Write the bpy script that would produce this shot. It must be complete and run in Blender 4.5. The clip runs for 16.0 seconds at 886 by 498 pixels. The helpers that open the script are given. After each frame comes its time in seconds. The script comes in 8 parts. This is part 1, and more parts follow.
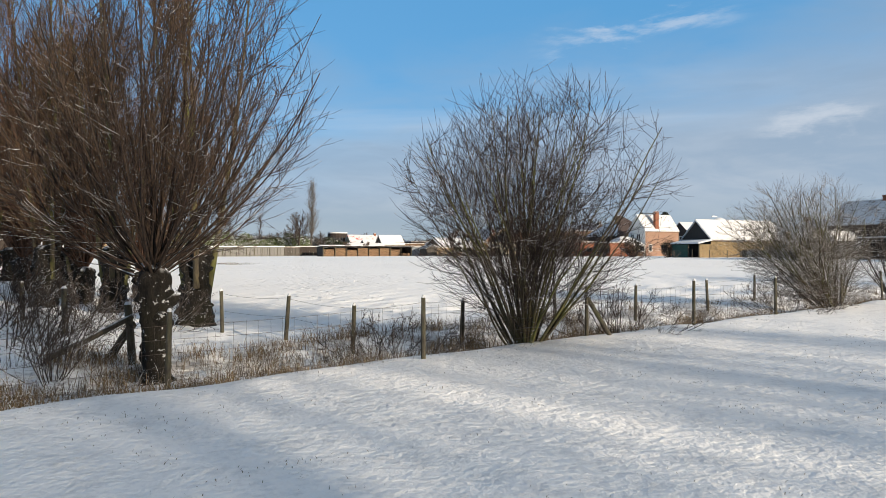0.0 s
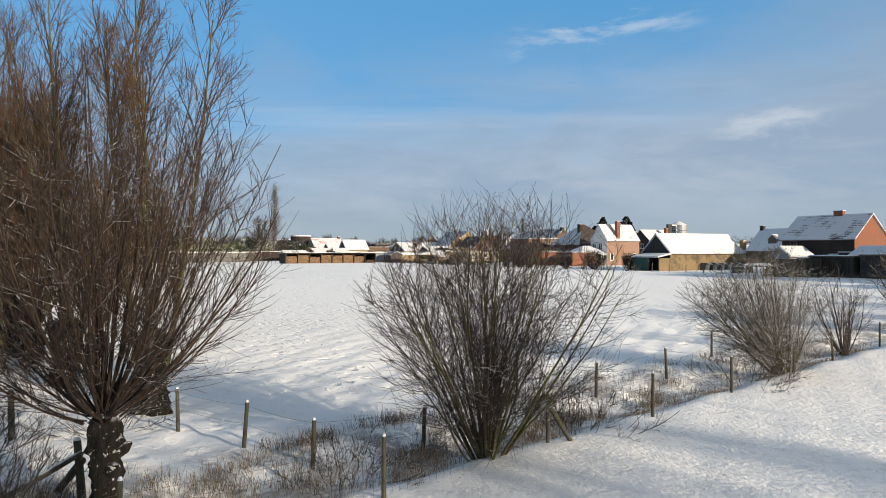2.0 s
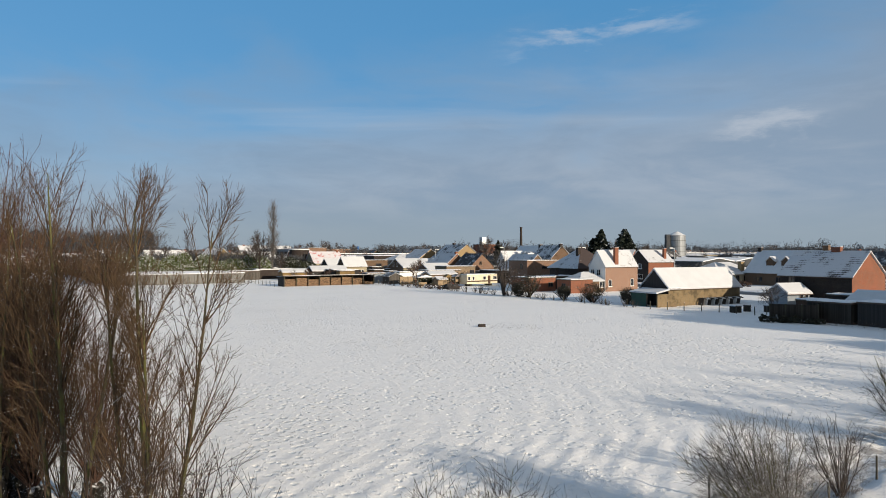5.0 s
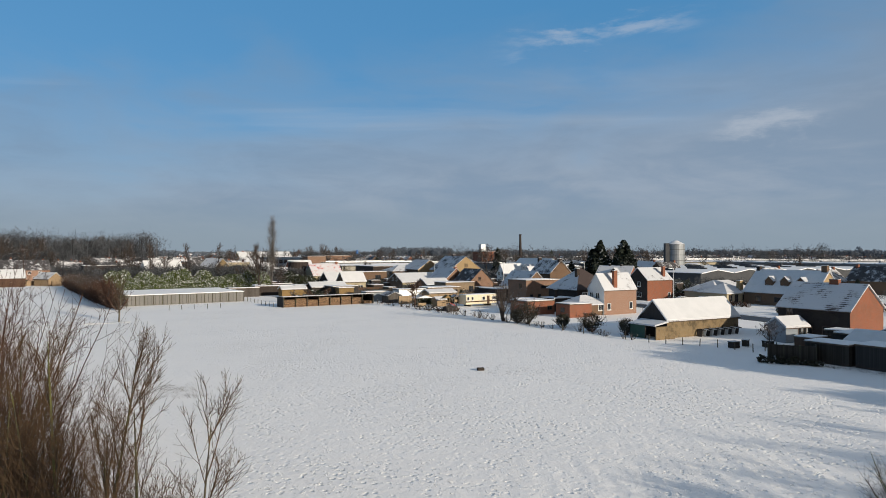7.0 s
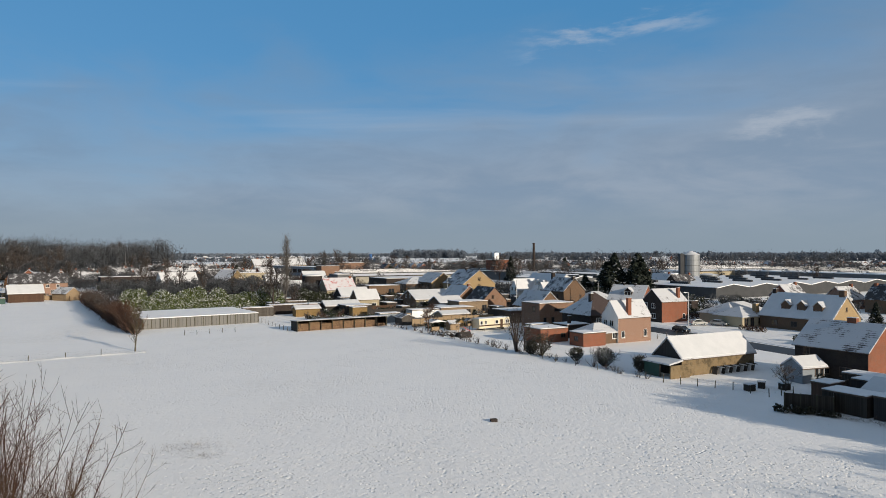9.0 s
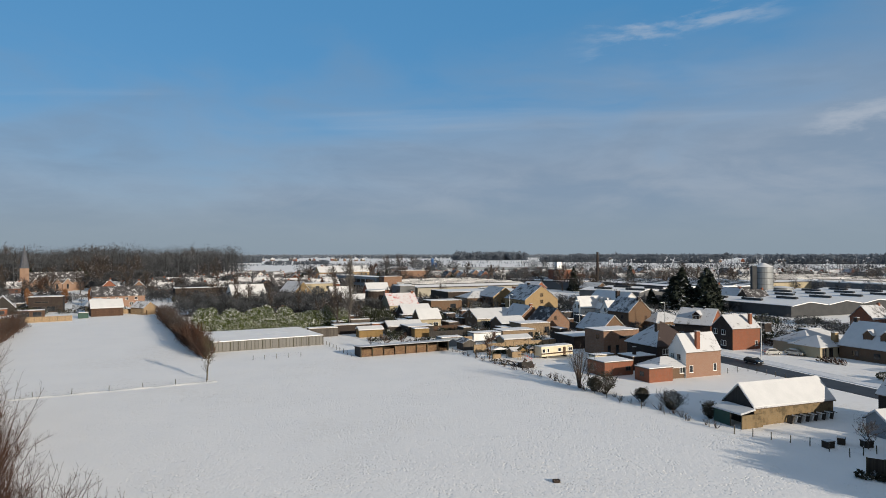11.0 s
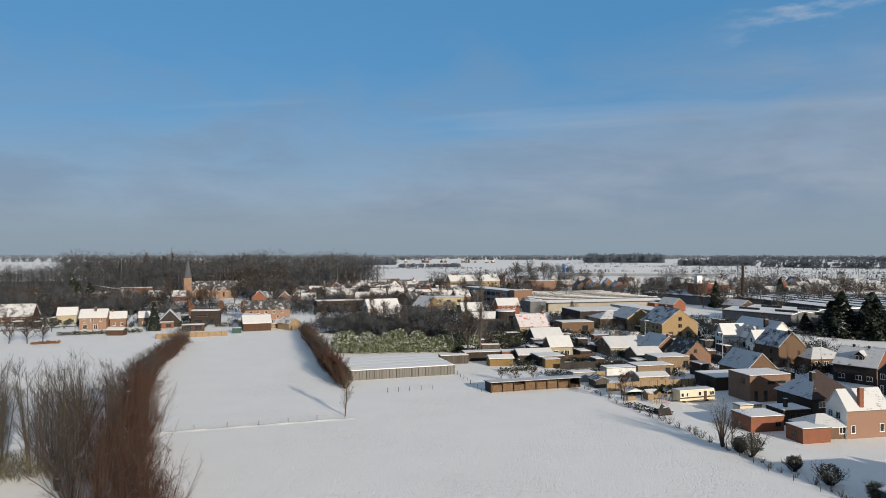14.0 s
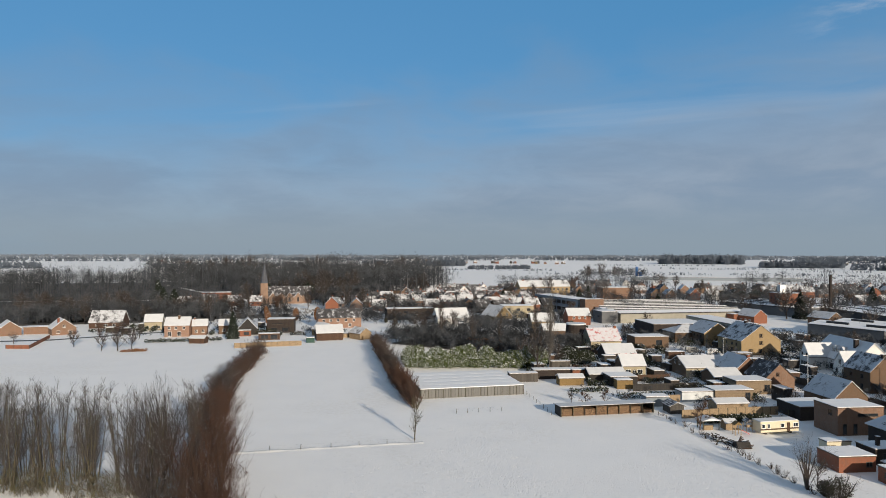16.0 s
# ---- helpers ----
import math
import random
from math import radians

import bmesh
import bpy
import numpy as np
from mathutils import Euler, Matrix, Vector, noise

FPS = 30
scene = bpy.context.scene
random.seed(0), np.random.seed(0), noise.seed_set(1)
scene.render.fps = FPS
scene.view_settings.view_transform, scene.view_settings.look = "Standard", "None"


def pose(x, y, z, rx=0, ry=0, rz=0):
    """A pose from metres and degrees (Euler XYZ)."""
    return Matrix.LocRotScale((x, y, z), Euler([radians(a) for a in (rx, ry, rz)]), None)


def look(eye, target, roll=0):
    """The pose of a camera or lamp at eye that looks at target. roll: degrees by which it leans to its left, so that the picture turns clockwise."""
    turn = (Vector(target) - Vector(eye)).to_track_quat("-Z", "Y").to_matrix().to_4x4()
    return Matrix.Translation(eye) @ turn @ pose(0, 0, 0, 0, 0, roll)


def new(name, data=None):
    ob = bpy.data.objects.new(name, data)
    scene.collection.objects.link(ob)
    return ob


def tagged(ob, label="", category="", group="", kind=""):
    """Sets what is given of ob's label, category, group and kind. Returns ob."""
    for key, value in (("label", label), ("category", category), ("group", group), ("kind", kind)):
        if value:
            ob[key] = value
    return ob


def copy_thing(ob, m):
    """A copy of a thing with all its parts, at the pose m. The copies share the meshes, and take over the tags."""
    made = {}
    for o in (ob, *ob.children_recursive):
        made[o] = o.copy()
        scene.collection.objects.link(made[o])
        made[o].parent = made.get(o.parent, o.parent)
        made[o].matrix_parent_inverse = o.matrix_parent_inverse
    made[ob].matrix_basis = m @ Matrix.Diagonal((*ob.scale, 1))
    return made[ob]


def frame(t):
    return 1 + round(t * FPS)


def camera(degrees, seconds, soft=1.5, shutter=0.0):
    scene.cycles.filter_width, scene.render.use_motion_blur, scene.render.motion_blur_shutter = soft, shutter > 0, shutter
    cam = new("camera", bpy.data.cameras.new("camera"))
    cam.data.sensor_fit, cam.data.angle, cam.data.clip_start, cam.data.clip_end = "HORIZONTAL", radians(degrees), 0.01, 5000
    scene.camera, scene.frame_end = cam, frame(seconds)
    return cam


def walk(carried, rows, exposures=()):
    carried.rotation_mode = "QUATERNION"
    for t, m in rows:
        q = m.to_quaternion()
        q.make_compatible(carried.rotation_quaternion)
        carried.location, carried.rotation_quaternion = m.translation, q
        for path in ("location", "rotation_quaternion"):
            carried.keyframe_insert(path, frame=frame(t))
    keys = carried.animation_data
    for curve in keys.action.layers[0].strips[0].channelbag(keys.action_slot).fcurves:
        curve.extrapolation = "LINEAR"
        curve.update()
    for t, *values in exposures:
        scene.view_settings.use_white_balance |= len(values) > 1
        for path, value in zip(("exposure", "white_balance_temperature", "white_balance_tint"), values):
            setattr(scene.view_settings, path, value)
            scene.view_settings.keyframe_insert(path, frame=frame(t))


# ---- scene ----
cam = camera(67.35, 16.0, soft=0.9)
# seconds, x, y, z, yaw, pitch, roll
ROWS = [
    (0.0, -0.00, 0.00, 0.85, 0.00, 0.30, 0.18),
    (0.5, -0.00, 0.04, 0.99, -3.01, 0.25, 0.15),
    (1.0, 0.05, 0.02, 1.58, -3.01, 0.20, 0.10),
    (1.5, 0.06, 0.05, 2.29, -3.01, 0.19, 0.05),
    (2.0, 0.05, 0.07, 2.93, -3.06, 0.17, -0.01),
    (2.5, 0.04, 0.07, 3.59, -3.07, 0.12, -0.08),
    (3.0, 0.03, 0.07, 4.30, -3.09, 0.13, -0.15),
    (3.5, 0.03, 0.07, 5.16, -3.12, 0.13, -0.10),
    (4.0, 0.04, -0.00, 6.07, -3.11, 0.18, -0.10),
    (4.5, 0.03, -0.02, 7.06, -3.15, 0.22, -0.06),
    (7.0, 0.09, -0.19, 12.87, -3.25, 0.25, 0.04),
    (7.5, 0.09, -0.28, 14.21, -2.98, 0.28, 0.06),
    (8.0, 0.09, -0.32, 15.58, -2.75, 0.28, 0.07),
    (8.5, 0.11, -0.29, 16.94, -2.56, 0.29, 0.07),
    (11.0, 0.14, -0.22, 24.70, 3.20, 0.31, 0.09),
    (11.5, 0.17, -0.18, 26.22, 5.25, 0.30, 0.10),
    (12.0, 0.19, -0.19, 27.71, 6.92, 0.29, 0.07),
    (12.5, 0.21, -0.22, 29.13, 8.62, 0.27, 0.04),
    (13.0, 0.17, -0.25, 30.65, 10.37, 0.24, 0.02),
    (13.5, 0.15, -0.25, 32.06, 12.36, 0.24, -0.01),
    (14.0, 0.13, -0.21, 33.44, 14.39, 0.25, -0.01),
    (14.5, 0.16, -0.16, 34.81, 16.26, 0.22, -0.05),
    (15.0, 0.13, -0.18, 36.15, 17.54, 0.20, -0.06),
    (15.5, 0.14, -0.19, 37.45, 19.01, 0.19, -0.06),
    (16.0, 0.22, -0.17, 38.85, 20.36, 0.16, -0.07),
]
walk(cam, [(t, pose(x, y, z, 90 + pitch, roll, yaw)) for t, x, y, z, yaw, pitch, roll in ROWS],
     exposures=[(0.0, 0.47, 6720, 10), (2.5, 0.38, 6720, 10), (4.5, 0.16, 6620, 10), (7.0, -0.03, 6450, 10), (8.5, -0.08, 6420, 10), (16.0, -0.04, 6460, 10)])

# ---- light ----
SUN = Vector((0.72, -0.69, 0.0)).normalized() * math.cos(radians(14.5)) + Vector((0, 0, math.sin(radians(14.5))))
lamp = bpy.data.lights.new("sun", "SUN")
lamp.energy, lamp.angle, lamp.color = 5.0, radians(0.6), (1.0, 0.87, 0.70)
new("sun", lamp).matrix_world = look(SUN * 300, (0, 0, 0))

world = bpy.data.worlds.new("winter_sky")
scene.world = world
world.use_nodes = True


class Nodes:
    """A short way to write node trees."""

    def __init__(self, tree):
        self.t = tree
        tree.nodes.clear()

    def n(self, kind, **kw):
        node = self.t.nodes.new("ShaderNode" + kind)
        for k, v in kw.items():
            if k.startswith("i_"):
                node.inputs[k[2:].replace("_", " ")].default_value = v
            else:
                setattr(node, k, v)
        return node

    def link(self, a, b):
        self.t.links.new(a, b)

    def math(self, op, a, b=0.0, c=0.0, clamp=False):
        node = self.n("Math", operation=op, use_clamp=clamp)
        for i, v in enumerate((a, b, c)):
            if isinstance(v, (int, float)):
                node.inputs[i].default_value = v
            else:
                self.link(v, node.inputs[i])
        return node.outputs[0]

    def mix(self, fac, a, b):
        node = self.n("Mix", data_type="RGBA")
        for i, v in ((0, fac), (6, a), (7, b)):
            if isinstance(v, (int, float)):
                node.inputs[i].default_value = v
            elif isinstance(v, (tuple, list)):
                node.inputs[i].default_value = (*v[:3], 1)
            else:
                self.link(v, node.inputs[i])
        return node.outputs[2]

    def smooth(self, v, a, b):
        node = self.n("MapRange", interpolation_type="SMOOTHSTEP")
        self.link(v, node.inputs[0])
        node.inputs[1].default_value, node.inputs[2].default_value = a, b
        return node.outputs[0]

    def noise(self, vec, scale, detail=4.0, rough=0.55, distort=0.0):
        node = self.n("TexNoise")
        node.inputs["Scale"].default_value, node.inputs["Detail"].default_value = scale, detail
        node.inputs["Roughness"].default_value, node.inputs["Distortion"].default_value = rough, distort
        if vec is not None:
            self.link(vec, node.inputs["Vector"])
        return node.outputs[0]


w = Nodes(world.node_tree)
sky = w.n("TexSky", sky_type="NISHITA", sun_disc=False, sun_elevation=radians(14.5), sun_rotation=math.atan2(SUN.x, SUN.y),
          altitude=20, air_density=1.0, dust_density=0.6, ozone_density=2.0)
way = w.n("TexCoord").outputs["Generated"]
sep = w.n("SeparateXYZ")
w.link(way, sep.inputs[0])
zpos = w.math("MAXIMUM", sep.outputs[2], 0.02)
flat = w.n("CombineXYZ")
w.link(w.math("DIVIDE", sep.outputs[0], zpos), flat.inputs[0])
w.link(w.math("DIVIDE", sep.outputs[1], zpos), flat.inputs[1])
# thin streaks high up
turn = w.n("Mapping")
turn.inputs["Rotation"].default_value = (0, 0, radians(-24))
turn.inputs["Scale"].default_value = (0.42, 1.1, 1.0)
w.link(flat.outputs[0], turn.inputs[0])
streak = w.smooth(w.noise(turn.outputs[0], 0.62, 5.0, 0.5, 0.6), 0.54, 0.82)
streak = w.math("MULTIPLY", streak, w.smooth(sep.outputs[2], 0.10, 0.26))
# a soft veil low down
low = w.n("Mapping")
low.inputs["Scale"].default_value = (1.0, 1.0, 3.6)
w.link(way, low.inputs[0])
veil_noise = w.noise(low.outputs[0], 2.3, 5.0, 0.52, 0.7)
puffs = w.noise(low.outputs[0], 7.0, 6.0, 0.6, 0.4)
height = w.math("ADD", sep.outputs[2], w.math("MULTIPLY", w.math("SUBTRACT", veil_noise, 0.5), 0.34))
height = w.math("ADD", height, w.math("MULTIPLY", w.math("SUBTRACT", puffs, 0.5), 0.10))
height = w.math("SUBTRACT", height, w.math("MULTIPLY", sep.outputs[0], 0.10))
veil = w.math("SUBTRACT", 1.0, w.smooth(height, 0.07, 0.33))
tone = w.mix(w.smooth(w.math("ADD", w.math("MULTIPLY", veil_noise, 0.6), w.math("MULTIPLY", puffs, 0.4)), 0.38, 0.62), (2.35, 3.05, 4.0), (3.35, 3.85, 4.55))
tone = w.mix(w.smooth(sep.outputs[2], 0.0, 0.10), (2.75, 3.3, 3.75), tone)
clear = w.mix(0.72, sky.outputs[0], (0.60, 2.67, 5.45))
colour = w.mix(w.math("MULTIPLY", veil, 0.88), clear, tone)
colour = w.mix(w.math("MULTIPLY", streak, 0.5), colour, (4.6, 5.3, 6.2))
# two brighter wisps low in the north-east
az = w.math("DIVIDE", sep.outputs[0], w.math("MAXIMUM", sep.outputs[1], 0.05))
for mid, half, base, slope, thick, strength in ((0.30, 0.19, 0.306, 0.075, 0.016, 0.42), (0.565, 0.12, 0.169, 0.04, 0.024, 0.5)):
    along = w.math("SUBTRACT", 1.0, w.smooth(w.math("DIVIDE", w.math("ABSOLUTE", w.math("SUBTRACT", az, mid)), half), 0.35, 1.0))
    off = w.math("SUBTRACT", sep.outputs[2], w.math("MULTIPLY_ADD", w.math("SUBTRACT", az, mid), slope, base))
    off = w.math("ADD", off, w.math("MULTIPLY", w.math("SUBTRACT", puffs, 0.5), 0.10))
    across = w.math("SUBTRACT", 1.0, w.smooth(w.math("DIVIDE", w.math("ABSOLUTE", off), thick), 0.1, 1.0))
    wisp = w.math("MULTIPLY", w.math("MULTIPLY", along, across), w.smooth(w.noise(low.outputs[0], 16.0, 5.0, 0.6), 0.30, 0.62))
    colour = w.mix(w.math("MULTIPLY", wisp, strength), colour, (5.0, 5.4, 6.0))
# haze added on the low sun's side, out of view, to whiten the fill
toward = w.n("VectorMath", operation="DOT_PRODUCT")
w.link(way, toward.inputs[0])
toward.inputs[1].default_value = (0.72, -0.69, 0.25)
colour = w.mix(w.math("MULTIPLY", w.smooth(toward.outputs["Value"], -0.2, 0.8), 0.85), colour, (2.5, 2.4, 2.35))
# thin cloud added overhead, out of view, to keep the fill from going blue
colour = w.mix(w.math("MULTIPLY", w.smooth(sep.outputs[2], 0.42, 0.75), 0.7), colour, (2.2, 2.35, 2.5))
back = w.n("Background", i_Strength=0.104)
w.link(colour, back.inputs["Color"])
w.link(back.outputs[0], w.n("OutputWorld").inputs[0])


# ---- materials ----
def material(name, build, rough=0.8, metal=0.0, bump=0.0, spec=0.3):
    m = bpy.data.materials.new(name)
    m.use_nodes = True
    k = Nodes(m.node_tree)
    b = k.n("BsdfPrincipled")
    b.inputs["Roughness"].default_value, b.inputs["Metallic"].default_value = rough, metal
    b.inputs["Specular IOR Level"].default_value = spec
    k.pos = k.n("TexCoord").outputs["Object"]
    k.rand = k.n("ObjectInfo").outputs["Random"]
    k.b = b
    col, relief = build(k)
    k.link(col, b.inputs["Base Color"])
    if relief is not None and bump:
        bp = k.n("Bump", i_Strength=1.0, i_Distance=bump)
        k.link(relief, bp.inputs["Height"])
        k.link(bp.outputs[0], b.inputs["Normal"])
    k.link(b.outputs[0], k.n("OutputMaterial").inputs[0])
    return m


def mottled(name, a, b, scale=3.0, fine=25.0, rough=0.85, bump=0.01, vary=0.0, metal=0.0, spec=0.3):
    """Two colours mixed at two scales."""
    def build(k):
        big, small = k.noise(k.pos, scale, 4), k.noise(k.pos, fine, 5)
        f = k.math("ADD", k.math("MULTIPLY", big, 0.6), k.math("MULTIPLY", small, 0.4))
        if vary:
            f = k.math("ADD", f, k.math("MULTIPLY", k.math("SUBTRACT", k.rand, 0.5), vary))
        return k.mix(k.smooth(f, 0.32, 0.68), a, b), small
    return material(name, build, rough, metal, bump, spec)


def brickwork(name, a, b, joint, stain=(0.08, 0.07, 0.05), stained=0.25):
    def build(k):
        s = k.n("SeparateXYZ")
        k.link(k.pos, s.inputs[0])
        c = k.n("CombineXYZ")
        k.link(k.math("ADD", s.outputs[0], s.outputs[1]), c.inputs[0])
        k.link(s.outputs[2], c.inputs[1])
        t = k.n("TexBrick", i_Scale=1.0, i_Mortar_Size=0.006, i_Brick_Width=0.22, i_Row_Height=0.07)
        t.inputs["Color1"].default_value, t.inputs["Color2"].default_value, t.inputs["Mortar"].default_value = (*a, 1), (*b, 1), (*joint, 1)
        k.link(c.outputs[0], t.inputs["Vector"])
        patch = k.noise(k.pos, 0.7, 6, 0.65)
        col = k.mix(k.math("MULTIPLY", k.smooth(patch, 0.44, 0.66), stained), t.outputs[0], stain)
        col = k.mix(k.math("MULTIPLY", k.noise(k.pos, 3.0, 4), 0.25), col, a)
        return col, t.outputs[1]
    return material(name, build, 0.9, 0, 0.004)


def snowed_roof(name, tile, tile2, cover, scale=0.5, rows=True):
    """Tiles with snow lying on them in patches; cover 0 to 1."""
    def build(k):
        big, small = k.noise(k.pos, scale, 5, 0.62), k.noise(k.pos, 4.5, 4, 0.6)
        f = k.math("ADD", k.math("MULTIPLY", big, 0.72), k.math("MULTIPLY", small, 0.28))
        if rows:
            s = k.n("SeparateXYZ")
            k.link(k.pos, s.inputs[0])
            wave = k.math("PINGPONG", s.outputs[2], 0.13)
            f = k.math("ADD", f, k.math("MULTIPLY", k.math("SUBTRACT", wave, 0.065), 0.75))
        edge = 0.72 - 0.42 * cover
        lie = k.smooth(f, edge - 0.05, edge + 0.06)
        bare = k.mix(k.noise(k.pos, 2.0, 4), tile, tile2)
        return k.mix(k.math("MULTIPLY", lie, 0.93), bare, (0.61, 0.625, 0.65)), k.math("ADD", lie, k.math("MULTIPLY", small, 0.3))
    return material(name, build, 0.75, 0, 0.03)


def bark(name, a, b, snow=0.5, moss=None, scale=6.0, blots=0.0, bump=0.012):
    """Bark and twigs, with snow held on what faces up."""
    def build(k):
        stretch = k.n("Mapping")
        stretch.inputs["Scale"].default_value = (1, 1, 0.25)
        k.link(k.pos, stretch.inputs[0])
        grain = k.noise(stretch.outputs[0], scale * 4, 5, 0.65)
        big = k.noise(k.pos, scale * 0.25, 3)
        col = k.mix(k.smooth(grain, 0.3, 0.7), a, b)
        if moss:
            col = k.mix(k.math("MULTIPLY", k.smooth(big, 0.42, 0.62), 0.8), col, moss)
        if snow:
            up = k.n("SeparateXYZ")
            k.link(k.n("NewGeometry").outputs["Normal"], up.inputs[0])
            lie = k.math("MULTIPLY", k.smooth(up.outputs[2], 0.45, 0.85), k.smooth(k.noise(k.pos, 3.5, 4), 0.62 - 0.25 * snow, 0.72 - 0.2 * snow))
            col = k.mix(lie, col, (0.85, 0.87, 0.9))
        if blots:
            col = k.mix(k.math("MULTIPLY", k.smooth(k.noise(k.pos, 11.0, 5, 0.65), 0.60, 0.66), blots), col, (0.8, 0.82, 0.85))
        return col, grain
    return material(name, build, 0.9, 0, bump)


def snowfield(k):
    """Settled snow: smooth stretches, trodden stretches with pits, and grass tips where it lies thin."""
    drift = k.noise(k.pos, 0.12, 3)
    lumps = k.noise(k.pos, 1.1, 6, 0.6)
    grain = k.noise(k.pos, 28.0, 4, 0.7)
    crust = k.noise(k.pos, 8.0, 5, 0.6)
    trodden = k.smooth(k.math("ADD", k.math("MULTIPLY", k.noise(k.pos, 0.055, 4, 0.6, 0.8), 0.6), k.math("MULTIPLY", k.noise(k.pos, 0.35, 4, 0.6), 0.4)), 0.44, 0.60)
    step = k.n("TexVoronoi", i_Scale=1.7)
    k.link(k.pos, step.inputs["Vector"])
    pits = k.math("SUBTRACT", 1.0, k.smooth(k.math("ADD", step.outputs["Distance"], k.math("MULTIPLY", crust, 0.25)), 0.22, 0.46))
    clods = k.smooth(k.noise(k.pos, 3.1, 4, 0.6), 0.55, 0.72)
    side = k.n("VectorMath", operation="DOT_PRODUCT")
    k.link(k.pos, side.inputs[0])
    side.inputs[1].default_value = (-0.603, 0.798, 0.0)
    off = k.math("SUBTRACT", side.outputs["Value"], 8.81)
    field = k.smooth(off, -0.3, 0.6)
    lane = k.math("SUBTRACT", 1.0, field)
    ditch = k.math("MULTIPLY", field, k.math("SUBTRACT", 1.0, k.smooth(off, 2.2, 5.0)))
    col = k.mix(k.math("MULTIPLY", k.smooth(drift, 0.3, 0.7), 0.5), (0.935, 0.93, 0.92), (0.885, 0.885, 0.885))
    thin = k.smooth(k.math("ADD", k.math("MULTIPLY", lumps, 0.55), k.math("MULTIPLY", k.noise(k.pos, 9.0, 5, 0.75), 0.45)), 0.60, 0.72)
    col = k.mix(k.math("MULTIPLY", thin, 0.5), col, (0.30, 0.28, 0.22))
    worn = k.math("MULTIPLY", k.smooth(k.noise(k.pos, 0.022, 4, 0.6, 0.5), 0.50, 0.66), k.smooth(k.noise(k.pos, 0.9, 5, 0.7), 0.42, 0.62))
    col = k.mix(k.math("MULTIPLY", worn, 0.16), col, (0.52, 0.48, 0.40))
    litter = k.smooth(k.math("ADD", k.math("MULTIPLY", k.noise(k.pos, 0.8, 4), 0.5), k.math("MULTIPLY", k.noise(k.pos, 7.0, 6, 0.75), 0.5)), 0.44, 0.56)
    col = k.mix(k.math("MULTIPLY", k.math("MULTIPLY", ditch, litter), 0.62), col, (0.085, 0.060, 0.040))
    thinner = k.smooth(k.math("ADD", k.math("MULTIPLY", k.noise(k.pos, 2.6, 5, 0.6), 0.5), k.math("MULTIPLY", k.noise(k.pos, 13.0, 5, 0.7), 0.5)), 0.46, 0.64)
    col = k.mix(k.math("MULTIPLY", k.math("MULTIPLY", lane, thinner), 0.45), col, (0.55, 0.56, 0.58))
    tips = k.math("MULTIPLY", k.smooth(k.noise(k.pos, 0.75, 3, 0.6), 0.60, 0.74), k.smooth(k.noise(k.pos, 34.0, 3, 0.7), 0.56, 0.66))
    col = k.mix(k.math("MULTIPLY", k.math("MULTIPLY", lane, tips), 0.7), col, (0.10, 0.09, 0.055))
    relief = k.math("ADD", k.math("MULTIPLY", lumps, 0.55), k.math("MULTIPLY", grain, 0.05))
    tread = k.math("SUBTRACT", k.math("MULTIPLY", clods, 0.35), k.math("MULTIPLY", pits, 0.55))
    relief = k.math("ADD", relief, k.math("MULTIPLY", tread, k.math("MULTIPLY_ADD", trodden, 0.85, 0.30)))
    relief = k.math("MULTIPLY", relief, k.math("MULTIPLY_ADD", field, 0.78, 0.20))
    return col, k.math("ADD", relief, k.math("MULTIPLY", lane, k.math("MULTIPLY", crust, 0.30)))


def woodpile(k):
    v = k.n("TexVoronoi", i_Scale=7.0)
    k.link(k.pos, v.inputs["Vector"])
    col = k.mix(k.smooth(v.outputs["Distance"], 0.25, 0.65), (0.36, 0.225, 0.125), (0.03, 0.018, 0.012))
    return k.mix(k.math("MULTIPLY", k.noise(k.pos, 1.2, 3), 0.45), col, (0.13, 0.085, 0.055)), v.outputs["Distance"]


def planks(name, a, b, width=0.15, upright=True):
    def build(k):
        s = k.n("SeparateXYZ")
        k.link(k.pos, s.inputs[0])
        along = k.math("ADD", s.outputs[0], s.outputs[1]) if upright else s.outputs[2]
        cell = k.math("FLOOR", k.math("DIVIDE", along, width))
        wn = k.n("TexWhiteNoise", noise_dimensions="1D")
        k.link(cell, wn.inputs["W"])
        gap = k.smooth(k.math("PINGPONG", along, width / 2), 0.0, width * 0.08)
        col = k.mix(k.math("ADD", k.math("MULTIPLY", wn.outputs[0], 0.6), k.math("MULTIPLY", k.noise(k.pos, 6.0, 5), 0.4)), a, b)
        return k.mix(gap, (a[0] * 0.2, a[1] * 0.2, a[2] * 0.2), col), gap
    return material(name, build, 0.85, 0, 0.01)


M_SNOW = material("snow", snowfield, 0.75, 0, 0.13, 0.2)
# one snow, two tones: M_CAP darkened against full sun, M_TOP lifted against grazing sun
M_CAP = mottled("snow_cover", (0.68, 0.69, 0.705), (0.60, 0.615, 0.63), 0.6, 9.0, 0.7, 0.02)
M_TOP = mottled("sun_lifted_snow_cover", (0.90, 0.90, 0.90), (0.82, 0.83, 0.84), 0.5, 6.0, 0.7, 0.02)
M_ORANGE = brickwork("orange_brick", (0.190, 0.105, 0.068), (0.225, 0.130, 0.085), (0.225, 0.191, 0.158))
M_RED = brickwork("red_brick", (0.215, 0.074, 0.040), (0.255, 0.095, 0.052), (0.166, 0.107, 0.083))
M_TAN = brickwork("mossy_tan_brick", (0.192, 0.134, 0.070), (0.230, 0.166, 0.090), (0.192, 0.166, 0.115), (0.032, 0.029, 0.019), 0.75)
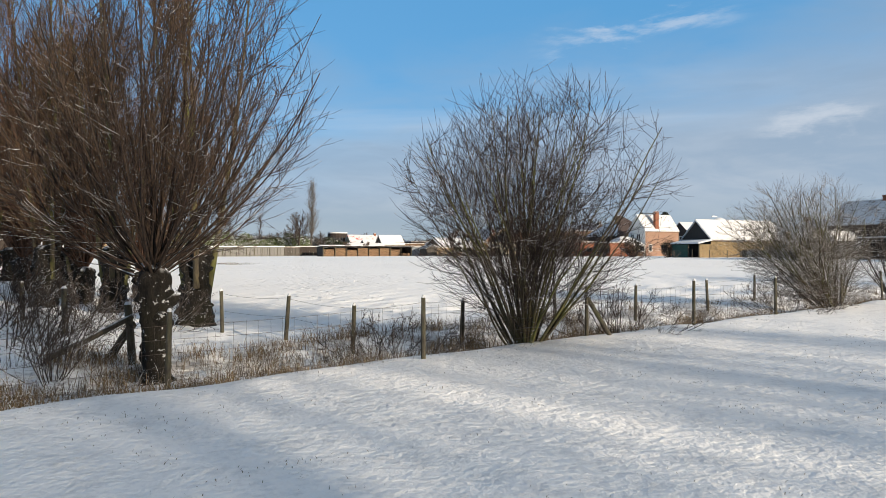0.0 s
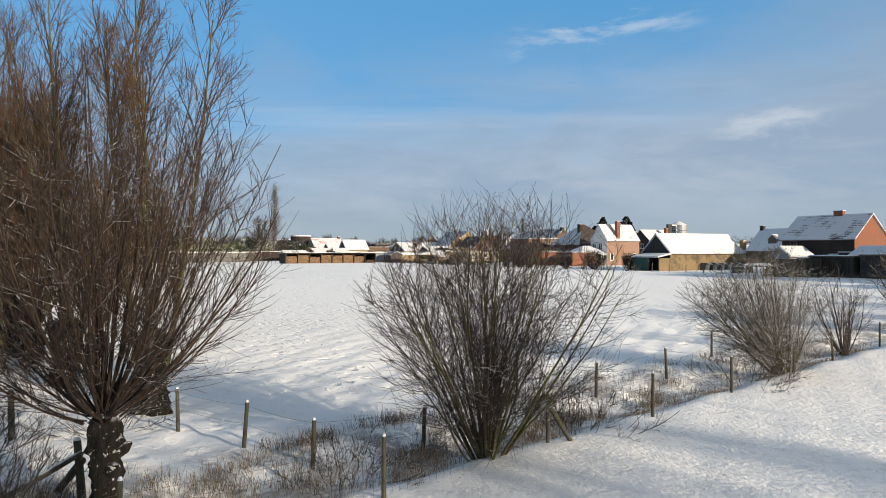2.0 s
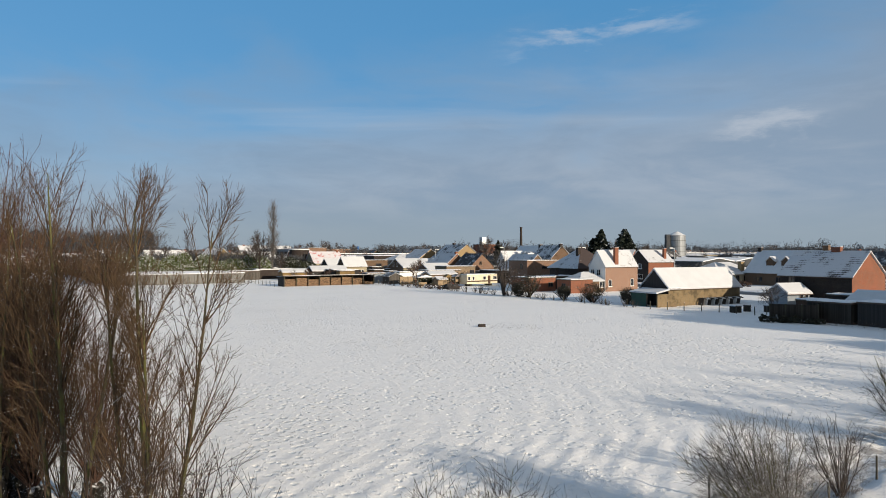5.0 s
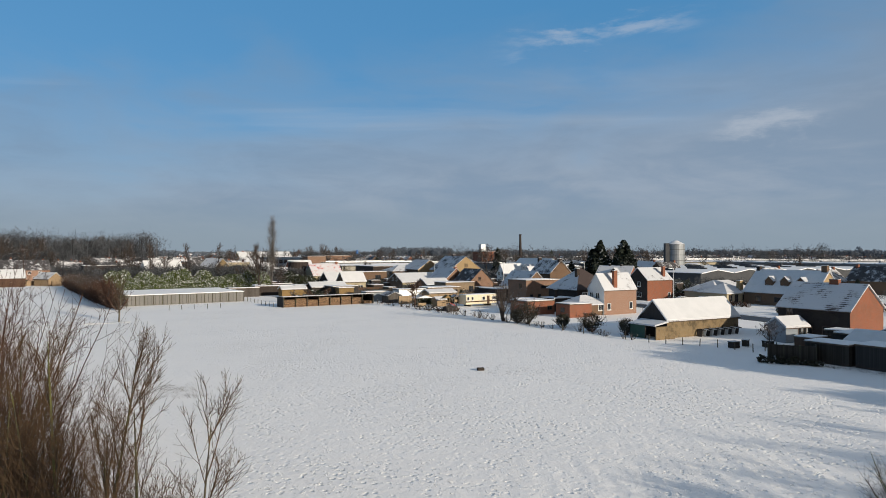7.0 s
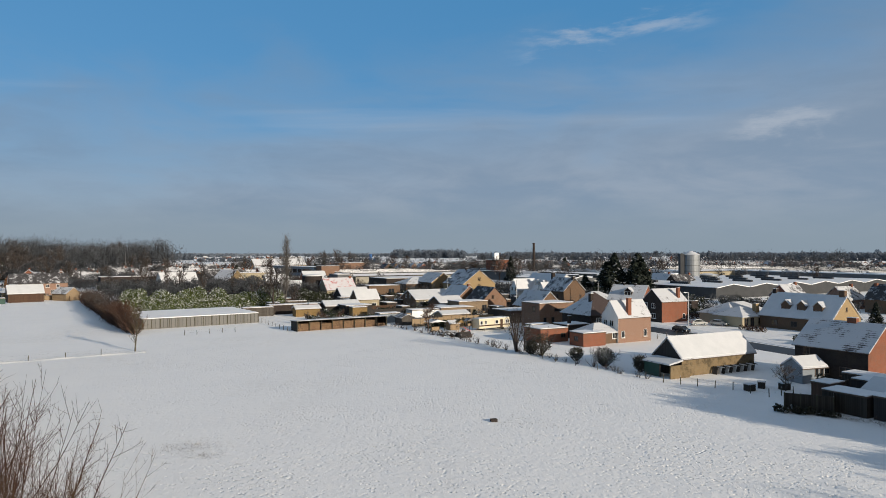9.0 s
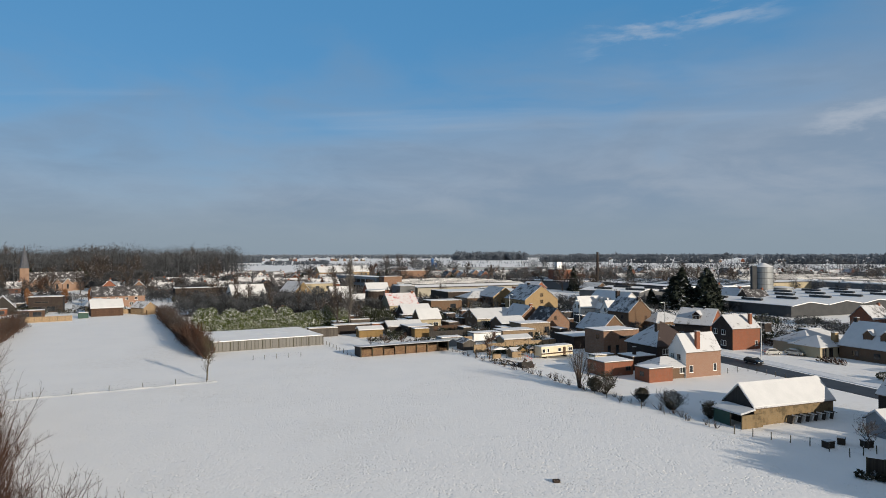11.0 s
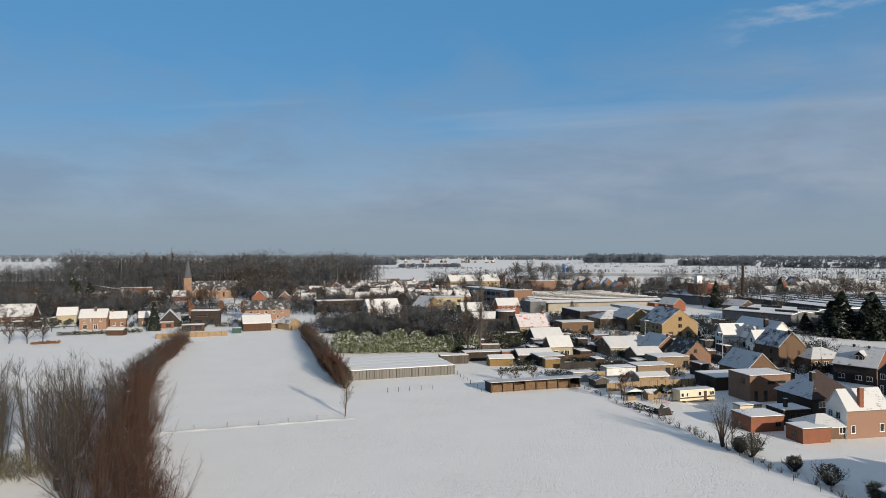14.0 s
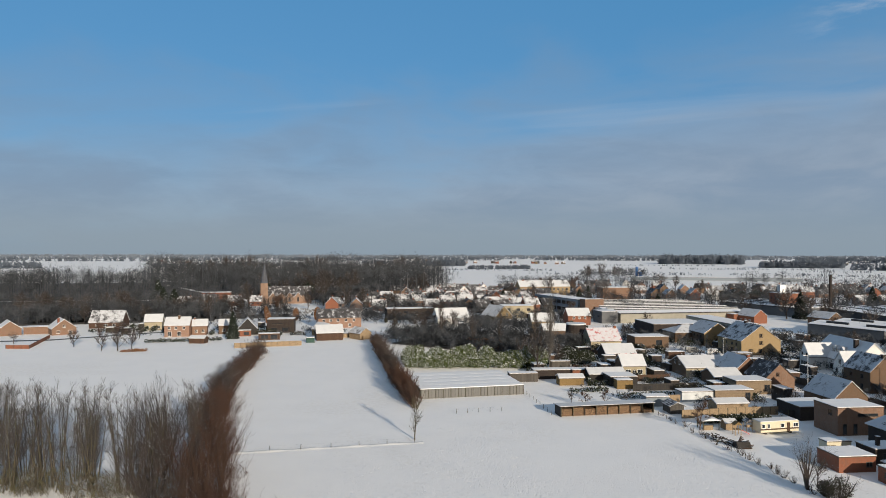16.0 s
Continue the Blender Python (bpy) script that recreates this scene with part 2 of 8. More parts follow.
M_YELLOW = brickwork("yellow_brick", (0.290, 0.205, 0.105), (0.330, 0.235, 0.125), (0.306, 0.242, 0.153), (0.191, 0.128, 0.064), 0.2)
M_BROWN = brickwork("brown_brick", (0.122, 0.074, 0.044), (0.152, 0.093, 0.058), (0.137, 0.107, 0.083))
M_DARK = brickwork("dark_brick", (0.026, 0.019, 0.017), (0.042, 0.030, 0.026), (0.05, 0.045, 0.042))
M_PINK = brickwork("pink_brick", (0.235, 0.135, 0.096), (0.270, 0.160, 0.112), (0.281, 0.224, 0.179), (0.168, 0.112, 0.084), 0.15)
M_WHITE = mottled("white_render", (0.74, 0.73, 0.70), (0.62, 0.61, 0.58), 0.5, 12.0, 0.9, 0.003)
M_CREAM = mottled("cream_render", (0.395, 0.344, 0.242), (0.332, 0.287, 0.197), 0.5, 12.0, 0.9, 0.003)
M_PALE = mottled("pale_cladding", (0.26, 0.245, 0.20), (0.32, 0.30, 0.25), 0.4, 8.0, 0.8, 0.003)
M_GREYR = mottled("grey_cladding", (0.100, 0.105, 0.110), (0.130, 0.135, 0.140), 0.4, 8.0, 0.7, 0.004)
M_DCLAD = mottled("dark_grey_cladding", (0.035, 0.038, 0.042), (0.055, 0.058, 0.062), 0.4, 8.0, 0.7, 0.004)
M_BLACKB = planks("black_boards", (0.028, 0.026, 0.025), (0.05, 0.045, 0.042), 0.2)
M_GREYB = planks("weathered_boards", (0.050, 0.044, 0.038), (0.115, 0.104, 0.092), 0.28)
M_TANB = planks("tan_boards", (0.250, 0.180, 0.108), (0.330, 0.245, 0.155), 0.14)
M_TANH = planks("larch_cladding", (0.190, 0.140, 0.092), (0.260, 0.195, 0.130), 0.16, False)
M_DBROWN = planks("brown_cladding", (0.060, 0.034, 0.023), (0.10, 0.058, 0.038), 0.16)
M_MUSTARD = planks("mustard_boards", (0.190, 0.125, 0.050), (0.235, 0.155, 0.065), 0.15)
M_GREENB = mottled("green_sheet_metal", (0.010, 0.045, 0.034), (0.018, 0.065, 0.05), 1.0, 10.0, 0.5, 0.004)
M_BLUE = mottled("blue_paint", (0.03, 0.10, 0.28), (0.05, 0.15, 0.35), 1.0, 9.0, 0.5, 0.002)
M_LBLUE = mottled("pale_blue_boards", (0.17, 0.20, 0.225), (0.23, 0.26, 0.29), 1.0, 9.0, 0.7, 0.004)
M_STEEL = mottled("galvanised_steel", (0.42, 0.44, 0.45), (0.55, 0.57, 0.58), 0.8, 12.0, 0.45, 0.002, metal=0.6)
M_GLASS = mottled("window_glass", (0.012, 0.014, 0.017), (0.03, 0.035, 0.04), 0.4, 2.0, 0.08, 0.0, spec=0.6)
M_FRAME = mottled("white_frame", (0.78, 0.78, 0.76), (0.68, 0.68, 0.66), 2.0, 20.0, 0.5, 0.001)
M_DFRAME = mottled("brown_frame", (0.07, 0.05, 0.04), (0.11, 0.08, 0.06), 2.0, 20.0, 0.6, 0.001)
M_TILE = mottled("dark_tiles", (0.032, 0.028, 0.028), (0.056, 0.049, 0.045), 1.0, 14.0, 0.8, 0.02)
M_R9 = snowed_roof("snowed_dark_tiles", (0.05, 0.045, 0.045), (0.09, 0.08, 0.075), 0.80)
M_RTERR = snowed_roof("thinly_snowed_tiles", (0.04, 0.035, 0.035), (0.08, 0.06, 0.055), 0.70, 0.35)
M_R7 = snowed_roof("half_snowed_dark_tiles", (0.04, 0.04, 0.045), (0.08, 0.075, 0.08), 0.62)
M_R5 = snowed_roof("melting_snow_on_tiles", (0.035, 0.035, 0.04), (0.07, 0.065, 0.065), 0.36)
M_R3 = snowed_roof("bare_dark_tiles", (0.04, 0.03, 0.03), (0.075, 0.055, 0.05), 0.12)
M_RRED = snowed_roof("snowed_red_tiles", (0.42, 0.035, 0.03), (0.5, 0.06, 0.05), 0.74, 0.7)
M_ASPH = mottled("wet_asphalt", (0.030, 0.030, 0.032), (0.055, 0.055, 0.057), 0.3, 18.0, 0.55, 0.004)
M_PLOUGH = mottled("churned_roadside_snow", (0.82, 0.84, 0.87), (0.62, 0.64, 0.67), 0.8, 6.0, 0.8, 0.03)
M_WILLOW = bark("willow_bark", (0.003, 0.0027, 0.0024), (0.018, 0.0145, 0.011), 0.6, (0.011, 0.011, 0.005), 4.0, 0.5, 0.06)
M_SHOOT = bark("brown_willow_shoots", (0.017, 0.012, 0.010), (0.058, 0.038, 0.027), 0.6)
M_REDTWIG = bark("red_willow_twigs", (0.042, 0.023, 0.017), (0.112, 0.058, 0.037), 0.15)
M_SPIRE = bark("slender_willow_twigs", (0.050, 0.032, 0.018), (0.125, 0.078, 0.042), 0.3)
M_OLIVE = bark("mossy_stems", (0.036, 0.030, 0.021), (0.090, 0.074, 0.046), 0.6, (0.125, 0.130, 0.036), 3.0)
M_HEDGEROW = bark("hedgerow_twigs", (0.045, 0.030, 0.024), (0.115, 0.068, 0.047), 0.25)
M_GREYTW = bark("grey_twigs", (0.036, 0.029, 0.026), (0.085, 0.068, 0.058), 0.6)
M_DARKTW = bark("dark_alder_twigs", (0.020, 0.015, 0.014), (0.055, 0.041, 0.036), 0.5)
M_FROST = bark("frosted_grey_twigs", (0.080, 0.072, 0.065), (0.16, 0.145, 0.13), 0.9)
M_GREYPOP = bark("grey_poplar_twigs", (0.058, 0.052, 0.050), (0.125, 0.113, 0.108), 0.5)
M_POPLAR = bark("pale_poplar_bark", (0.055, 0.047, 0.037), (0.125, 0.106, 0.08), 0.25, (0.09, 0.085, 0.04), 2.0)


def bare_woods(k):
    isl = k.n("NewGeometry").outputs["Random Per Island"]
    col = k.mix(k.smooth(k.noise(k.pos, 0.15, 4), 0.42, 0.58), (0.023, 0.026, 0.030), (0.086, 0.092, 0.101))
    col = k.mix(k.math("MULTIPLY", k.smooth(isl, 0.98, 0.999), 0.25), col, (0.5, 0.51, 0.53))
    return k.mix(k.math("MULTIPLY", k.smooth(k.noise(k.pos, 0.035, 3), 0.64, 0.76), 0.35), col, (0.062, 0.042, 0.030)), None


M_WOODS = material("winter_woods", bare_woods, 0.95)
# the blue haze of distance is put into these two woods colours
M_FARWOODS = mottled("haze_tinted_woods", (0.085, 0.105, 0.135), (0.125, 0.148, 0.180), 0.01, 0.1, 0.95, 0.0)
M_HAZYWOODS = mottled("paler_haze_tinted_woods", (0.15, 0.18, 0.22), (0.20, 0.23, 0.27), 0.01, 0.1, 0.95, 0.0)
M_POST = bark("weathered_post", (0.035, 0.031, 0.025), (0.105, 0.092, 0.072), 0.8, (0.06, 0.065, 0.03), 5.0)
M_WIRE = mottled("rusty_wire", (0.07, 0.055, 0.05), (0.16, 0.13, 0.11), 4.0, 40.0, 0.6, 0.0, metal=0.5)
M_LOGS = material("split_firewood", woodpile, 0.9, 0, 0.03)
M_CARAVAN = mottled("cream_caravan_panel", (0.66, 0.60, 0.44), (0.58, 0.52, 0.37), 0.8, 14.0, 0.4, 0.001)
M_PLASTIC = mottled("red_plastic", (0.55, 0.03, 0.03), (0.62, 0.05, 0.04), 2.0, 15.0, 0.4, 0.0)
M_CARD = mottled("dark_car_paint", (0.012, 0.013, 0.016), (0.02, 0.021, 0.025), 2.0, 20.0, 0.2, 0.0, spec=0.6)
M_CARS = mottled("silver_car_paint", (0.40, 0.40, 0.38), (0.46, 0.46, 0.44), 2.0, 20.0, 0.25, 0.0, metal=0.5)
M_CARW = mottled("white_car_paint", (0.75, 0.75, 0.74), (0.80, 0.80, 0.79), 2.0, 20.0, 0.25, 0.0, spec=0.6)
M_RUBBER = mottled("tyre_rubber", (0.02, 0.02, 0.02), (0.035, 0.035, 0.035), 3.0, 30.0, 0.9, 0.002)
M_PANEL = planks("grey_glasshouse_panels", (0.14, 0.138, 0.13), (0.185, 0.182, 0.172), 0.9)
M_SILO = mottled("dull_grey_steel", (0.20, 0.215, 0.225), (0.27, 0.285, 0.295), 0.4, 8.0, 0.5, 0.002, metal=0.3)
M_STONE = mottled("church_stone", (0.20, 0.130, 0.095), (0.27, 0.185, 0.135), 0.5, 8.0, 0.9, 0.004)
M_SLATE = mottled("spire_slate", (0.06, 0.065, 0.08), (0.10, 0.105, 0.12), 0.6, 8.0, 0.6, 0.004)


def leaves(name, a, b, snow):
    def build(k):
        up = k.n("SeparateXYZ")
        k.link(k.n("NewGeometry").outputs["Normal"], up.inputs[0])
        lie = k.math("MULTIPLY", k.smooth(k.math("ABSOLUTE", up.outputs[2]), 0.35, 0.85), k.smooth(k.noise(k.pos, 0.9, 4), 0.60 - 0.3 * snow, 0.68 - 0.25 * snow))
        isl = k.n("NewGeometry").outputs["Random Per Island"]
        return k.mix(lie, k.mix(isl, a, b), (0.82, 0.85, 0.88)), None
    return material(name, build, 0.7, 0, 0, 0.3)


M_HEDGE = leaves("laurel_leaves", (0.035, 0.055, 0.010), (0.105, 0.130, 0.030), 0.62)
M_IVY = leaves("dark_evergreen_leaves", (0.012, 0.018, 0.009), (0.036, 0.042, 0.020), 0.25)
M_SHRUB = leaves("sparse_dark_leaves", (0.016, 0.018, 0.010), (0.050, 0.046, 0.028), 0.08)
M_LITTER = mottled("snow_flecked_leaf_litter", (0.045, 0.036, 0.028), (0.16, 0.15, 0.14), 0.25, 2.0, 0.95, 0.02)
M_FIR = leaves("spruce_needles", (0.008, 0.014, 0.010), (0.020, 0.028, 0.018), 0.12)
M_DRY = leaves("dry_grass_blades", (0.075, 0.050, 0.026), (0.19, 0.135, 0.072), 0.6)
M_DULL = leaves("withered_weeds", (0.055, 0.043, 0.030), (0.14, 0.11, 0.075), 0.6)
M_BEECH = leaves("copper_leaves", (0.14, 0.065, 0.03), (0.22, 0.11, 0.05), 0.2)
M_GRAVES = mottled("grave_stone", (0.16, 0.16, 0.17), (0.3, 0.3, 0.3), 0.5, 5.0, 0.8, 0.0)


# ---- ways to build ----
class Geo:
    """Collects vertices and faces of one mesh."""

    def __init__(self):
        self.v, self.f, self.count = [], [], 0

    def add(self, verts, faces):
        verts = np.asarray(verts, float).reshape(-1, 3)
        self.f += [tuple(i + self.count for i in f) for f in faces]
        self.v.append(verts)
        self.count += len(verts)
        return self

    def box(self, x0, y0, z0, x1, y1, z1):
        v = [(x, y, z) for z in (z0, z1) for x, y in ((x0, y0), (x1, y0), (x1, y1), (x0, y1))]
        return self.add(v, [(3, 2, 1, 0), (4, 5, 6, 7), (0, 1, 5, 4), (1, 2, 6, 5), (2, 3, 7, 6), (3, 0, 4, 7)])

    def prism(self, outline, a, b, axis="x"):
        """An outline of (u, z) pairs drawn out from a to b along x or y."""
        n = len(outline)
        mk = (lambda u, z, s: (s, u, z)) if axis == "x" else (lambda u, z, s: (u, s, z))
        v = [mk(u, z, a) for u, z in outline] + [mk(u, z, b) for u, z in outline]
        return self.add(v, [tuple(range(n))[::-1], tuple(range(n, 2 * n))] + [(i, (i + 1) % n, n + (i + 1) % n, n + i) for i in range(n)])

    def cone(self, x, y, z0, z1, r0, r1, sides=12):
        a = np.linspace(0, 2 * math.pi, sides, endpoint=False)
        lo = np.stack([x + r0 * np.cos(a), y + r0 * np.sin(a), np.full(sides, z0)], 1)
        hi = np.stack([x + r1 * np.cos(a), y + r1 * np.sin(a), np.full(sides, z1)], 1)
        f = [(i, (i + 1) % sides, sides + (i + 1) % sides, sides + i) for i in range(sides)]
        return self.add(np.concatenate([lo, hi]), f + [tuple(range(sides))[::-1], tuple(range(sides, 2 * sides))])

    def mesh(self, name, smooth=False):
        me = bpy.data.meshes.new(name)
        me.from_pydata(np.concatenate(self.v), [], self.f)
        bm = bmesh.new()
        bm.from_mesh(me)
        bmesh.ops.recalc_face_normals(bm, faces=bm.faces)
        bm.to_mesh(me)
        bm.free()
        if smooth:
            me.polygons.foreach_set("use_smooth", [True] * len(me.polygons))
        return me


def raw_mesh(name, verts, faces, smooth=True):
    """A mesh from arrays: vertices n x 3, faces m x 3 or m x 4."""
    me = bpy.data.meshes.new(name)
    m, k = faces.shape
    me.vertices.add(len(verts))
    me.vertices.foreach_set("co", np.ascontiguousarray(verts, np.float32).ravel())
    me.loops.add(m * k)
    me.loops.foreach_set("vertex_index", faces.astype(np.int32).ravel())
    me.polygons.add(m)
    me.polygons.foreach_set("loop_start", np.arange(0, m * k, k, dtype=np.int32))
    me.polygons.foreach_set("use_smooth", np.full(m, smooth))
    me.update(calc_edges=True)
    return me


def part(name, geo, mat, parent=None, label="", at=None, kind=""):
    me = geo if isinstance(geo, bpy.types.Mesh) else geo.mesh(name)
    if not me.materials:
        me.materials.append(mat)
    ob = new(name, me)
    if parent is not None:
        ob.parent = parent
    if at is not None:
        ob.matrix_basis = at
    if kind:
        ob["kind"] = kind
    if label:
        ob["label"] = label
    return ob


def thing(name, m, label, category, group="", kind=""):
    return tagged(new(name), label, category, group, kind) if m is None else place(tagged(new(name), label, category, group, kind), m)


def place(ob, m):
    ob.matrix_basis = m
    return ob


def ground_z(x, y):
    """Height of the field: it rises gently away from the lane."""
    t = np.clip((np.asarray(y, float) - 18) / 62, 0, 1)
    return -0.88 + 0.88 * (t * t * (3 - 2 * t) * 0.5 + t * 0.5)


def tubes(paths, radii, sides):
    """Tapered tubes round many paths at once: paths m x n x 3, radii m x n."""
    m, n, _ = paths.shape
    tan = np.gradient(paths, axis=1)
    tan /= np.linalg.norm(tan, axis=2, keepdims=True) + 1e-9
    ref = np.where(np.abs(tan[..., 2:3]) > 0.9, np.array([1.0, 0, 0]), np.array([0, 0, 1.0]))
    u = np.cross(tan, ref)
    u /= np.linalg.norm(u, axis=2, keepdims=True) + 1e-9
    v = np.cross(tan, u)
    a = np.linspace(0, 2 * math.pi, sides, endpoint=False)
    ring = paths[:, :, None] + radii[:, :, None, None] * (np.cos(a)[:, None] * u[:, :, None] + np.sin(a)[:, None] * v[:, :, None])
    idx = np.arange(m * n * sides).reshape(m, n, sides)
    nxt = np.roll(idx, -1, axis=2)
    f = np.stack([idx[:, :-1], nxt[:, :-1], nxt[:, 1:], idx[:, 1:]], -1).reshape(-1, 4)
    return ring.reshape(-1, 3), f


def shoots(rng, starts, ways, lengths, n, rise=0.3, wander=0.08):
    """Growing paths: they start along ways and bend up by rise."""
    m = len(starts)
    step = (lengths / (n - 1))[:, None]
    d = ways / (np.linalg.norm(ways, axis=1, keepdims=True) + 1e-9)
    out = [starts]
    for _ in range(n - 1):
        out.append(out[-1] + d * step)
        d = d + np.array([0, 0, 1.0]) * rise / (n - 1) + rng.normal(0, wander, (m, 3))
        d /= np.linalg.norm(d, axis=1, keepdims=True)
    return np.stack(out, 1)


def twigs(rng, parents, each, lo, hi, angle, length, n, rise=0.2, wander=0.08):
    """Side shoots off given paths."""
    m, k, _ = parents.shape
    pick = np.repeat(np.arange(m), each)
    t = rng.uniform(lo, hi, len(pick)) * (k - 1)
    i = np.minimum(t.astype(int), k - 2)
    fr = (t - i)[:, None]
    s = parents[pick, i] * (1 - fr) + parents[pick, i + 1] * fr
    d = parents[pick, i + 1] - parents[pick, i]
    d /= np.linalg.norm(d, axis=1, keepdims=True) + 1e-9
    side = rng.normal(0, 1, d.shape)
    side -= (side * d).sum(1, keepdims=True) * d
    side /= np.linalg.norm(side, axis=1, keepdims=True) + 1e-9
    a = np.radians(rng.uniform(*angle, len(pick)))[:, None]
    ln = rng.uniform(*length, len(pick)) * (1.15 - 0.6 * t / (k - 1))
    return shoots(rng, s, d * np.cos(a) + side * np.sin(a), ln, n, rise, wander)


def taper(paths, r0, r1, rng=None, spread=0.3):
    m, n, _ = paths.shape
    r = np.linspace(r0, r1, n)[None].repeat(m, 0)
    return r * (1 if rng is None else rng.uniform(1 - spread, 1 + spread, (m, 1)))


def join(*pieces):
    """Joins (vertices, quads) pairs."""
    vs, fs, c = [], [], 0
    for v, f in pieces:
        vs.append(v)
        fs.append(f + c)
        c += len(v)
    return np.concatenate(vs), np.concatenate(fs)


def within(paths, centre, radii, tries=7):
    """Shortens paths that reach out of the rounded outline of a crown."""
    out = paths.copy()
    limit = 0.62 + 0.5 * np.abs(np.sin(np.arange(len(paths)) * 12.9898)) ** 0.5
    for _ in range(tries):
        far = (((out[:, -1] - centre) / radii) ** 2).sum(1) > limit
        s = out[far, :1]
        out[far] = s + (out[far] - s) * 0.84
    return out


def around(rng, n, steep, flat):
    """Ways pointing up, at steep to flat degrees from upright."""
    a, t = rng.uniform(0, 2 * math.pi, n), np.radians(rng.uniform(steep, flat, n))
    return np.stack([np.sin(t) * np.cos(a), np.sin(t) * np.sin(a), np.cos(t)], 1)

# ---- ground ----
def ramp(lo, hi, step, far, grow=1.22):
    """Grid lines, close together between lo and hi, then further and further apart."""
    mid = list(np.arange(lo, hi + step, step))
    up, s = [mid[-1]], step
    while up[-1] < far:
        s *= grow
        up.append(up[-1] + s)
    down, s = [mid[0]], step
    while down[-1] > -far:
        s *= grow
        down.append(down[-1] - s)
    return np.array(down[:0:-1] + mid + up[1:])


FENCE_U, FENCE_N = np.array([0.798, 0.603]), np.array([-0.603, 0.798])


def relief(x, y):
    """The ground with the lip of the lane, the ditch behind the wire fence and low drifts."""
    z = ground_z(x, y)
    d = (x + 3.5) * FENCE_N[0] + (y - 8.4) * FENCE_N[1]
    near = np.clip(1 - np.maximum(d - 9, 0) / 14, 0, 1) * (np.abs(x) < 60)
    wob = 0.10 * np.sin(x * 1.7 + y * 0.6) + 0.07 * np.sin(x * 3.9 - y * 2.3 + 1.0)
    lip = 1 / (1 + np.exp(np.clip((d + 0.05 + 0.4 * np.clip(-x / 5, 0, 1) + 0.6 * wob) / 0.09, -40, 40)))
    ditch = np.exp(-((d - 1.3) / 0.8) ** 2) * 0.16
    rough = 0.04 * np.sin(2.3 * x + 1.1 * y) * np.sin(1.7 * y - 0.9 * x) + 0.02 * np.sin(5.1 * x - 3 * y)
    return z + near * (0.13 * lip - ditch + rough * (1 - 0.75 * lip))


xs, ys = ramp(-16, 26, 0.22, 14000), ramp(-6, 30, 0.22, 14000)
gx, gy = np.meshgrid(xs, ys)
gv = np.stack([gx, gy, relief(gx, gy)], -1).reshape(-1, 3)
gi = np.arange(len(gv)).reshape(gx.shape)
gf = np.stack([gi[:-1, :-1], gi[:-1, 1:], gi[1:, 1:], gi[1:, :-1]], -1).reshape(-1, 4)
tagged(part("ground", raw_mesh("ground", gv, gf), M_SNOW), "open field under settled white snow", "ground", kind="structure")

# road along the houses
road_line = [(28, 226), (46, 180), (57.5, 152), (66.5, 126), (76, 100), (90, 60)]


def strip(line, width, z, lift=0.0):
    g = Geo()
    p = np.array(line, float)
    t = np.gradient(p, axis=0)
    t /= np.linalg.norm(t, axis=1, keepdims=True)
    nrm = np.stack([-t[:, 1], t[:, 0]], 1)
    a, b = p + nrm * width / 2, p - nrm * width / 2
    k = len(p)
    v = [(*q, z) for q in a] + [(*q, z) for q in b] + [(*q, z - 0.1) for q in a] + [(*q, z - 0.1) for q in b]
    f = []
    for i in range(k - 1):
        f += [(i, i + 1, k + i + 1, k + i), (i, 2 * k + i, 2 * k + i + 1, i + 1), (k + i, k + i + 1, 3 * k + i + 1, 3 * k + i)]
    return g.add(v, f)


tagged(part("road", strip(road_line, 7.0, 0.05), M_ASPH), "wet black asphalt road cleared of snow", "road", kind="structure")
tagged(part("pavement", strip([(x + 6.2, y + 2.2) for x, y in road_line], 4.0, 0.09), M_PLOUGH), "snow-covered pavement beside the road", "pavement", kind="structure")
tagged(part("side_road", strip([(-60, 330), (-20, 295), (0, 272), (22, 240)], 6.0, 0.05), M_PLOUGH), "village side road under trodden snow", "road", kind="structure")
tagged(part("lane", strip([(-300, 183), (-259, 211), (-238, 245), (-222, 262)], 3.5, 0.05), M_ASPH), "narrow dark lane before the woods", "road", kind="structure")

# ---- houses ----
window_cache = {}


def window_meshes(wd, ht, mat):
    key = (round(wd, 2), round(ht, 2), mat.name)
    if key not in window_cache:
        b = 0.08
        fr = Geo().box(-wd / 2, -0.07, 0, -wd / 2 + b, 0.02, ht).box(wd / 2 - b, -0.07, 0, wd / 2, 0.02, ht)
        fr.box(-wd / 2 + b, -0.07, ht - b, wd / 2 - b, 0.02, ht).box(-wd / 2 - 0.06, -0.12, -0.07, wd / 2 + 0.06, 0.02, b)
        if wd > 0.9:
            fr.box(-0.035, -0.06, b, 0.035, 0.02, ht - b)
        pn = Geo().box(-wd / 2 + b, -0.03, b, wd / 2 - b, 0.0, ht - b)
        a, p = fr.mesh("window"), pn.mesh("pane")
        a.materials.append(mat)
        p.materials.append(M_GLASS)
        window_cache[key] = (a, p)
    return window_cache[key]


def windows(parent, items, L, W, mat):
    """Items: face (f, b, l, r), place along it, height of the sill, width, height."""
    for face, u, z, wd, ht in items:
        a, p = window_meshes(wd, ht, mat)
        m = {"f": pose(u, -W / 2, z), "b": pose(-u, W / 2, z, 0, 0, 180), "r": pose(L / 2, u, z, 0, 0, 90), "l": pose(-L / 2, -u, z, 0, 0, -90)}[face]
        fr = part("window", a, mat, parent, at=m)
        part("pane", p, M_GLASS, fr)


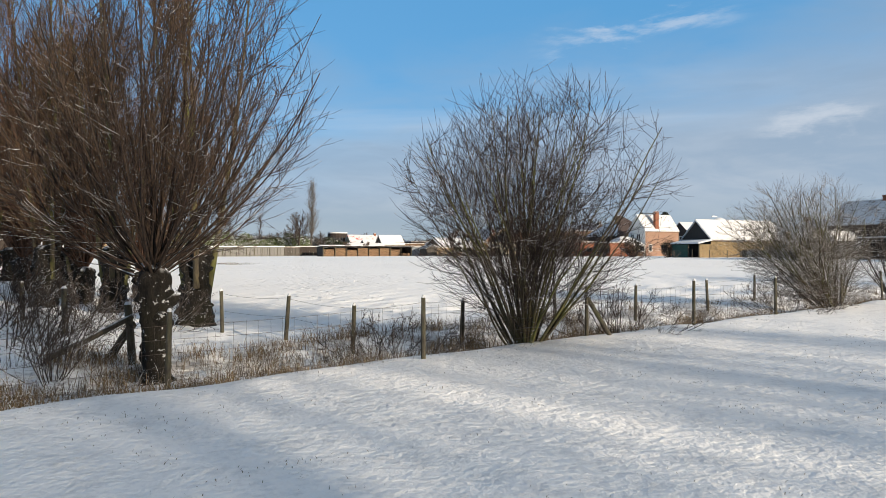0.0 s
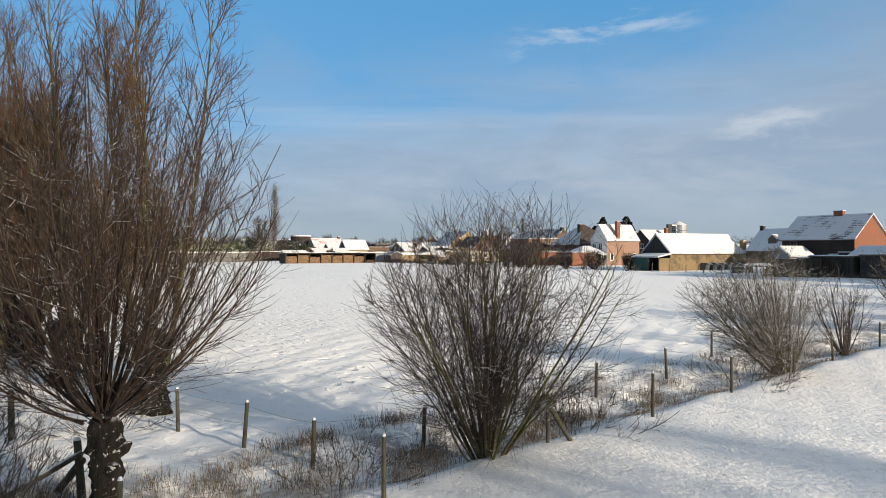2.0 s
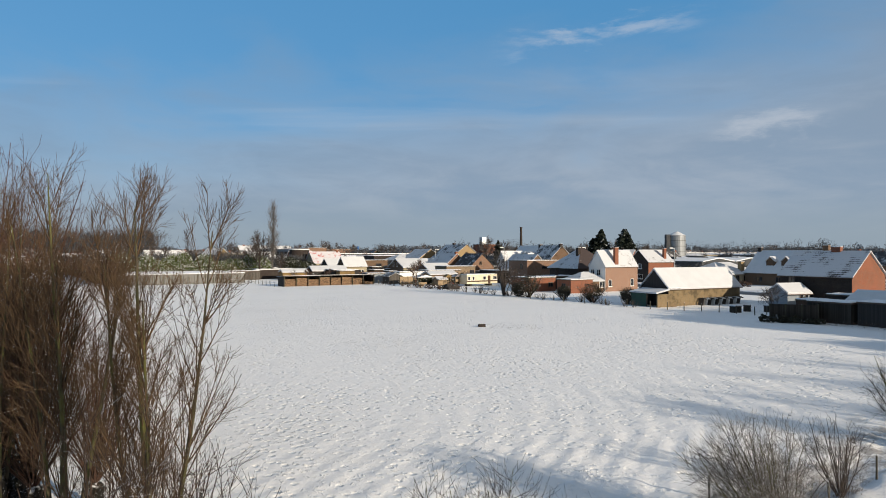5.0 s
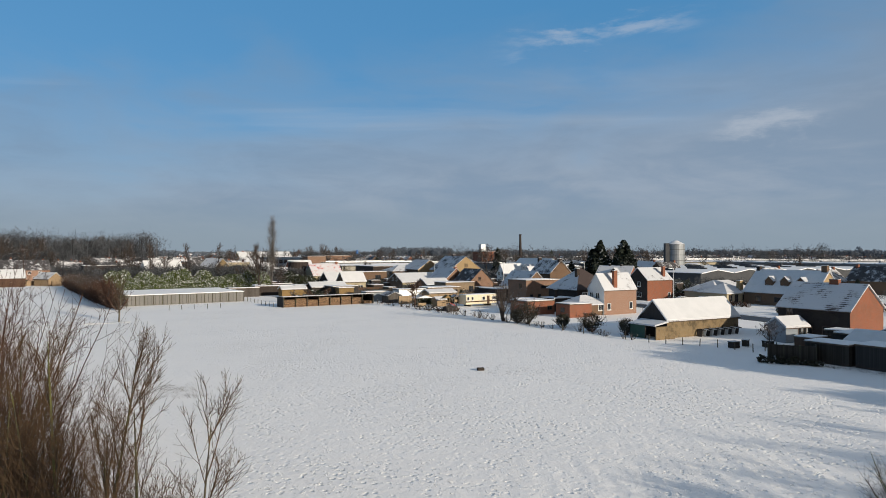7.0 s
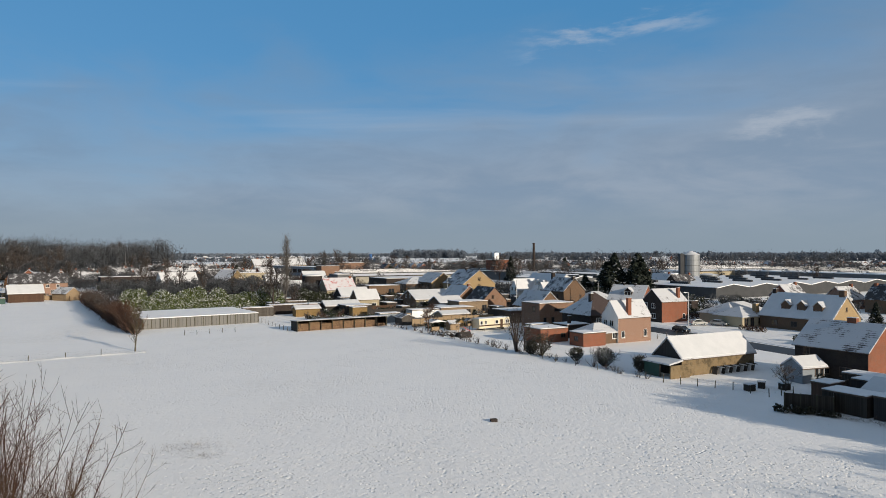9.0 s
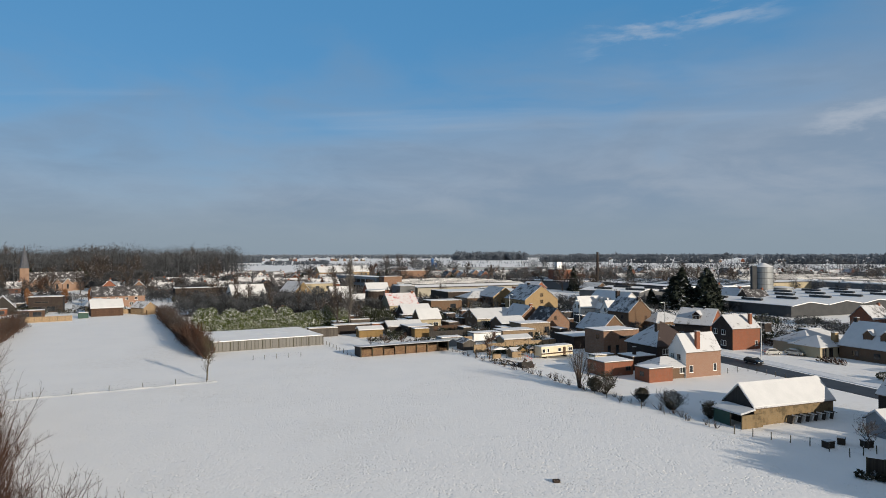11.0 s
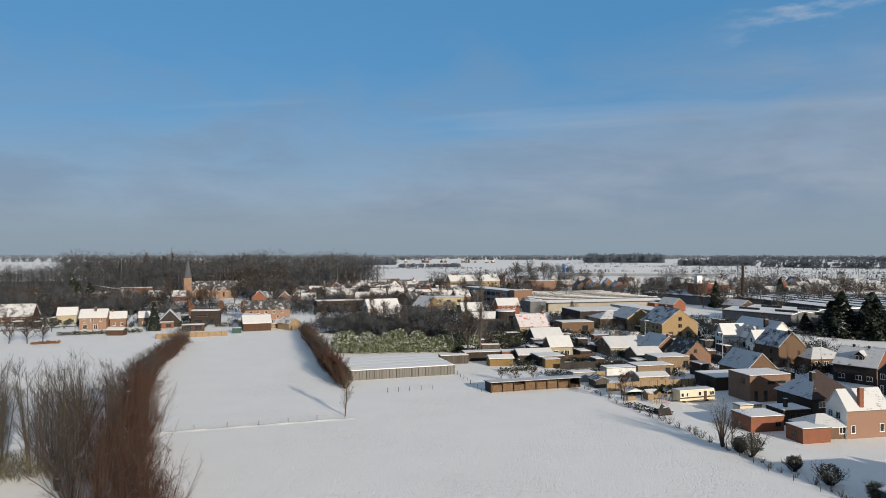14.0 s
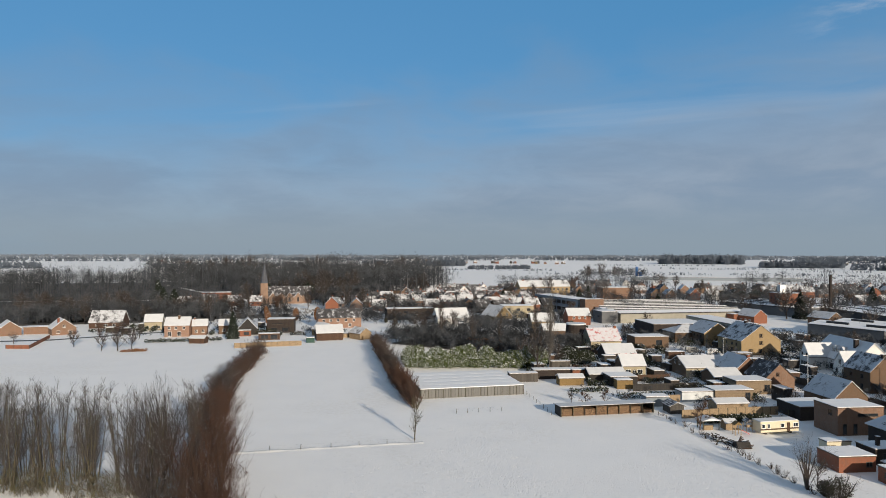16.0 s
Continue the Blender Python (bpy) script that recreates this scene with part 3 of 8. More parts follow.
def chimney(parent, x, y, z0, z1, wx, wy, mat):
    g = Geo().box(x - wx / 2, y - wy / 2, z0, x + wx / 2, y + wy / 2, z1 - 0.12)
    g.box(x - wx / 2 - 0.05, y - wy / 2 - 0.05, z1 - 0.12, x + wx / 2 + 0.05, y + wy / 2 + 0.05, z1)
    c = part("chimney", g, mat, parent)
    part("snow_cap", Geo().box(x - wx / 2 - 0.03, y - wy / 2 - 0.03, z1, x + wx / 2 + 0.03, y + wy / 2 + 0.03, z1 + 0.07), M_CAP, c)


def slab(y0, z0, y1, z1, thick):
    return [(y0, z0), (y1, z1), (y1, z1 + thick), (y0, z0 + thick)]


def house(name, x, y, ang, L, W, eave, ridge, wall, roof, label, win=(), chim=(), gable=None, frame_mat=None, over=0.3, category="house", group="", snow=None, dormers=(), z=0.0):
    """A house with a ridge along its own x. Front is its own -y. chim: x, y, top, wide x, wide y, material."""
    h = thing(name, pose(x, y, z, 0, 0, ang), label, category, group)
    part("wall", Geo().prism([(-W / 2, -0.3), (W / 2, -0.3), (W / 2, eave), (0, ridge), (-W / 2, eave)], -L / 2, L / 2), wall, h)
    rise = (ridge - eave) / (W / 2)
    o = over
    lo = eave - rise * o
    for s in (-1, 1):
        rm = roof if not isinstance(roof, tuple) else roof[(s + 1) // 2]
        r = part("roof", Geo().prism(slab(s * (W / 2 + o), lo + 0.03, 0, ridge + 0.03, 0.16), -L / 2 - o, L / 2 + o), rm, h)
        part("gutter", Geo().box(-L / 2 - o, s * (W / 2 + o) - 0.07, lo - 0.06, L / 2 + o, s * (W / 2 + o) + 0.07, lo + 0.05), M_DFRAME, h)
        if snow and (snow == 2 or s == -1):
            q = o - 0.08
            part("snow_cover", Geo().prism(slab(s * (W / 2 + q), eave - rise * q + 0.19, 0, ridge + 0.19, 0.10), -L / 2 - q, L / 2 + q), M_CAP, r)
    if gable:
        for side, gm in gable.items():
            sx = L / 2 if side == "r" else -L / 2
            e = 0.03 if side == "r" else -0.03
            part("gable_face", Geo().prism([(-W / 2 + 0.02, 0), (W / 2 - 0.02, 0), (W / 2 - 0.02, eave), (0, ridge - 0.03), (-W / 2 + 0.02, eave)], min(sx, sx + e), max(sx, sx + e)), gm, h)
    for c in chim:
        cx, cy, top, wx, wy, cm = c
        chimney(h, cx, cy, 0.2 if abs(cy) > W / 2 - 0.2 else ridge - rise * abs(cy) - 0.6, top, wx, wy, cm)
    for u, wd, s in dormers:
        zz = eave + (ridge - eave) * 0.28
        y0 = s * (W / 2) * 0.72
        d = part("dormer", Geo().prism([(u - wd / 2, zz), (u + wd / 2, zz), (u + wd / 2, zz + 1.3), (u, zz + 1.3 + wd * 0.45), (u - wd / 2, zz + 1.3)], min(y0, 0.0), max(y0, 0.0), "y"), wall, h)
        g = Geo()
        for q in (-1, 1):
            g.prism([(u + q * (wd / 2 + 0.2), zz + 1.2), (u, zz + 1.36 + wd * 0.45), (u, zz + 1.5 + wd * 0.45), (u + q * (wd / 2 + 0.2), zz + 1.34)], min(y0 + s * 0.2, 0), max(y0 + s * 0.2, 0), "y")
        part("dormer_roof", g, M_R9, d)
        a, p = window_meshes(wd - 0.3, 1.1, frame_mat or M_FRAME)
        f = part("window", a, M_FRAME, d, at=pose(u, y0, zz + 0.15, 0, 0, 0 if s < 0 else 180))
    windows(h, win, L, W, frame_mat or M_FRAME)
    return h


def flat_house(name, x, y, ang, L, W, height, wall, label, win=(), snow=True, category="house", group="", frame_mat=None, edge=M_DFRAME, chim=(), z=0.0):
    """A building with a flat roof, a thin edge round it and snow on top."""
    h = thing(name, pose(x, y, z, 0, 0, ang), label, category, group)
    part("wall", Geo().box(-L / 2, -W / 2, -0.3, L / 2, W / 2, height), wall, h)
    part("roof_edge", Geo().box(-L / 2 - 0.1, -W / 2 - 0.1, height, L / 2 + 0.1, W / 2 + 0.1, height + 0.16), edge, h)
    if snow:
        part("snow_cover", Geo().box(-L / 2 - 0.04, -W / 2 - 0.04, height + 0.16, L / 2 + 0.04, W / 2 + 0.04, height + 0.27), M_TOP, h)
    for cx, cy, top, wx, wy, cm in chim:
        chimney(h, cx, cy, height, top, wx, wy, cm)
    windows(h, win, L, W, frame_mat or M_DFRAME)
    return h


def hip_house(name, x, y, ang, L, W, eave, ridge, wall, roof, label, win=(), chim=(), frame_mat=None, over=0.45, category="house", top=None):
    """A house with a hipped roof; top: length of the ridge."""
    h = thing(name, pose(x, y, 0, 0, 0, ang), label, category)
    part("wall", Geo().box(-L / 2, -W / 2, -0.3, L / 2, W / 2, eave), wall, h)
    t = max(0.02, L - W) / 2 if top is None else max(top, 0.04) / 2
    a, b = L / 2 + over, W / 2 + over
    lo = eave - 0.12
    names = ((0, 1, 5, 4), (1, 2, 5), (2, 3, 4, 5), (3, 0, 4))
    v = np.array([(-a, -b, lo), (a, -b, lo), (a, b, lo), (-a, b, lo), (-t, 0, ridge), (t, 0, ridge)])
    for i, f in enumerate(names):
        q = v[list(f)]
        n = len(f)
        rm = roof[i] if isinstance(roof, tuple) else roof
        part("roof", Geo().add(np.concatenate([q, q - np.array([0, 0, 0.15])]), [tuple(range(n)), tuple(range(n, 2 * n))[::-1]] + [(j, n + j, n + (j + 1) % n, (j + 1) % n) for j in range(n)]), rm, h)
    for cx, cy, tp, wx, wy, cm in chim:
        chimney(h, cx, cy, eave, tp, wx, wy, cm)
    windows(h, win, L, W, frame_mat or M_FRAME)
    return h


def row(face, us, z, wd, ht):
    return [(face, u, z, wd, ht) for u in us]


A = 26.0   # the way the plots lie
B = -64.0  # the way along the road

# by the field
# the barn's left gable has its shade put into the colour, through M_BLACKB
house("barn", 44.8, 102.2, 24, 15.4, 5.6, 2.7, 5.4, M_TAN, M_R9, "old tan brick barn with snow-covered roof", gable={"l": M_BLACKB}, category="barn", snow=2, over=0.25)
house("brick_house", 43.4, 137.0, A, 8.9, 4.9, 5.1, 8.3, M_PINK, M_R9, "orange brick house with white gable and snowy roof", gable={"l": M_WHITE},
      win=row("f", (-3.2,), 1.0, 0.9, 1.4) + row("f", (2.9,), 1.0, 0.9, 1.5) + row("l", (-1.3, 0.5), 3.2, 1.1, 1.3) + row("l", (1.5,), 0.2, 1.3, 2.1), chim=((-1.2, -2.0, 9.0, 0.9, 0.6, M_RED),), over=0.15)
hip_house("dark_house", 40.6, 152.0, A, 10.5, 10.0, 4.6, 9.2, M_DARK, (M_R3, M_R7, M_R9, M_R9), "dark brick house with steep hipped roof", win=row("f", (-3, 3.0), 2.6, 1.5, 1.2) + row("f", (0.0,), 0.8, 1.6, 1.2), chim=((-2.2, -1.5, 9.0, 0.8, 0.8, M_DARK),), top=0.3)
hip_house("garage", 36.6, 134.6, A, 7.2, 5.6, 2.4, 4.0, M_BROWN, M_R9, "low garage with snow-covered hipped roof", category="garage", win=row("f", (2.2,), 0.9, 1.4, 1.2))
flat_house("brick_shed", 33.6, 130.6, A, 5.6, 4.2, 2.5, M_RED, "red brick flat-roofed shed with snow", category="shed", win=row("l", (0,), 1.0, 1.2, 0.9))
flat_house("brick_garage", 26.6, 137.4, A, 7.0, 5.8, 2.7, M_RED, "long red brick garage with flat snowy roof", category="garage", win=row("f", (2.2,), 0.9, 1.2, 0.9))
flat_house("brick_annex", 33.5, 144.2, A, 6.0, 5.0, 2.7, M_DARK, "dark flat-roofed annex with chimney", category="annex", win=row("f", (-1.0, 1.4), 0.7, 1.2, 1.4), chim=((-1.0, -0.5, 4.6, 0.6, 0.6, M_DARK),))
flat_house("modern_house", 32.4, 165.6, A, 10.4, 7.6, 5.8, M_ORANGE, "modern brown brick house with flat roof", win=[("f", 1.6, 3.9, 4.6, 0.7)] + row("f", (-3.6, -1.2), 0.3, 0.9, 2.2) + row("f", (3.2,), 0.9, 1.8, 1.2) + row("l", (1.5,), 3.9, 1.2, 1.2))
house("red_house", 66.1, 176.0, A - 3, 8.8, 7.4, 5.4, 8.5, M_RED, M_R9, "red brick house with dark gable end", gable={"l": M_DARK},
      win=row("l", (-2.2, 0.6), 3.6, 1.3, 1.3) + row("l", (0.6,), 0.9, 1.8, 1.3) + row("l", (-2.4,), 0.1, 1.0, 2.1) + row("f", (3.2,), 0.8, 0.9, 1.3), chim=((2.2, -2.6, 9.0, 0.8, 0.7, M_RED),), over=0.15)
house("blue_roofed_house", 62.7, 194.0, -38, 10.0, 10.5, 4.6, 8.6, M_DARK, M_R9, "dark brick house with broad snowy roof", gable={"r": M_RED}, win=row("f", (-3, 1, 3.5), 1.0, 1.4, 1.2), dormers=((0.5, 2.2, -1),), chim=((-2, 0, 9.3, 0.5, 0.5, M_DARK), (1.5, 0, 9.2, 0.5, 0.5, M_DARK)))
hip_house("bungalow", 83.5, 171.5, A, 16.0, 10.0, 2.8, 5.4, M_CREAM, (M_R9, M_R7, M_R9, M_R9), "yellow brick bungalow with hipped snowy roof", win=row("f", (-5.5,), 0.2, 1.0, 2.1) + row("f", (4.5,), 0.8, 2.2, 1.3), frame_mat=M_DFRAME)
hip_house("bungalow_wing", 80.5, 163.8, A, 8.0, 8.0, 2.8, 4.9, M_CREAM, (M_R9, M_R9, M_R7, M_R9), "yellow brick bungalow wing with tall chimney", win=row("f", (-2.6, -0.4), 0.2, 1.3, 2.1) + row("f", (2.5,), 0.9, 1.1, 1.3), chim=((2.8, -2.6, 5.6, 1.3, 1.0, M_YELLOW),), frame_mat=M_DFRAME)
house("dormer_house", 93.0, 155.0, B, 18.0, 11.0, 3.1, 8.2, M_BROWN, M_R9, "long brown house with three dormers", gable={"r": M_YELLOW},
      win=row("f", (-5, 0, 3.5), 0.8, 1.6, 1.3) + row("r", (-2.4, 0.4, 2.4), 1.0, 1.1, 1.3) + row("r", (0,), 4.8, 0.6, 1.0), dormers=((-3.2, 2.2, -1), (0.8, 2.2, -1), (4.8, 2.2, -1)), chim=((-8.6, 0, 9.2, 0.9, 0.9, M_DARK), (8.2, 0, 9.6, 1.3, 0.9, M_BROWN)), frame_mat=M_DFRAME, snow=2)
# shade on the front wall is put into its colour; the sunlit gable stays red
house("terraced_house", 62.9, 95.0, -62, 10.4, 9.0, 4.7, 8.1, M_DARK, (M_RTERR, M_R9), "terraced house, front darkened as shaded, red gable, patchy snow", gable={"r": M_RED},
      win=row("f", (-3.4,), 3.4, 1.0, 1.0) + row("f", (2.2,), 0.9, 1.6, 1.3) + row("f", (-0.5,), 0.9, 1.0, 1.2), chim=((0.8, 0.0, 8.8, 1.3, 0.7, M_RED),), frame_mat=M_DFRAME)
house("white_shed", 55.0, 92.6, 18, 4.2, 3.2, 2.3, 3.4, M_LBLUE, M_R9, "pale board garden shed with snowy roof", category="shed", win=row("f", (0.5, 1.5), 1.0, 0.6, 1.1), snow=2, frame_mat=M_DFRAME)
flat_house("lean_to", 57.5, 79.4, -62, 5.0, 6.0, 2.6, M_BLACKB, "dark board lean-to with snow on top", category="shed")
house("dark_shed", 56.2, 74.0, -62, 7.0, 5.5, 2.2, 3.3, M_DBROWN, M_R9, "long dark garden shed with snowy roof", category="shed", snow=2)
house("blue_shed", 62.0, 77.5, 22, 8.0, 5.0, 2.6, 3.8, M_LBLUE, M_R7, "pale blue shed with low snowy roof", category="shed")

# further up the road
house("yellow_house", 21.5, 282.0, 116, 17.0, 15.5, 5.4, 11.0, M_YELLOW, (M_R7, M_R7), "tall yellow brick house with steep snowy roof", gable={"l": M_YELLOW},
      win=row("l", (0,), 6.6, 1.5, 1.4) + row("l", (0,), 3.9, 1.5, 1.4) + row("l", (-4.0, 0.0, 3.6), 0.8, 1.8, 1.6) + row("b", (-5, -2, 2, 5), 3.2, 1.0, 1.1) + row("b", (-5, -2, 2, 5), 0.7, 1.2, 1.5), chim=((2, 0, 11.8, 1.2, 0.9, M_DARK),), frame_mat=M_DFRAME)
house("gabled_house", 7.8, 302.0, 118, 14.0, 12.0, 5.2, 9.2, M_BROWN, M_R9, "brown brick house with snowy skylit roof", gable={"l": M_YELLOW}, win=row("b", (-4, -1, 2, 4.5), 3.2, 1.0, 1.1) + row("b", (-3, 1, 4), 0.8, 1.2, 1.3), frame_mat=M_DFRAME)
house("red_gabled_house", 14.0, 221.0, 118, 11.0, 9.0, 3.6, 7.4, M_ORANGE, M_R9, "orange brick house with snowy roof and plain gable", gable={"l": M_ORANGE}, win=row("l", (0.2,), 4.3, 1.0, 1.1), chim=((-5.2, 0, 8.1, 0.8, 0.8, M_RED),), frame_mat=M_DFRAME)
house("orange_gabled_house", 21.5, 210.5, 118, 9.5, 9.0, 3.4, 7.4, M_ORANGE, M_R5, "orange brick house with dark roof and bare gable", gable={"l": M_ORANGE}, win=row("l", (-0.6,), 4.0, 1.0, 1.1), frame_mat=M_DFRAME)
flat_house("larch_extension", 15.0, 201.5, A, 10.0, 7.0, 3.6, M_TANH, "larch-clad flat-roofed house extension", win=row("f", (3.8,), 0.8, 1.6, 1.8) + row("l", (-1.4,), 0.8, 2.2, 1.6), category="extension")
flat_house("larch_annex", 9.8, 190.5, A, 10.5, 6.0, 2.7, M_TANH, "low larch-clad annex with snow", win=row("f", (3.6,), 0.2, 1.4, 2.0), category="annex")
house("white_villa", 49.5, 249.5, B - 3, 22.0, 13.0, 4.2, 10.2, M_WHITE, M_R9, "large white villa with dormers and snowy roof", win=row("f", (-8.5, -6.2, -3, 0, 3, 7), 0.8, 1.2, 1.7) + row("r", (-3, 0, 3), 1.0, 1.3, 1.5) + row("r", (0,), 5.2, 1.4, 1.4),
      dormers=((-1.8, 1.7, -1), (0.4, 1.7, -1), (2.6, 1.7, -1)), chim=((5.5, -2.0, 10.8, 1.0, 1.2, M_DARK),), frame_mat=M_DFRAME, snow=2)
house("villa_wing", 40.2, 251.0, A - 3, 9.0, 5.4, 4.4, 8.2, M_WHITE, M_R9, "white gabled wing of the villa", gable={"l": M_WHITE}, win=row("l", (-1.2, 1.2), 4.1, 0.9, 1.2) + row("l", (-1.4, 0.0, 1.4), 0.7, 0.9, 1.8), frame_mat=M_DFRAME, snow=2)
house("villa_porch_wing", 48.0, 240.0, A - 3, 8.0, 6.0, 3.6, 7.4, M_WHITE, M_R9, "white front gable of the villa", gable={"l": M_WHITE}, win=row("l", (0,), 3.8, 0.9, 1.2) + row("l", (-1.5, 1.5), 0.8, 1.0, 1.4), frame_mat=M_DFRAME, snow=2)
house("brown_gabled_house", 48.0, 217.0, 118, 10.0, 9.0, 6.0, 10.0, M_BROWN, M_R7, "tall brown brick house with chimney gable", gable={"l": M_BROWN}, win=row("l", (-2.4,), 1.0, 1.8, 1.6) + row("l", (2.4,), 3.4, 1.0, 1.3) + row("b", (-2, 2), 3.6, 1.0, 1.3) + row("b", (-2, 2), 0.8, 1.0, 1.5), chim=((-4.8, 0.3, 10.6, 0.9, 1.0, M_DARK),), frame_mat=M_DFRAME)
house("dark_roofed_house", 34.5, 191.0, 118, 11.0, 9.0, 3.2, 7.2, M_BROWN, M_R9, "brown house with one snowy and one bare slope", gable={"l": M_BROWN}, win=row("l", (-1.5, 1.5), 1.0, 1.2, 1.3), frame_mat=M_DFRAME)
hip_house("grey_bungalow", 58.0, 216.0, A, 12.0, 9.0, 3.2, 5.6, M_BROWN, M_R9, "brick bungalow with snowy hipped roof", win=row("f", (-4, -1, 3), 0.9, 1.6, 1.3))
flat_house("workshop", 26.5, 177.5, A, 10.0, 9.0, 3.0, M_DARK, "dark flat-roofed workshop with snow", category="workshop")
house("cream_bungalow", 4.0, 227.0, A, 16.5, 12.0, 2.9, 5.6, M_CREAM, M_R9, "cream bungalow with wide snow-covered roof", gable={"l": M_BROWN}, win=row("f", (-5.5, -2.8, 0.4), 0.9, 1.7, 1.3) + row("f", (6.2,), 1.0, 1.2, 0.7) + row("l", (-1.5, 1.5), 3.2, 0.9, 1.2), snow=2)
house("side_wing", 9.0, 212.5, A, 8.5, 8.0, 2.5, 4.3, M_BROWN, M_R9, "low brown wing with snow-covered roof", snow=2, win=row("f", (-2, 1.5), 0.2, 1.5, 1.9), category="wing")
house("small_white_house", -17.3, 216.0, A, 7.4, 6.4, 3.5, 6.3, M_CREAM, M_R9, "small cream house with snow-covered roof", gable={"l": M_BROWN}, win=row("f", (-1.9, 1.9), 0.8, 1.7, 1.5) + row("f", (0.1,), 0.1, 1.0, 2.0), snow=2)
house("white_roofed_shed", -24.0, 205.0, A, 11.0, 6.0, 2.3, 3.6, M_BLACKB, M_R9, "long low shed with snow-covered roof", category="shed", snow=2)
house("mustard_shed", -32.5, 194.6, A, 7.2, 3.6, 2.2, 2.9, M_MUSTARD, M_R9, "mustard yellow board shed with snow", category="shed", snow=2)
flat_house("long_shed", -38.5, 203.0, A, 14.0, 4.0, 2.6, M_DARK, "long dark shed with snow on top", category="shed")
flat_house("brick_shed", -31.2, 205.4, A, 6.0, 4.0, 2.7, M_RED, "small red brick shed with snow", category="shed")
flat_house("grey_shed", -46.6, 194.6, A, 8.5, 3.4, 2.4, M_GREYB, "weathered grey board shed with snow", category="shed")
flat_house("black_shed", -19.0, 200.5, A, 8.0, 7.0, 2.6, M_BLACKB, "black board garage with flat roof", category="shed")
flat_house("orange_shed", -17.5, 194.6, A, 4.5, 3.0, 2.4, M_MUSTARD, "orange wooden shed with flat roof", category="shed")
flat_house("garden_store", -8.0, 176.0, A, 6.0, 3.5, 2.3, M_LBLUE, "pale garden store with snow on top", category="shed")
house("garden_shed", -3.5, 170.0, A + 90, 4.2, 3.4, 1.9, 2.7, M_GREYB, M_R7, "grey garden shed with blue-shaded snowy roof", category="shed")
flat_house("low_shed", 1.5, 186.0, A, 9.0, 4.0, 2.4, M_STEEL, "grey metal shed with flat snowy roof", category="shed")
house("felt_shed", 9.0, 176.8, A, 8.0, 4.4, 2.1, 2.8, M_TANB, M_R9, "low tan shed with snow-covered roof", category="shed", snow=2)

# round mill stump and its neighbours
mill = thing("mill_tower", pose(-43.6, 275.0, 0), "round dark brick mill stump without sails", "mill")
g = Geo()
for k in range(5):
    g.cone(0, 0, k * 1.8 - 0.2, (k + 1) * 1.8 - 0.2, 4.7 - 0.14 * k, 4.7 - 0.14 * (k + 1), 20)
part("wall", g, M_DARK, mill)
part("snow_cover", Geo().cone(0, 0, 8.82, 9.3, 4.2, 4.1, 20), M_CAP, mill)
for k, (az, zz) in enumerate(((0.2, 2.0), (-0.2, 5.4), (0.9, 4.0))):
    a_, p_ = window_meshes(0.7, 1.0, M_DFRAME)
    part("window", a_, M_DFRAME, mill, at=pose(4.5 * math.sin(az), -4.5 * math.cos(az), zz, 0, 0, math.degrees(az)))
house("red_roofed_house", -33.0, 272.0, A + 3, 12.5, 10.0, 3.6, 8.0, M_CREAM, (M_RRED, M_RRED), "cream house with red tiles showing through snow", win=row("f", (-3.5, 0, 3.5), 0.9, 1.3, 1.4), chim=((5.5, 0, 8.8, 0.9, 0.9, M_RED),))
house("mill_annex", -24.5, 246.5, A, 11.0, 9.0, 2.6, 5.4, M_DARK, M_RRED, "low annex with snowy red-tiled roof", snow=1)

# ---- sheds along the field ----
def greenhouse():
    """A long low glasshouse of six bays with snow on its roof."""
    L, W, n = 28.5, 22.5, 5
    h = thing("greenhouse", pose(-60.1, 178.4, 0, 0, 0, 33), "long low greenhouse with weathered sides and snowy roof", "greenhouse")
    bay = W / n
    for i in range(n):
        y0 = -W / 2 + i * bay
        part("roof", Geo().prism([(y0, 2.5), (y0 + bay, 2.5), (y0 + bay, 2.66), (y0 + bay * 0.5, 2.72), (y0 + 0.1, 2.66)], -L / 2, L / 2), M_TOP, h)
    for s in (-1, 1):
        part("side_wall", Geo().box(-L / 2 + 0.1, s * W / 2 - 0.06, -0.2, L / 2 - 0.1, s * W / 2 + 0.06, 2.5), M_PANEL, h)
        part("end_wall", Geo().box(s * L / 2 - 0.06, -W / 2 + 0.07, -0.2, s * L / 2 + 0.06, W / 2 - 0.07, 2.5), M_PANEL, h)
    for i in range(15):
        x = -L / 2 + 0.1 + i * (L - 0.2) / 14
        part("post", Geo().box(x - 0.07, -W / 2 - 0.14, -0.2, x + 0.07, -W / 2 - 0.06, 2.48), M_POST, h)


greenhouse()


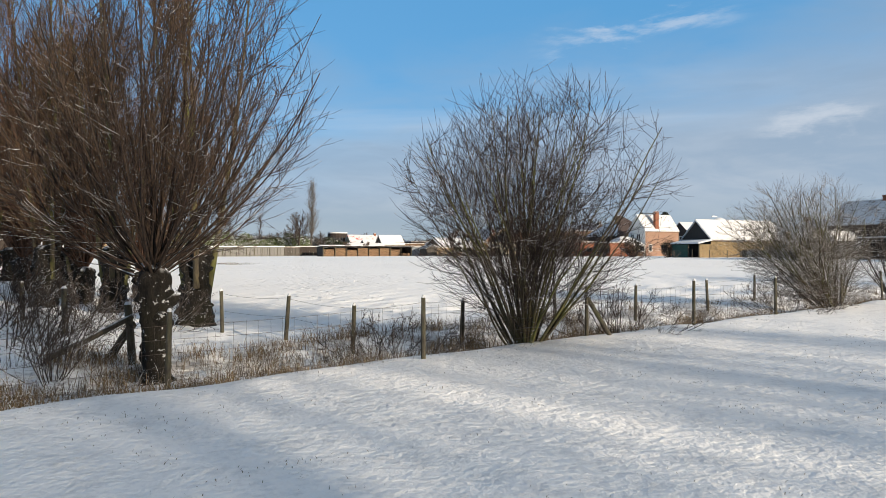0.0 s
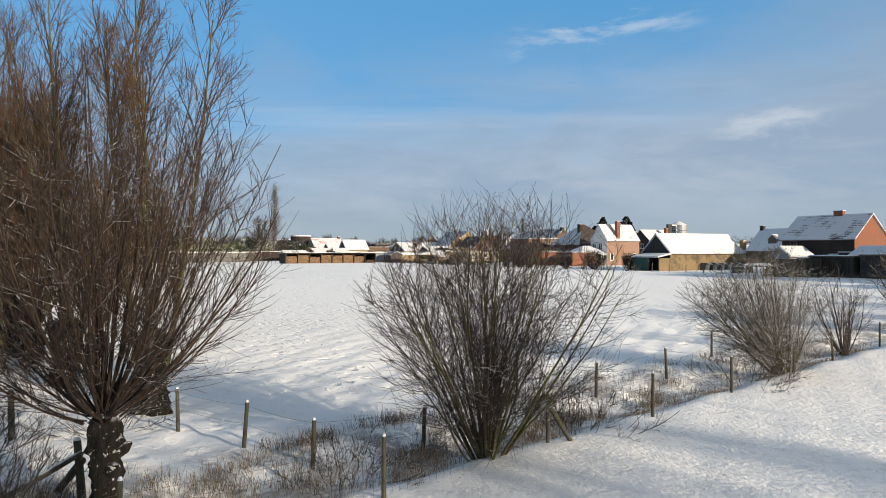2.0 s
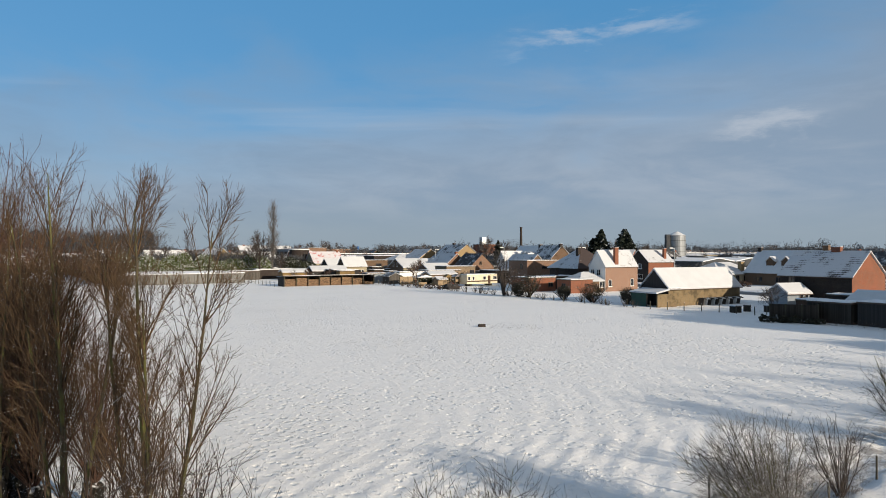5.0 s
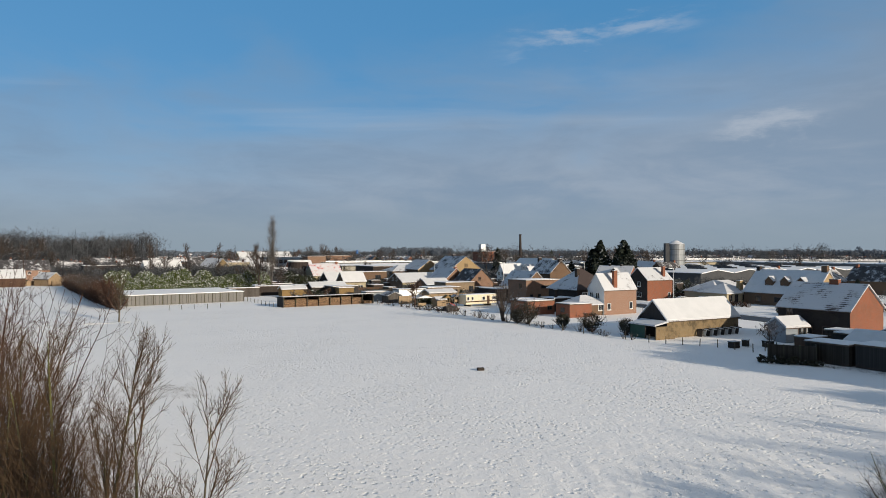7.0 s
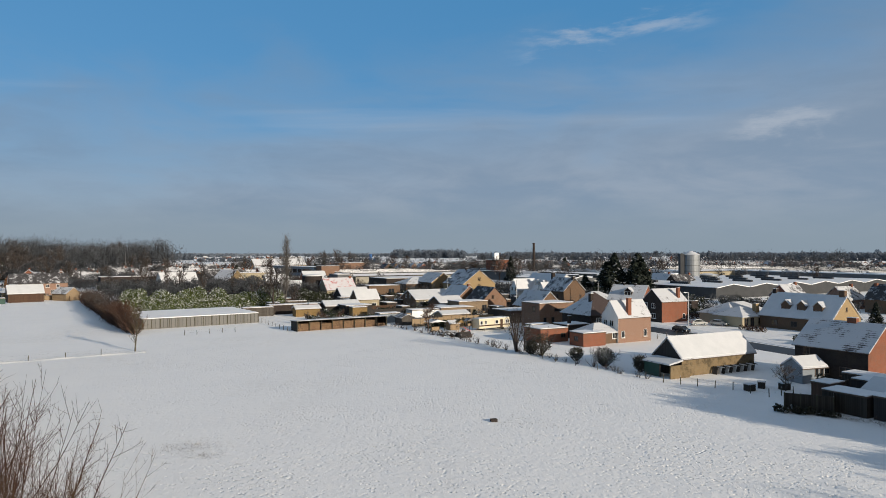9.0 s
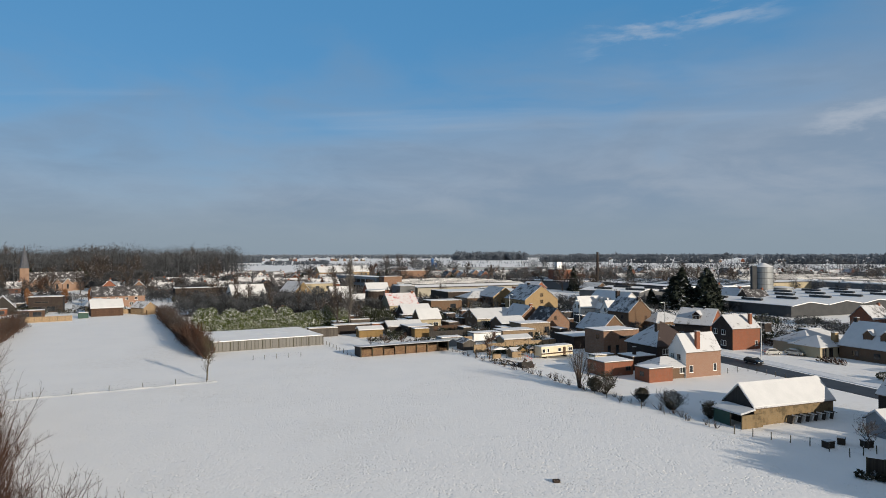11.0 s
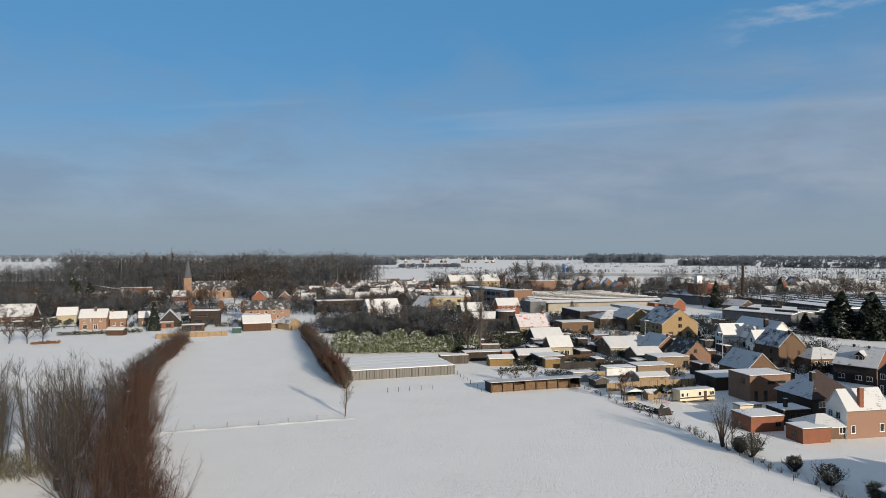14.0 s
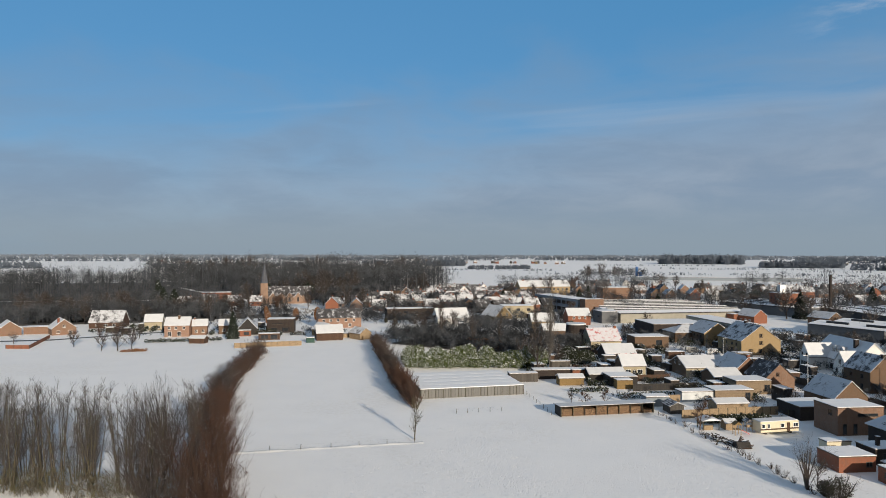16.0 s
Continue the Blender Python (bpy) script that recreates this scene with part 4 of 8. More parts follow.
def wood_shed():
    """An open shed, eight bays stacked with split logs."""
    L, W = 23.5, 4.0
    h = thing("wood_shed", pose(-19.0, 163.2, 0, 0, 0, 31), "open black shed stacked with firewood, snowy roof", "wood shed")
    part("back_wall", Geo().box(-L / 2, W / 2 - 0.1, -0.2, L / 2, W / 2, 2.1), M_BLACKB, h)
    for s in (-1, 1):
        part("end_wall", Geo().box(s * L / 2 - 0.08, -W / 2, -0.2, s * L / 2 + 0.08, W / 2 - 0.11, 2.2), M_BLACKB, h)
    part("roof", Geo().prism([(-W / 2 - 0.4, 2.36), (W / 2 + 0.3, 2.12), (W / 2 + 0.3, 2.22), (-W / 2 - 0.4, 2.46)], -L / 2 - 0.3, L / 2 + 0.3), M_TILE, h)
    part("snow_cover", Geo().prism([(-W / 2 - 0.36, 2.464), (W / 2 + 0.26, 2.224), (W / 2 + 0.26, 2.31), (-W / 2 - 0.36, 2.55)], -L / 2 - 0.26, L / 2 + 0.26), M_CAP, h)
    for i in range(9):
        x = -L / 2 + 0.12 + i * (L - 0.24) / 8
        part("post", Geo().box(x - 0.07, -W / 2 - 0.05, -0.2, x + 0.07, -W / 2 + 0.1, 2.3), M_POST, h)
    rng = np.random.default_rng(4)
    logs = Geo().cone(0, 0, 0, 0.9, 0.095, 0.09, 6).mesh("log")
    logs.materials.append(M_LOGS)
    for i in range(8):
        x0, x1 = -L / 2 + 0.25 + i * (L - 0.24) / 8, -L / 2 + 0.02 + (i + 1) * (L - 0.24) / 8
        top = (1.7, 1.9, 1.5, 1.95, 1.8, 1.9, 1.6, 0.7)[i]
        stack = part("firewood", Geo().box(x0, -W / 2 + 0.35, -0.1, x1, W / 2 - 0.4, top), M_LOGS, h)
        for _ in range(30):
            part("log", logs, M_LOGS, stack, at=pose(rng.uniform(x0 + 0.1, x1 - 0.1), -W / 2 + rng.uniform(0.62, 0.95) - 0.35, rng.uniform(0.1, top - 0.05), -90, 0, rng.uniform(-4, 4)))


wood_shed()
ann = thing("barn_porch", pose(37.2, 98.4, 0, 0, 0, 24), "lean-to porch with green sheet wall and snowy roof", "porch")
part("wall", Geo().box(-2.2, -3.2, -0.3, 1.6, -3.0, 1.9), M_TAN, ann)
part("side_wall", Geo().box(-2.2, -0.9, -0.3, -2.05, 2.2, 1.9), M_GREENB, ann)
part("end_wall", Geo().box(-2.04, 2.0, -0.3, 0.2, 2.2, 2.2), M_BLACKB, ann)
part("roof", Geo().prism([(-2.4, 1.98), (0.3, 2.45), (0.3, 2.57), (-2.4, 2.1)], -3.2, 2.4, "y"), M_R9, ann)
part("snow_cover", Geo().prism([(-2.32, 2.1), (0.28, 2.57), (0.28, 2.65), (-2.32, 2.19)], -3.1, 2.3, "y"), M_CAP, ann)
part("post", Geo().box(-2.2, -1.05, -0.3, -2.05, -0.91, 1.95), M_POST, ann)
lad = thing("stacked_frames", pose(48.2, 100.0, 0.0, 0, 0, 24), "row of old white window frames leaning", "window frame")
for i in range(11):
    part("frame", Geo().box(-0.05, -0.5, 0, 0.05, 0.4, 1.1).box(-0.04, -0.6, 1.1, 0.6, 0.4, 1.18), M_FRAME if i % 2 else M_GREYB, lad, at=pose(-4 + i * 0.8, 0, 0, 0, 18, 6))

# caravan on its plot
cv = thing("caravan", pose(17.4, 158.6, 0, 0, 0, 32), "cream static caravan with brown stripe and snow", "caravan")
prof = [(-1.5, 0.5), (1.5, 0.5), (1.55, 1.6), (1.4, 2.7), (-1.4, 2.7), (-1.55, 1.6)]
part("body", Geo().prism(prof, -4.6, 4.6), M_CARAVAN, cv)
part("stripe", Geo().box(-4.62, -1.56, 1.0, 4.62, -1.49, 1.28), M_DBROWN, cv)
part("snow_cover", Geo().box(-4.5, -1.35, 2.7, 4.5, 1.35, 2.84), M_CAP, cv)
for u, wd in ((-4.0, 0.8), (-2.7, 0.6), (0.6, 0.9), (3.8, 1.2)):
    a_, p_ = window_meshes(wd, 0.9, M_FRAME)
    part("pane", p_, M_GLASS, part("window", a_, M_FRAME, cv, at=pose(u, -1.54, 1.4)))
part("door", Geo().box(1.7, -1.6, 0.55, 2.4, -1.5, 2.4), M_DBROWN, cv)
for u in (-3, 3):
    part("support", Geo().box(u - 0.2, -1.2, -0.1, u + 0.2, 1.2, 0.5), M_GREYB, cv)
flat_house("small_caravan", 26.5, 146.5, A, 5.0, 2.3, 2.4, M_CARAVAN, "small old cream caravan with snow", win=row("f", (-1.2, 1.0), 1.1, 0.9, 0.7), category="caravan")
kiosk = thing("open_shelter", pose(4.0, 156.5, 0, 0, 0, A), "open garden shelter with snowy roof", "shelter")
for sx in (-1.8, 1.8):
    for sy in (-1.3, 1.3):
        part("post", Geo().box(sx - 0.07, sy - 0.07, -0.2, sx + 0.07, sy + 0.07, 2.1), M_POST, kiosk)
part("roof", Geo().prism([(-2.2, 2.1), (2.2, 2.1), (0, 2.7)], -1.7, 1.7, "y"), M_CAP, kiosk)
part("counter", Geo().box(-1.4, -1.0, -0.1, 0.6, -0.5, 0.95), M_TANB, kiosk)
house("hen_house", 8.2, 158.2, A, 2.6, 2.2, 1.5, 2.1, M_TANB, M_R9, "small wooden hen house with snow", category="hen house", over=0.15)
play = thing("play_tower", pose(12.0, 157.4, 0, 0, 0, A), "wooden play tower with red slide", "play tower")
for sx in (-0.6, 0.6):
    for sy in (-0.6, 0.6):
        part("post", Geo().box(sx - 0.05, sy - 0.05, -0.2, sx + 0.05, sy + 0.05, 2.2), M_TANB, play)
part("deck", Geo().box(-0.65, -0.65, 1.0, 0.65, 0.65, 1.1), M_TANB, play)
part("wall", Geo().box(-0.62, -0.72, 1.1, 0.62, -0.66, 1.6), M_TANB, play)
part("roof", Geo().prism([(-0.9, 2.2), (0.9, 2.2), (0, 2.8)], -0.9, 0.9, "y"), M_R7, play)
part("slide", Geo().prism([(0.66, 1.05), (2.8, 0.1), (2.8, 0.18), (0.66, 1.13)], -0.3, 0.3, "y"), M_PLASTIC, play)
pile = thing("log_pile", pose(9.5, 144.0, 0, 0, 0, A), "tarpaulin-covered heap of boards and branches", "heap")
for i in range(9):
    part("board", Geo().box(-1.8 + 0.1 * i, -0.1, 0, 1.8, 0.1, 0.12), M_GREYB if i % 2 else M_DBROWN, pile, at=pose(0.3 * (i % 3), -1.2 + 0.3 * i, 0.12 * i, 0, -14, 12 * (i - 4)))
part("cover", Geo().prism([(-1.4, 0), (1.4, 0), (1.0, 0.9), (-0.6, 1.2)], -1.0, 1.8), M_BLACKB, pile)
trough = thing("feed_trough", pose(8.3, 72.2, -0.12, 0, 0, 10) @ Matrix.Diagonal((0.62, 0.62, 0.72, 1)), "low dark trough standing in the snow", "trough")
g = Geo()
g.box(-0.6, -0.4, -0.1, 0.6, -0.3, 0.45).box(-0.6, 0.3, -0.1, 0.6, 0.4, 0.45).box(-0.6, -0.3, -0.1, -0.5, 0.3, 0.45).box(0.5, -0.3, -0.1, 0.6, 0.3, 0.45).box(-0.5, -0.3, -0.1, 0.5, 0.3, 0.2)
part("basin", g, M_DARK, trough)
part("snow_cap", Geo().box(-0.5, -0.3, 0.2, 0.5, 0.3, 0.3), M_CAP, trough)


# ---- cars and lamps ----
def car(x, y, ang, paint, label, van=False):
    c = thing("van" if van else "car", pose(x, y, 0.06, 0, 0, ang), label, "van" if van else "car")
    if van:
        body = [(-2.4, 0.35), (2.4, 0.35), (2.45, 1.0), (1.9, 1.25), (1.3, 2.1), (-2.4, 2.15)]
        cab = [(1.28, 1.3), (1.72, 1.3), (1.27, 1.98)]
    else:
        body = [(-2.1, 0.32), (2.1, 0.32), (2.15, 0.75), (1.3, 0.92), (0.55, 1.42), (-1.1, 1.46), (-2.0, 0.98), (-2.15, 0.8)]
        cab = [(-1.7, 0.98), (1.1, 0.98), (0.5, 1.36), (-1.05, 1.38)]
    part("body", Geo().prism(body, -0.82, 0.82, "y"), paint, c)
    part("glass", Geo().prism(cab, -0.835, 0.835, "y"), M_GLASS, c)
    part("snow_cover", Geo().prism([(-1.05, 1.47), (0.5, 1.43), (0.5, 1.49), (-1.05, 1.54)] if not van else [(-2.35, 2.16), (1.25, 2.11), (1.25, 2.18), (-2.35, 2.23)], -0.75, 0.75, "y"), M_CAP, c)
    tyre = Geo().cone(0, 0, -0.11, 0.11, 0.32, 0.32, 14).mesh("tyre")
    rim = Geo().cone(0, 0, -0.12, 0.12, 0.18, 0.18, 10).mesh("rim")
    for sx in (-1.35, 1.35):
        for sy in (-0.78, 0.78):
            tt = part("wheel", tyre, M_RUBBER, c, at=pose(sx, sy, 0.32, 90, 0, 0))
            part("rim", rim, M_STEEL, tt)
    for sy in (-0.55, 0.55):
        part("headlight", Geo().box(2.08, sy - 0.16, 0.58, 2.17, sy + 0.16, 0.72), M_FRAME, c)
        part("tail_light", Geo().box(-2.16, sy - 0.14, 0.75, -2.08, sy + 0.14, 0.95), M_PLASTIC, c)
    return c


car(60.4, 150.4, -68, M_CARD, "dark car standing on the cleared road")
car(70.2, 164.0, 8, M_CARS, "silver parked car with snow on it")
car(75.0, 163.0, -50, M_CARS, "snow-covered car parked on the drive")
car(71.0, 177.2, 15, M_CARD, "dark car parked beside the red house")
car(8.6, 270.0, 15, M_CARW, "white van parked with snowy roof", True)
car(1.0, 272.0, 20, M_CARS, "snow-covered van parked beside the houses", True)
car(11.0, 262.0, 30, M_CARD, "dark car parked on the side road")
car(39.2, 133.9, A, M_CARD, "dark car tucked beside the garage")


def street_lamp(x, y, h, ang):
    s = thing("street_lamp", pose(x, y, 0, 0, 0, ang), "tall pale concrete street lamp", "street lamp", "street lamps")
    part("pole", Geo().cone(0, 0, -0.1, h, 0.14, 0.07, 10), M_STEEL, s)
    part("arm", Geo().box(-0.04, -0.04, h - 0.1, 1.1, 0.04, h), M_STEEL, s)
    part("head", Geo().box(0.7, -0.18, h - 0.12, 1.5, 0.18, h + 0.08), M_STEEL, s)


for q in ((63.2, 153.2, 9.0, 200), (56.0, 205.0, 9.5, 200), (101.0, 152.0, 9.0, 200), (11.0, 248.0, 9.0, 30), (31.5, 212.0, 9.5, 200)):
    street_lamp(*q)

# ---- far side of the second field ----
C = 36.0
house("brown_barn", -148.5, 256.5, C, 11.4, 9.0, 3.3, 6.2, M_DBROWN, M_R9, "brown clad barn with snow-covered roof", category="barn", snow=2)
house("long_house", -168.0, 300.0, C, 21.5, 11.0, 5.2, 9.2, M_PINK, (M_R5, M_R9), "long brick house with scorched-looking dark roof", win=row("f", (-8, -4.5, -1, 3, 7), 3.2, 1.3, 1.3) + row("f", (-6, 0, 5), 0.7, 1.5, 1.5))
house("tan_gabled_shed", -136.5, 263.0, C - 62, 8.0, 6.0, 2.8, 5.0, M_TANB, M_R7, "tan gabled shed with snow", category="shed")
house("gabled_shed", -157.5, 267.0, C - 62, 9.0, 6.5, 3.0, 5.8, M_YELLOW, M_R9, "yellow gabled outbuilding with snowy roof", category="shed", win=row("r", (0,), 2.8, 0.8, 1.0))
flat_house("modern_box_house", -183.0, 271.5, C - 8, 12.5, 8.0, 6.3, M_DARK, "dark modern house with flat roof", win=row("f", (-1.5,), 3.9, 5.0, 0.7) + row("f", (-3, 2), 0.4, 3.2, 2.2))
flat_house("veranda", -172.5, 246.5, C, 9.0, 4.0, 2.6, M_DBROWN, "brown veranda with flat snowy roof", win=row("f", (-2, 2), 0.3, 3.0, 2.0), category="veranda")
house("a_frame_house", -193.5, 259.5, C - 90, 9.0, 9.0, 2.6, 7.4, M_DBROWN, M_R9, "dark gabled house with red porch, snowy roof", gable={"r": M_BLACKB}, snow=2)
flat_house("red_porch", -191.0, 252.0, C, 8.0, 3.5, 2.5, M_RED, "red painted porch with snow on top", category="porch", win=row("f", (-2, 2), 0.5, 2.2, 1.5))
house("brick_cottage", -213.5, 251.0, C, 6.5, 7.0, 4.2, 6.8, M_ORANGE, M_R9, "orange brick cottage with snow-covered roof", snow=2, win=row("f", (-1.5, 1.5), 1.0, 1.1, 1.3), chim=((-2.5, 0, 7.6, 0.7, 0.7, M_RED),))
house("grey_cottage", -204.5, 259.0, C, 7.5, 7.5, 4.0, 6.4, M_BROWN, M_R9, "brown cottage with snow-covered roof", snow=2, win=row("f", (-1.5, 1.5), 1.2, 1.4, 1.1))
house("pink_house", -218.5, 242.5, C - 4, 10.5, 9.0, 5.2, 8.4, M_PINK, M_R9, "pink brick house with snowy roof and chimney", snow=2, win=row("f", (-3.2, -0.4, 3), 3.4, 1.1, 1.2) + row("f", (-3.0, 1.0), 0.3, 1.6, 2.1), chim=((0.5, -1.0, 9.4, 0.9, 0.9, M_BROWN),))
house("cream_cottage", -247.0, 257.5, C, 8.0, 8.0, 4.2, 7.4, M_CREAM, M_R9, "pale yellow cottage with snow-covered roof", snow=2, win=row("f", (-2.5, 2.5), 0.9, 1.2, 1.3) + row("f", (0,), 0.1, 1.0, 2.1))
house("broad_roofed_house", -276.0, 257.5, C - 6, 15.5, 12.0, 3.0, 8.4, M_DBROWN, M_R7, "dark red house with broad patchily snowed roof", win=row("f", (-4, 0, 4), 0.8, 1.6, 1.4))
house("gabled_cottage", -274.5, 229.0, C - 66, 11.0, 10.0, 3.0, 7.0, M_ORANGE, M_R9, "orange brick gabled cottage with snowy roof", snow=2, gable={"r": M_ORANGE}, win=row("r", (0,), 3.4, 1.2, 1.2) + row("r", (-2.5, 2.5), 0.8, 1.5, 1.3), chim=((3.5, -2.0, 7.6, 0.8, 0.8, M_RED),))
house("low_cottage", -294.0, 217.5, C - 66, 10.0, 9.0, 3.0, 6.4, M_ORANGE, M_R9, "orange brick cottage with snow-covered roof", snow=2, gable={"r": M_ORANGE})
flat_house("brick_garage", -285.5, 226.0, C, 11.0, 6.0, 3.2, M_ORANGE, "orange brick garage with flat snowy roof", category="garage")
house("wooden_hut", -193.5, 226.5, C - 20, 6.5, 4.0, 2.2, 3.0, M_DBROWN, M_R9, "dark wooden hut with snowy roof", category="shed", snow=2)
flat_house("green_container", -150.5, 244.5, C, 3.4, 2.4, 2.0, M_GREENB, "small green metal container with snow", category="container")


M_OLDB = planks("old_dark_boards", (0.022, 0.018, 0.014), (0.06, 0.05, 0.04), 0.2)


def board_fence(name, line, h, mat, label, posts=2.0):
    f = thing(name, pose(*line[0], 0), label, "fence")
    for (x0, y0), (x1, y1) in zip(line, line[1:]):
        d, a = math.hypot(x1 - x0, y1 - y0), math.degrees(math.atan2(y1 - y0, x1 - x0))
        n = max(1, round(d / posts))
        for i in range(n):
            m = pose(x0 - line[0][0], y0 - line[0][1], 0, 0, 0, a) @ pose(i * d / n, 0, 0)
            part("panel", Geo().box(0.06, -0.03, -0.1, d / n - 0.06, 0.03, h).box(0.03, -0.05, h, d / n - 0.03, 0.05, h + 0.06), mat, f, at=m)
            part("post", Geo().box(-0.06, -0.06, -0.2, 0.06, 0.06, h + 0.12), M_POST, f, at=m)


board_fence("board_fence", [(-170.0, 219.5), (-149.0, 235.5)], 1.9, M_TANB, "pale tan board fence round gardens", 2.4)
board_fence("board_fence", [(-1.5, 164.0), (14.5, 173.5), (20.0, 176.0)], 1.9, M_TANB, "tan board fence round a garden", 2.4)
board_fence("board_fence", [(-14.5, 191.2), (2.0, 200.0)], 1.9, M_BLACKB, "black board fence round a garden", 2.4)
board_fence("board_fence", [(-9.0, 178.5), (-2.0, 182.0)], 1.8, M_TANB, "tan board garden fence", 2.4)
board_fence("board_fence", [(42.7, 75.8), (47.0, 73.3), (50.5, 79.0), (55.5, 83.5)], 1.95, M_OLDB, "weathered dark board fence round a garden", 1.6)
board_fence("board_fence", [(-148.0, 260.0), (-141.5, 266.0), (-133.0, 259.0)], 1.8, M_TANB, "tan board fence beside the barn", 2.4)
board_fence("garden_wall", [(75.0, 128.0), (80.0, 131.0), (86.0, 132.0)], 1.0, M_GREYB, "low grey garden wall with snow", 2.6)

# church with its gabled aisle
ch = thing("church", pose(-283.0, 419.0, 0, 0, 0, C), "brick village church with slim slate spire", "church")
part("tower", Geo().box(-14.6, -2.6, -0.3, -9.4, 2.6, 15.0), M_STONE, ch)
part("spire", Geo().cone(-12, 0, 15, 30, 2.9, 0.05, 8), M_SLATE, ch)
part("nave", Geo().prism([(-1, -0.3), (11, -0.3), (11, 6), (5, 12), (-1, 6)], -9, 22), M_STONE, ch)
for s in (-1, 1):
    part("roof", Geo().prism(slab(5 + s * 6.4, 5.7, 5, 12.1, 0.25), -9.3, 22.3), M_R5, ch)
for i in range(4):
    u = -6 + i * 6.0
    part("aisle_gable", Geo().prism([(u - 2.9, -0.3), (u + 2.9, -0.3), (u + 2.9, 4.6), (u, 8.0), (u - 2.9, 4.6)], -6, -1.1, "y"), M_STONE, ch)
    for s in (-1, 1):
        part("aisle_roof", Geo().prism([(u + s * 2.98, 4.5), (u, 8.08), (u, 8.3), (u + s * 2.98, 4.7)], -6.3, 1.0, "y"), M_R9, ch)
    part("window", Geo().box(u - 0.6, -6.06, 1.5, u + 0.6, -5.95, 4.6), M_GLASS, ch)
hall = flat_house("village_hall", -327.0, 402.0, C, 20.0, 12.0, 8.0, M_RED, "red brick village hall with snowy flat roof", win=row("f", (-6, 0, 6), 4.6, 3.0, 1.6) + row("f", (-6, 0, 6), 1.0, 3.0, 1.8))

# ---- factory beyond the houses ----
M_GLASSROOF = mottled("sooty_rooflights", (0.022, 0.024, 0.027), (0.055, 0.058, 0.062), 0.15, 2.0, 0.5, 0.0)


def shed_hall(name, x, y, ang, L, W, bays, eave, ridge, wall, label):
    """A hall under many shallow snowy ridges."""
    h = thing(name, pose(x, y, 0, 0, 0, ang), label, "factory")
    part("wall", Geo().box(-L / 2, -W / 2, -0.3, L / 2, W / 2, eave), wall, h)
    b = W / bays
    for i in range(bays):
        y0 = -W / 2 + i * b
        part("roof", Geo().prism([(y0 + 0.1, eave), (y0 + 0.98 * b, eave), (y0 + 0.80 * b, eave + 0.62 * (ridge - eave)), (y0 + 0.1, eave + 0.12)], -L / 2, L / 2), M_TOP, h)
        part("valley", Geo().box(-L / 2, y0 - 0.2, eave - 0.2, L / 2, y0 + 0.09, eave + 0.3), M_TILE, h)
        part("rooflight", Geo().box(-L / 2 + 0.5, y0 + 0.79 * b, eave + 0.4 * (ridge - eave), L / 2 - 0.5, y0 + 0.87 * b, ridge - 0.14), M_GLASSROOF, h)
        part("snow_cap", Geo().box(-L / 2 + 0.3, y0 + 0.78 * b, ridge - 0.14, L / 2 - 0.3, y0 + 0.90 * b, ridge), M_TOP, h)
    return h


def gabled_hall(name, x, y, ang, L, W, bays, eave, ridge, wall, label):
    """A hall of several broad gables side by side."""
    h = thing(name, pose(x, y, 0, 0, 0, ang), label, "factory")
    b = W / bays
    for i in range(bays):
        y0 = -W / 2 + i * b
        part("wall", Geo().prism([(y0, -0.3), (y0 + b - 0.02, -0.3), (y0 + b - 0.02, eave), (y0 + b / 2, ridge), (y0, eave)], -L / 2, L / 2), wall, h)
        for s in (0, 1):
            u = y0 + b * s + (0.45 if s == 0 else -0.47)
            part("roof", Geo().prism([(u, eave + 0.1), (y0 + b / 2, ridge + 0.02), (y0 + b / 2, ridge + 0.3), (u, eave + 0.38)], -L / 2 - 0.3, L / 2 + 0.3), M_TOP, h)
        part("valley", Geo().box(-L / 2, y0 - 0.4, eave, L / 2, y0 + 0.4, eave + 0.2), M_TILE, h)
        for k in range(3):
            part("rooflight", Geo().box(-L / 2 + 6 + 18 * k, y0 + b * 0.24, eave + 0.8, -L / 2 + 16 + 18 * k, y0 + b * 0.30, eave + 1.9), M_GLASSROOF, h)
    return h


shed_hall("factory_hall", -21.0, 421.0, 30, 75, 75, 7, 5.0, 7.0, M_PALE, "long cream factory hall with ridged snowy roof")
gabled_hall("factory_hall", 155.8, 315.3, B, 70, 120, 6, 4.0, 5.4, M_DCLAD, "grey factory hall with broad snowy roof")
shed_hall("factory_hall", 275.0, 405.0, A - 2, 100, 130, 8, 6.2, 7.8, M_GREYR, "wide grey factory hall with snowy roof")
shed_hall("factory_hall", 52.0, 468.0, -45, 60, 34, 3, 5.4, 6.8, M_GREYR, "long grey factory hall under snow")
shed_hall("factory_hall", 120.6, 420.0, -67, 92, 64, 5, 5.4, 6.8, M_DCLAD, "dark factory hall under long snowy ridges")
shed_hall("factory_hall", 215.0, 478.0, A - 2, 120, 80, 6, 6.0, 7.6, M_CREAM, "pale factory hall under snow")
gabled_hall("warehouse", 77.0, 352.0, -42, 34, 38, 2, 5.0, 6.3, M_GREYR, "low grey warehouse with shallow snowy roofs")
flat_house("works_annex", 14.5, 360.0, -62, 44, 13, 4.6, M_PALE, "long pale works annex with snowy flat roof", category="annex", win=row("f", (-16, -8, 0, 8, 16), 1.2, 2.4, 1.4))
flat_house("loading_bay", -43.0, 371.0, 30, 9, 12, 6.2, M_GREYR, "grey loading bay beside the factory hall", category="annex")
house("workmens_house", 32.0, 398.0, -50, 12, 9, 4.0, 7.4, M_RED, M_R9, "red brick house with blue-shaded snowy roof", win=row("f", (-3, 0, 3), 1.0, 1.2, 1.3))
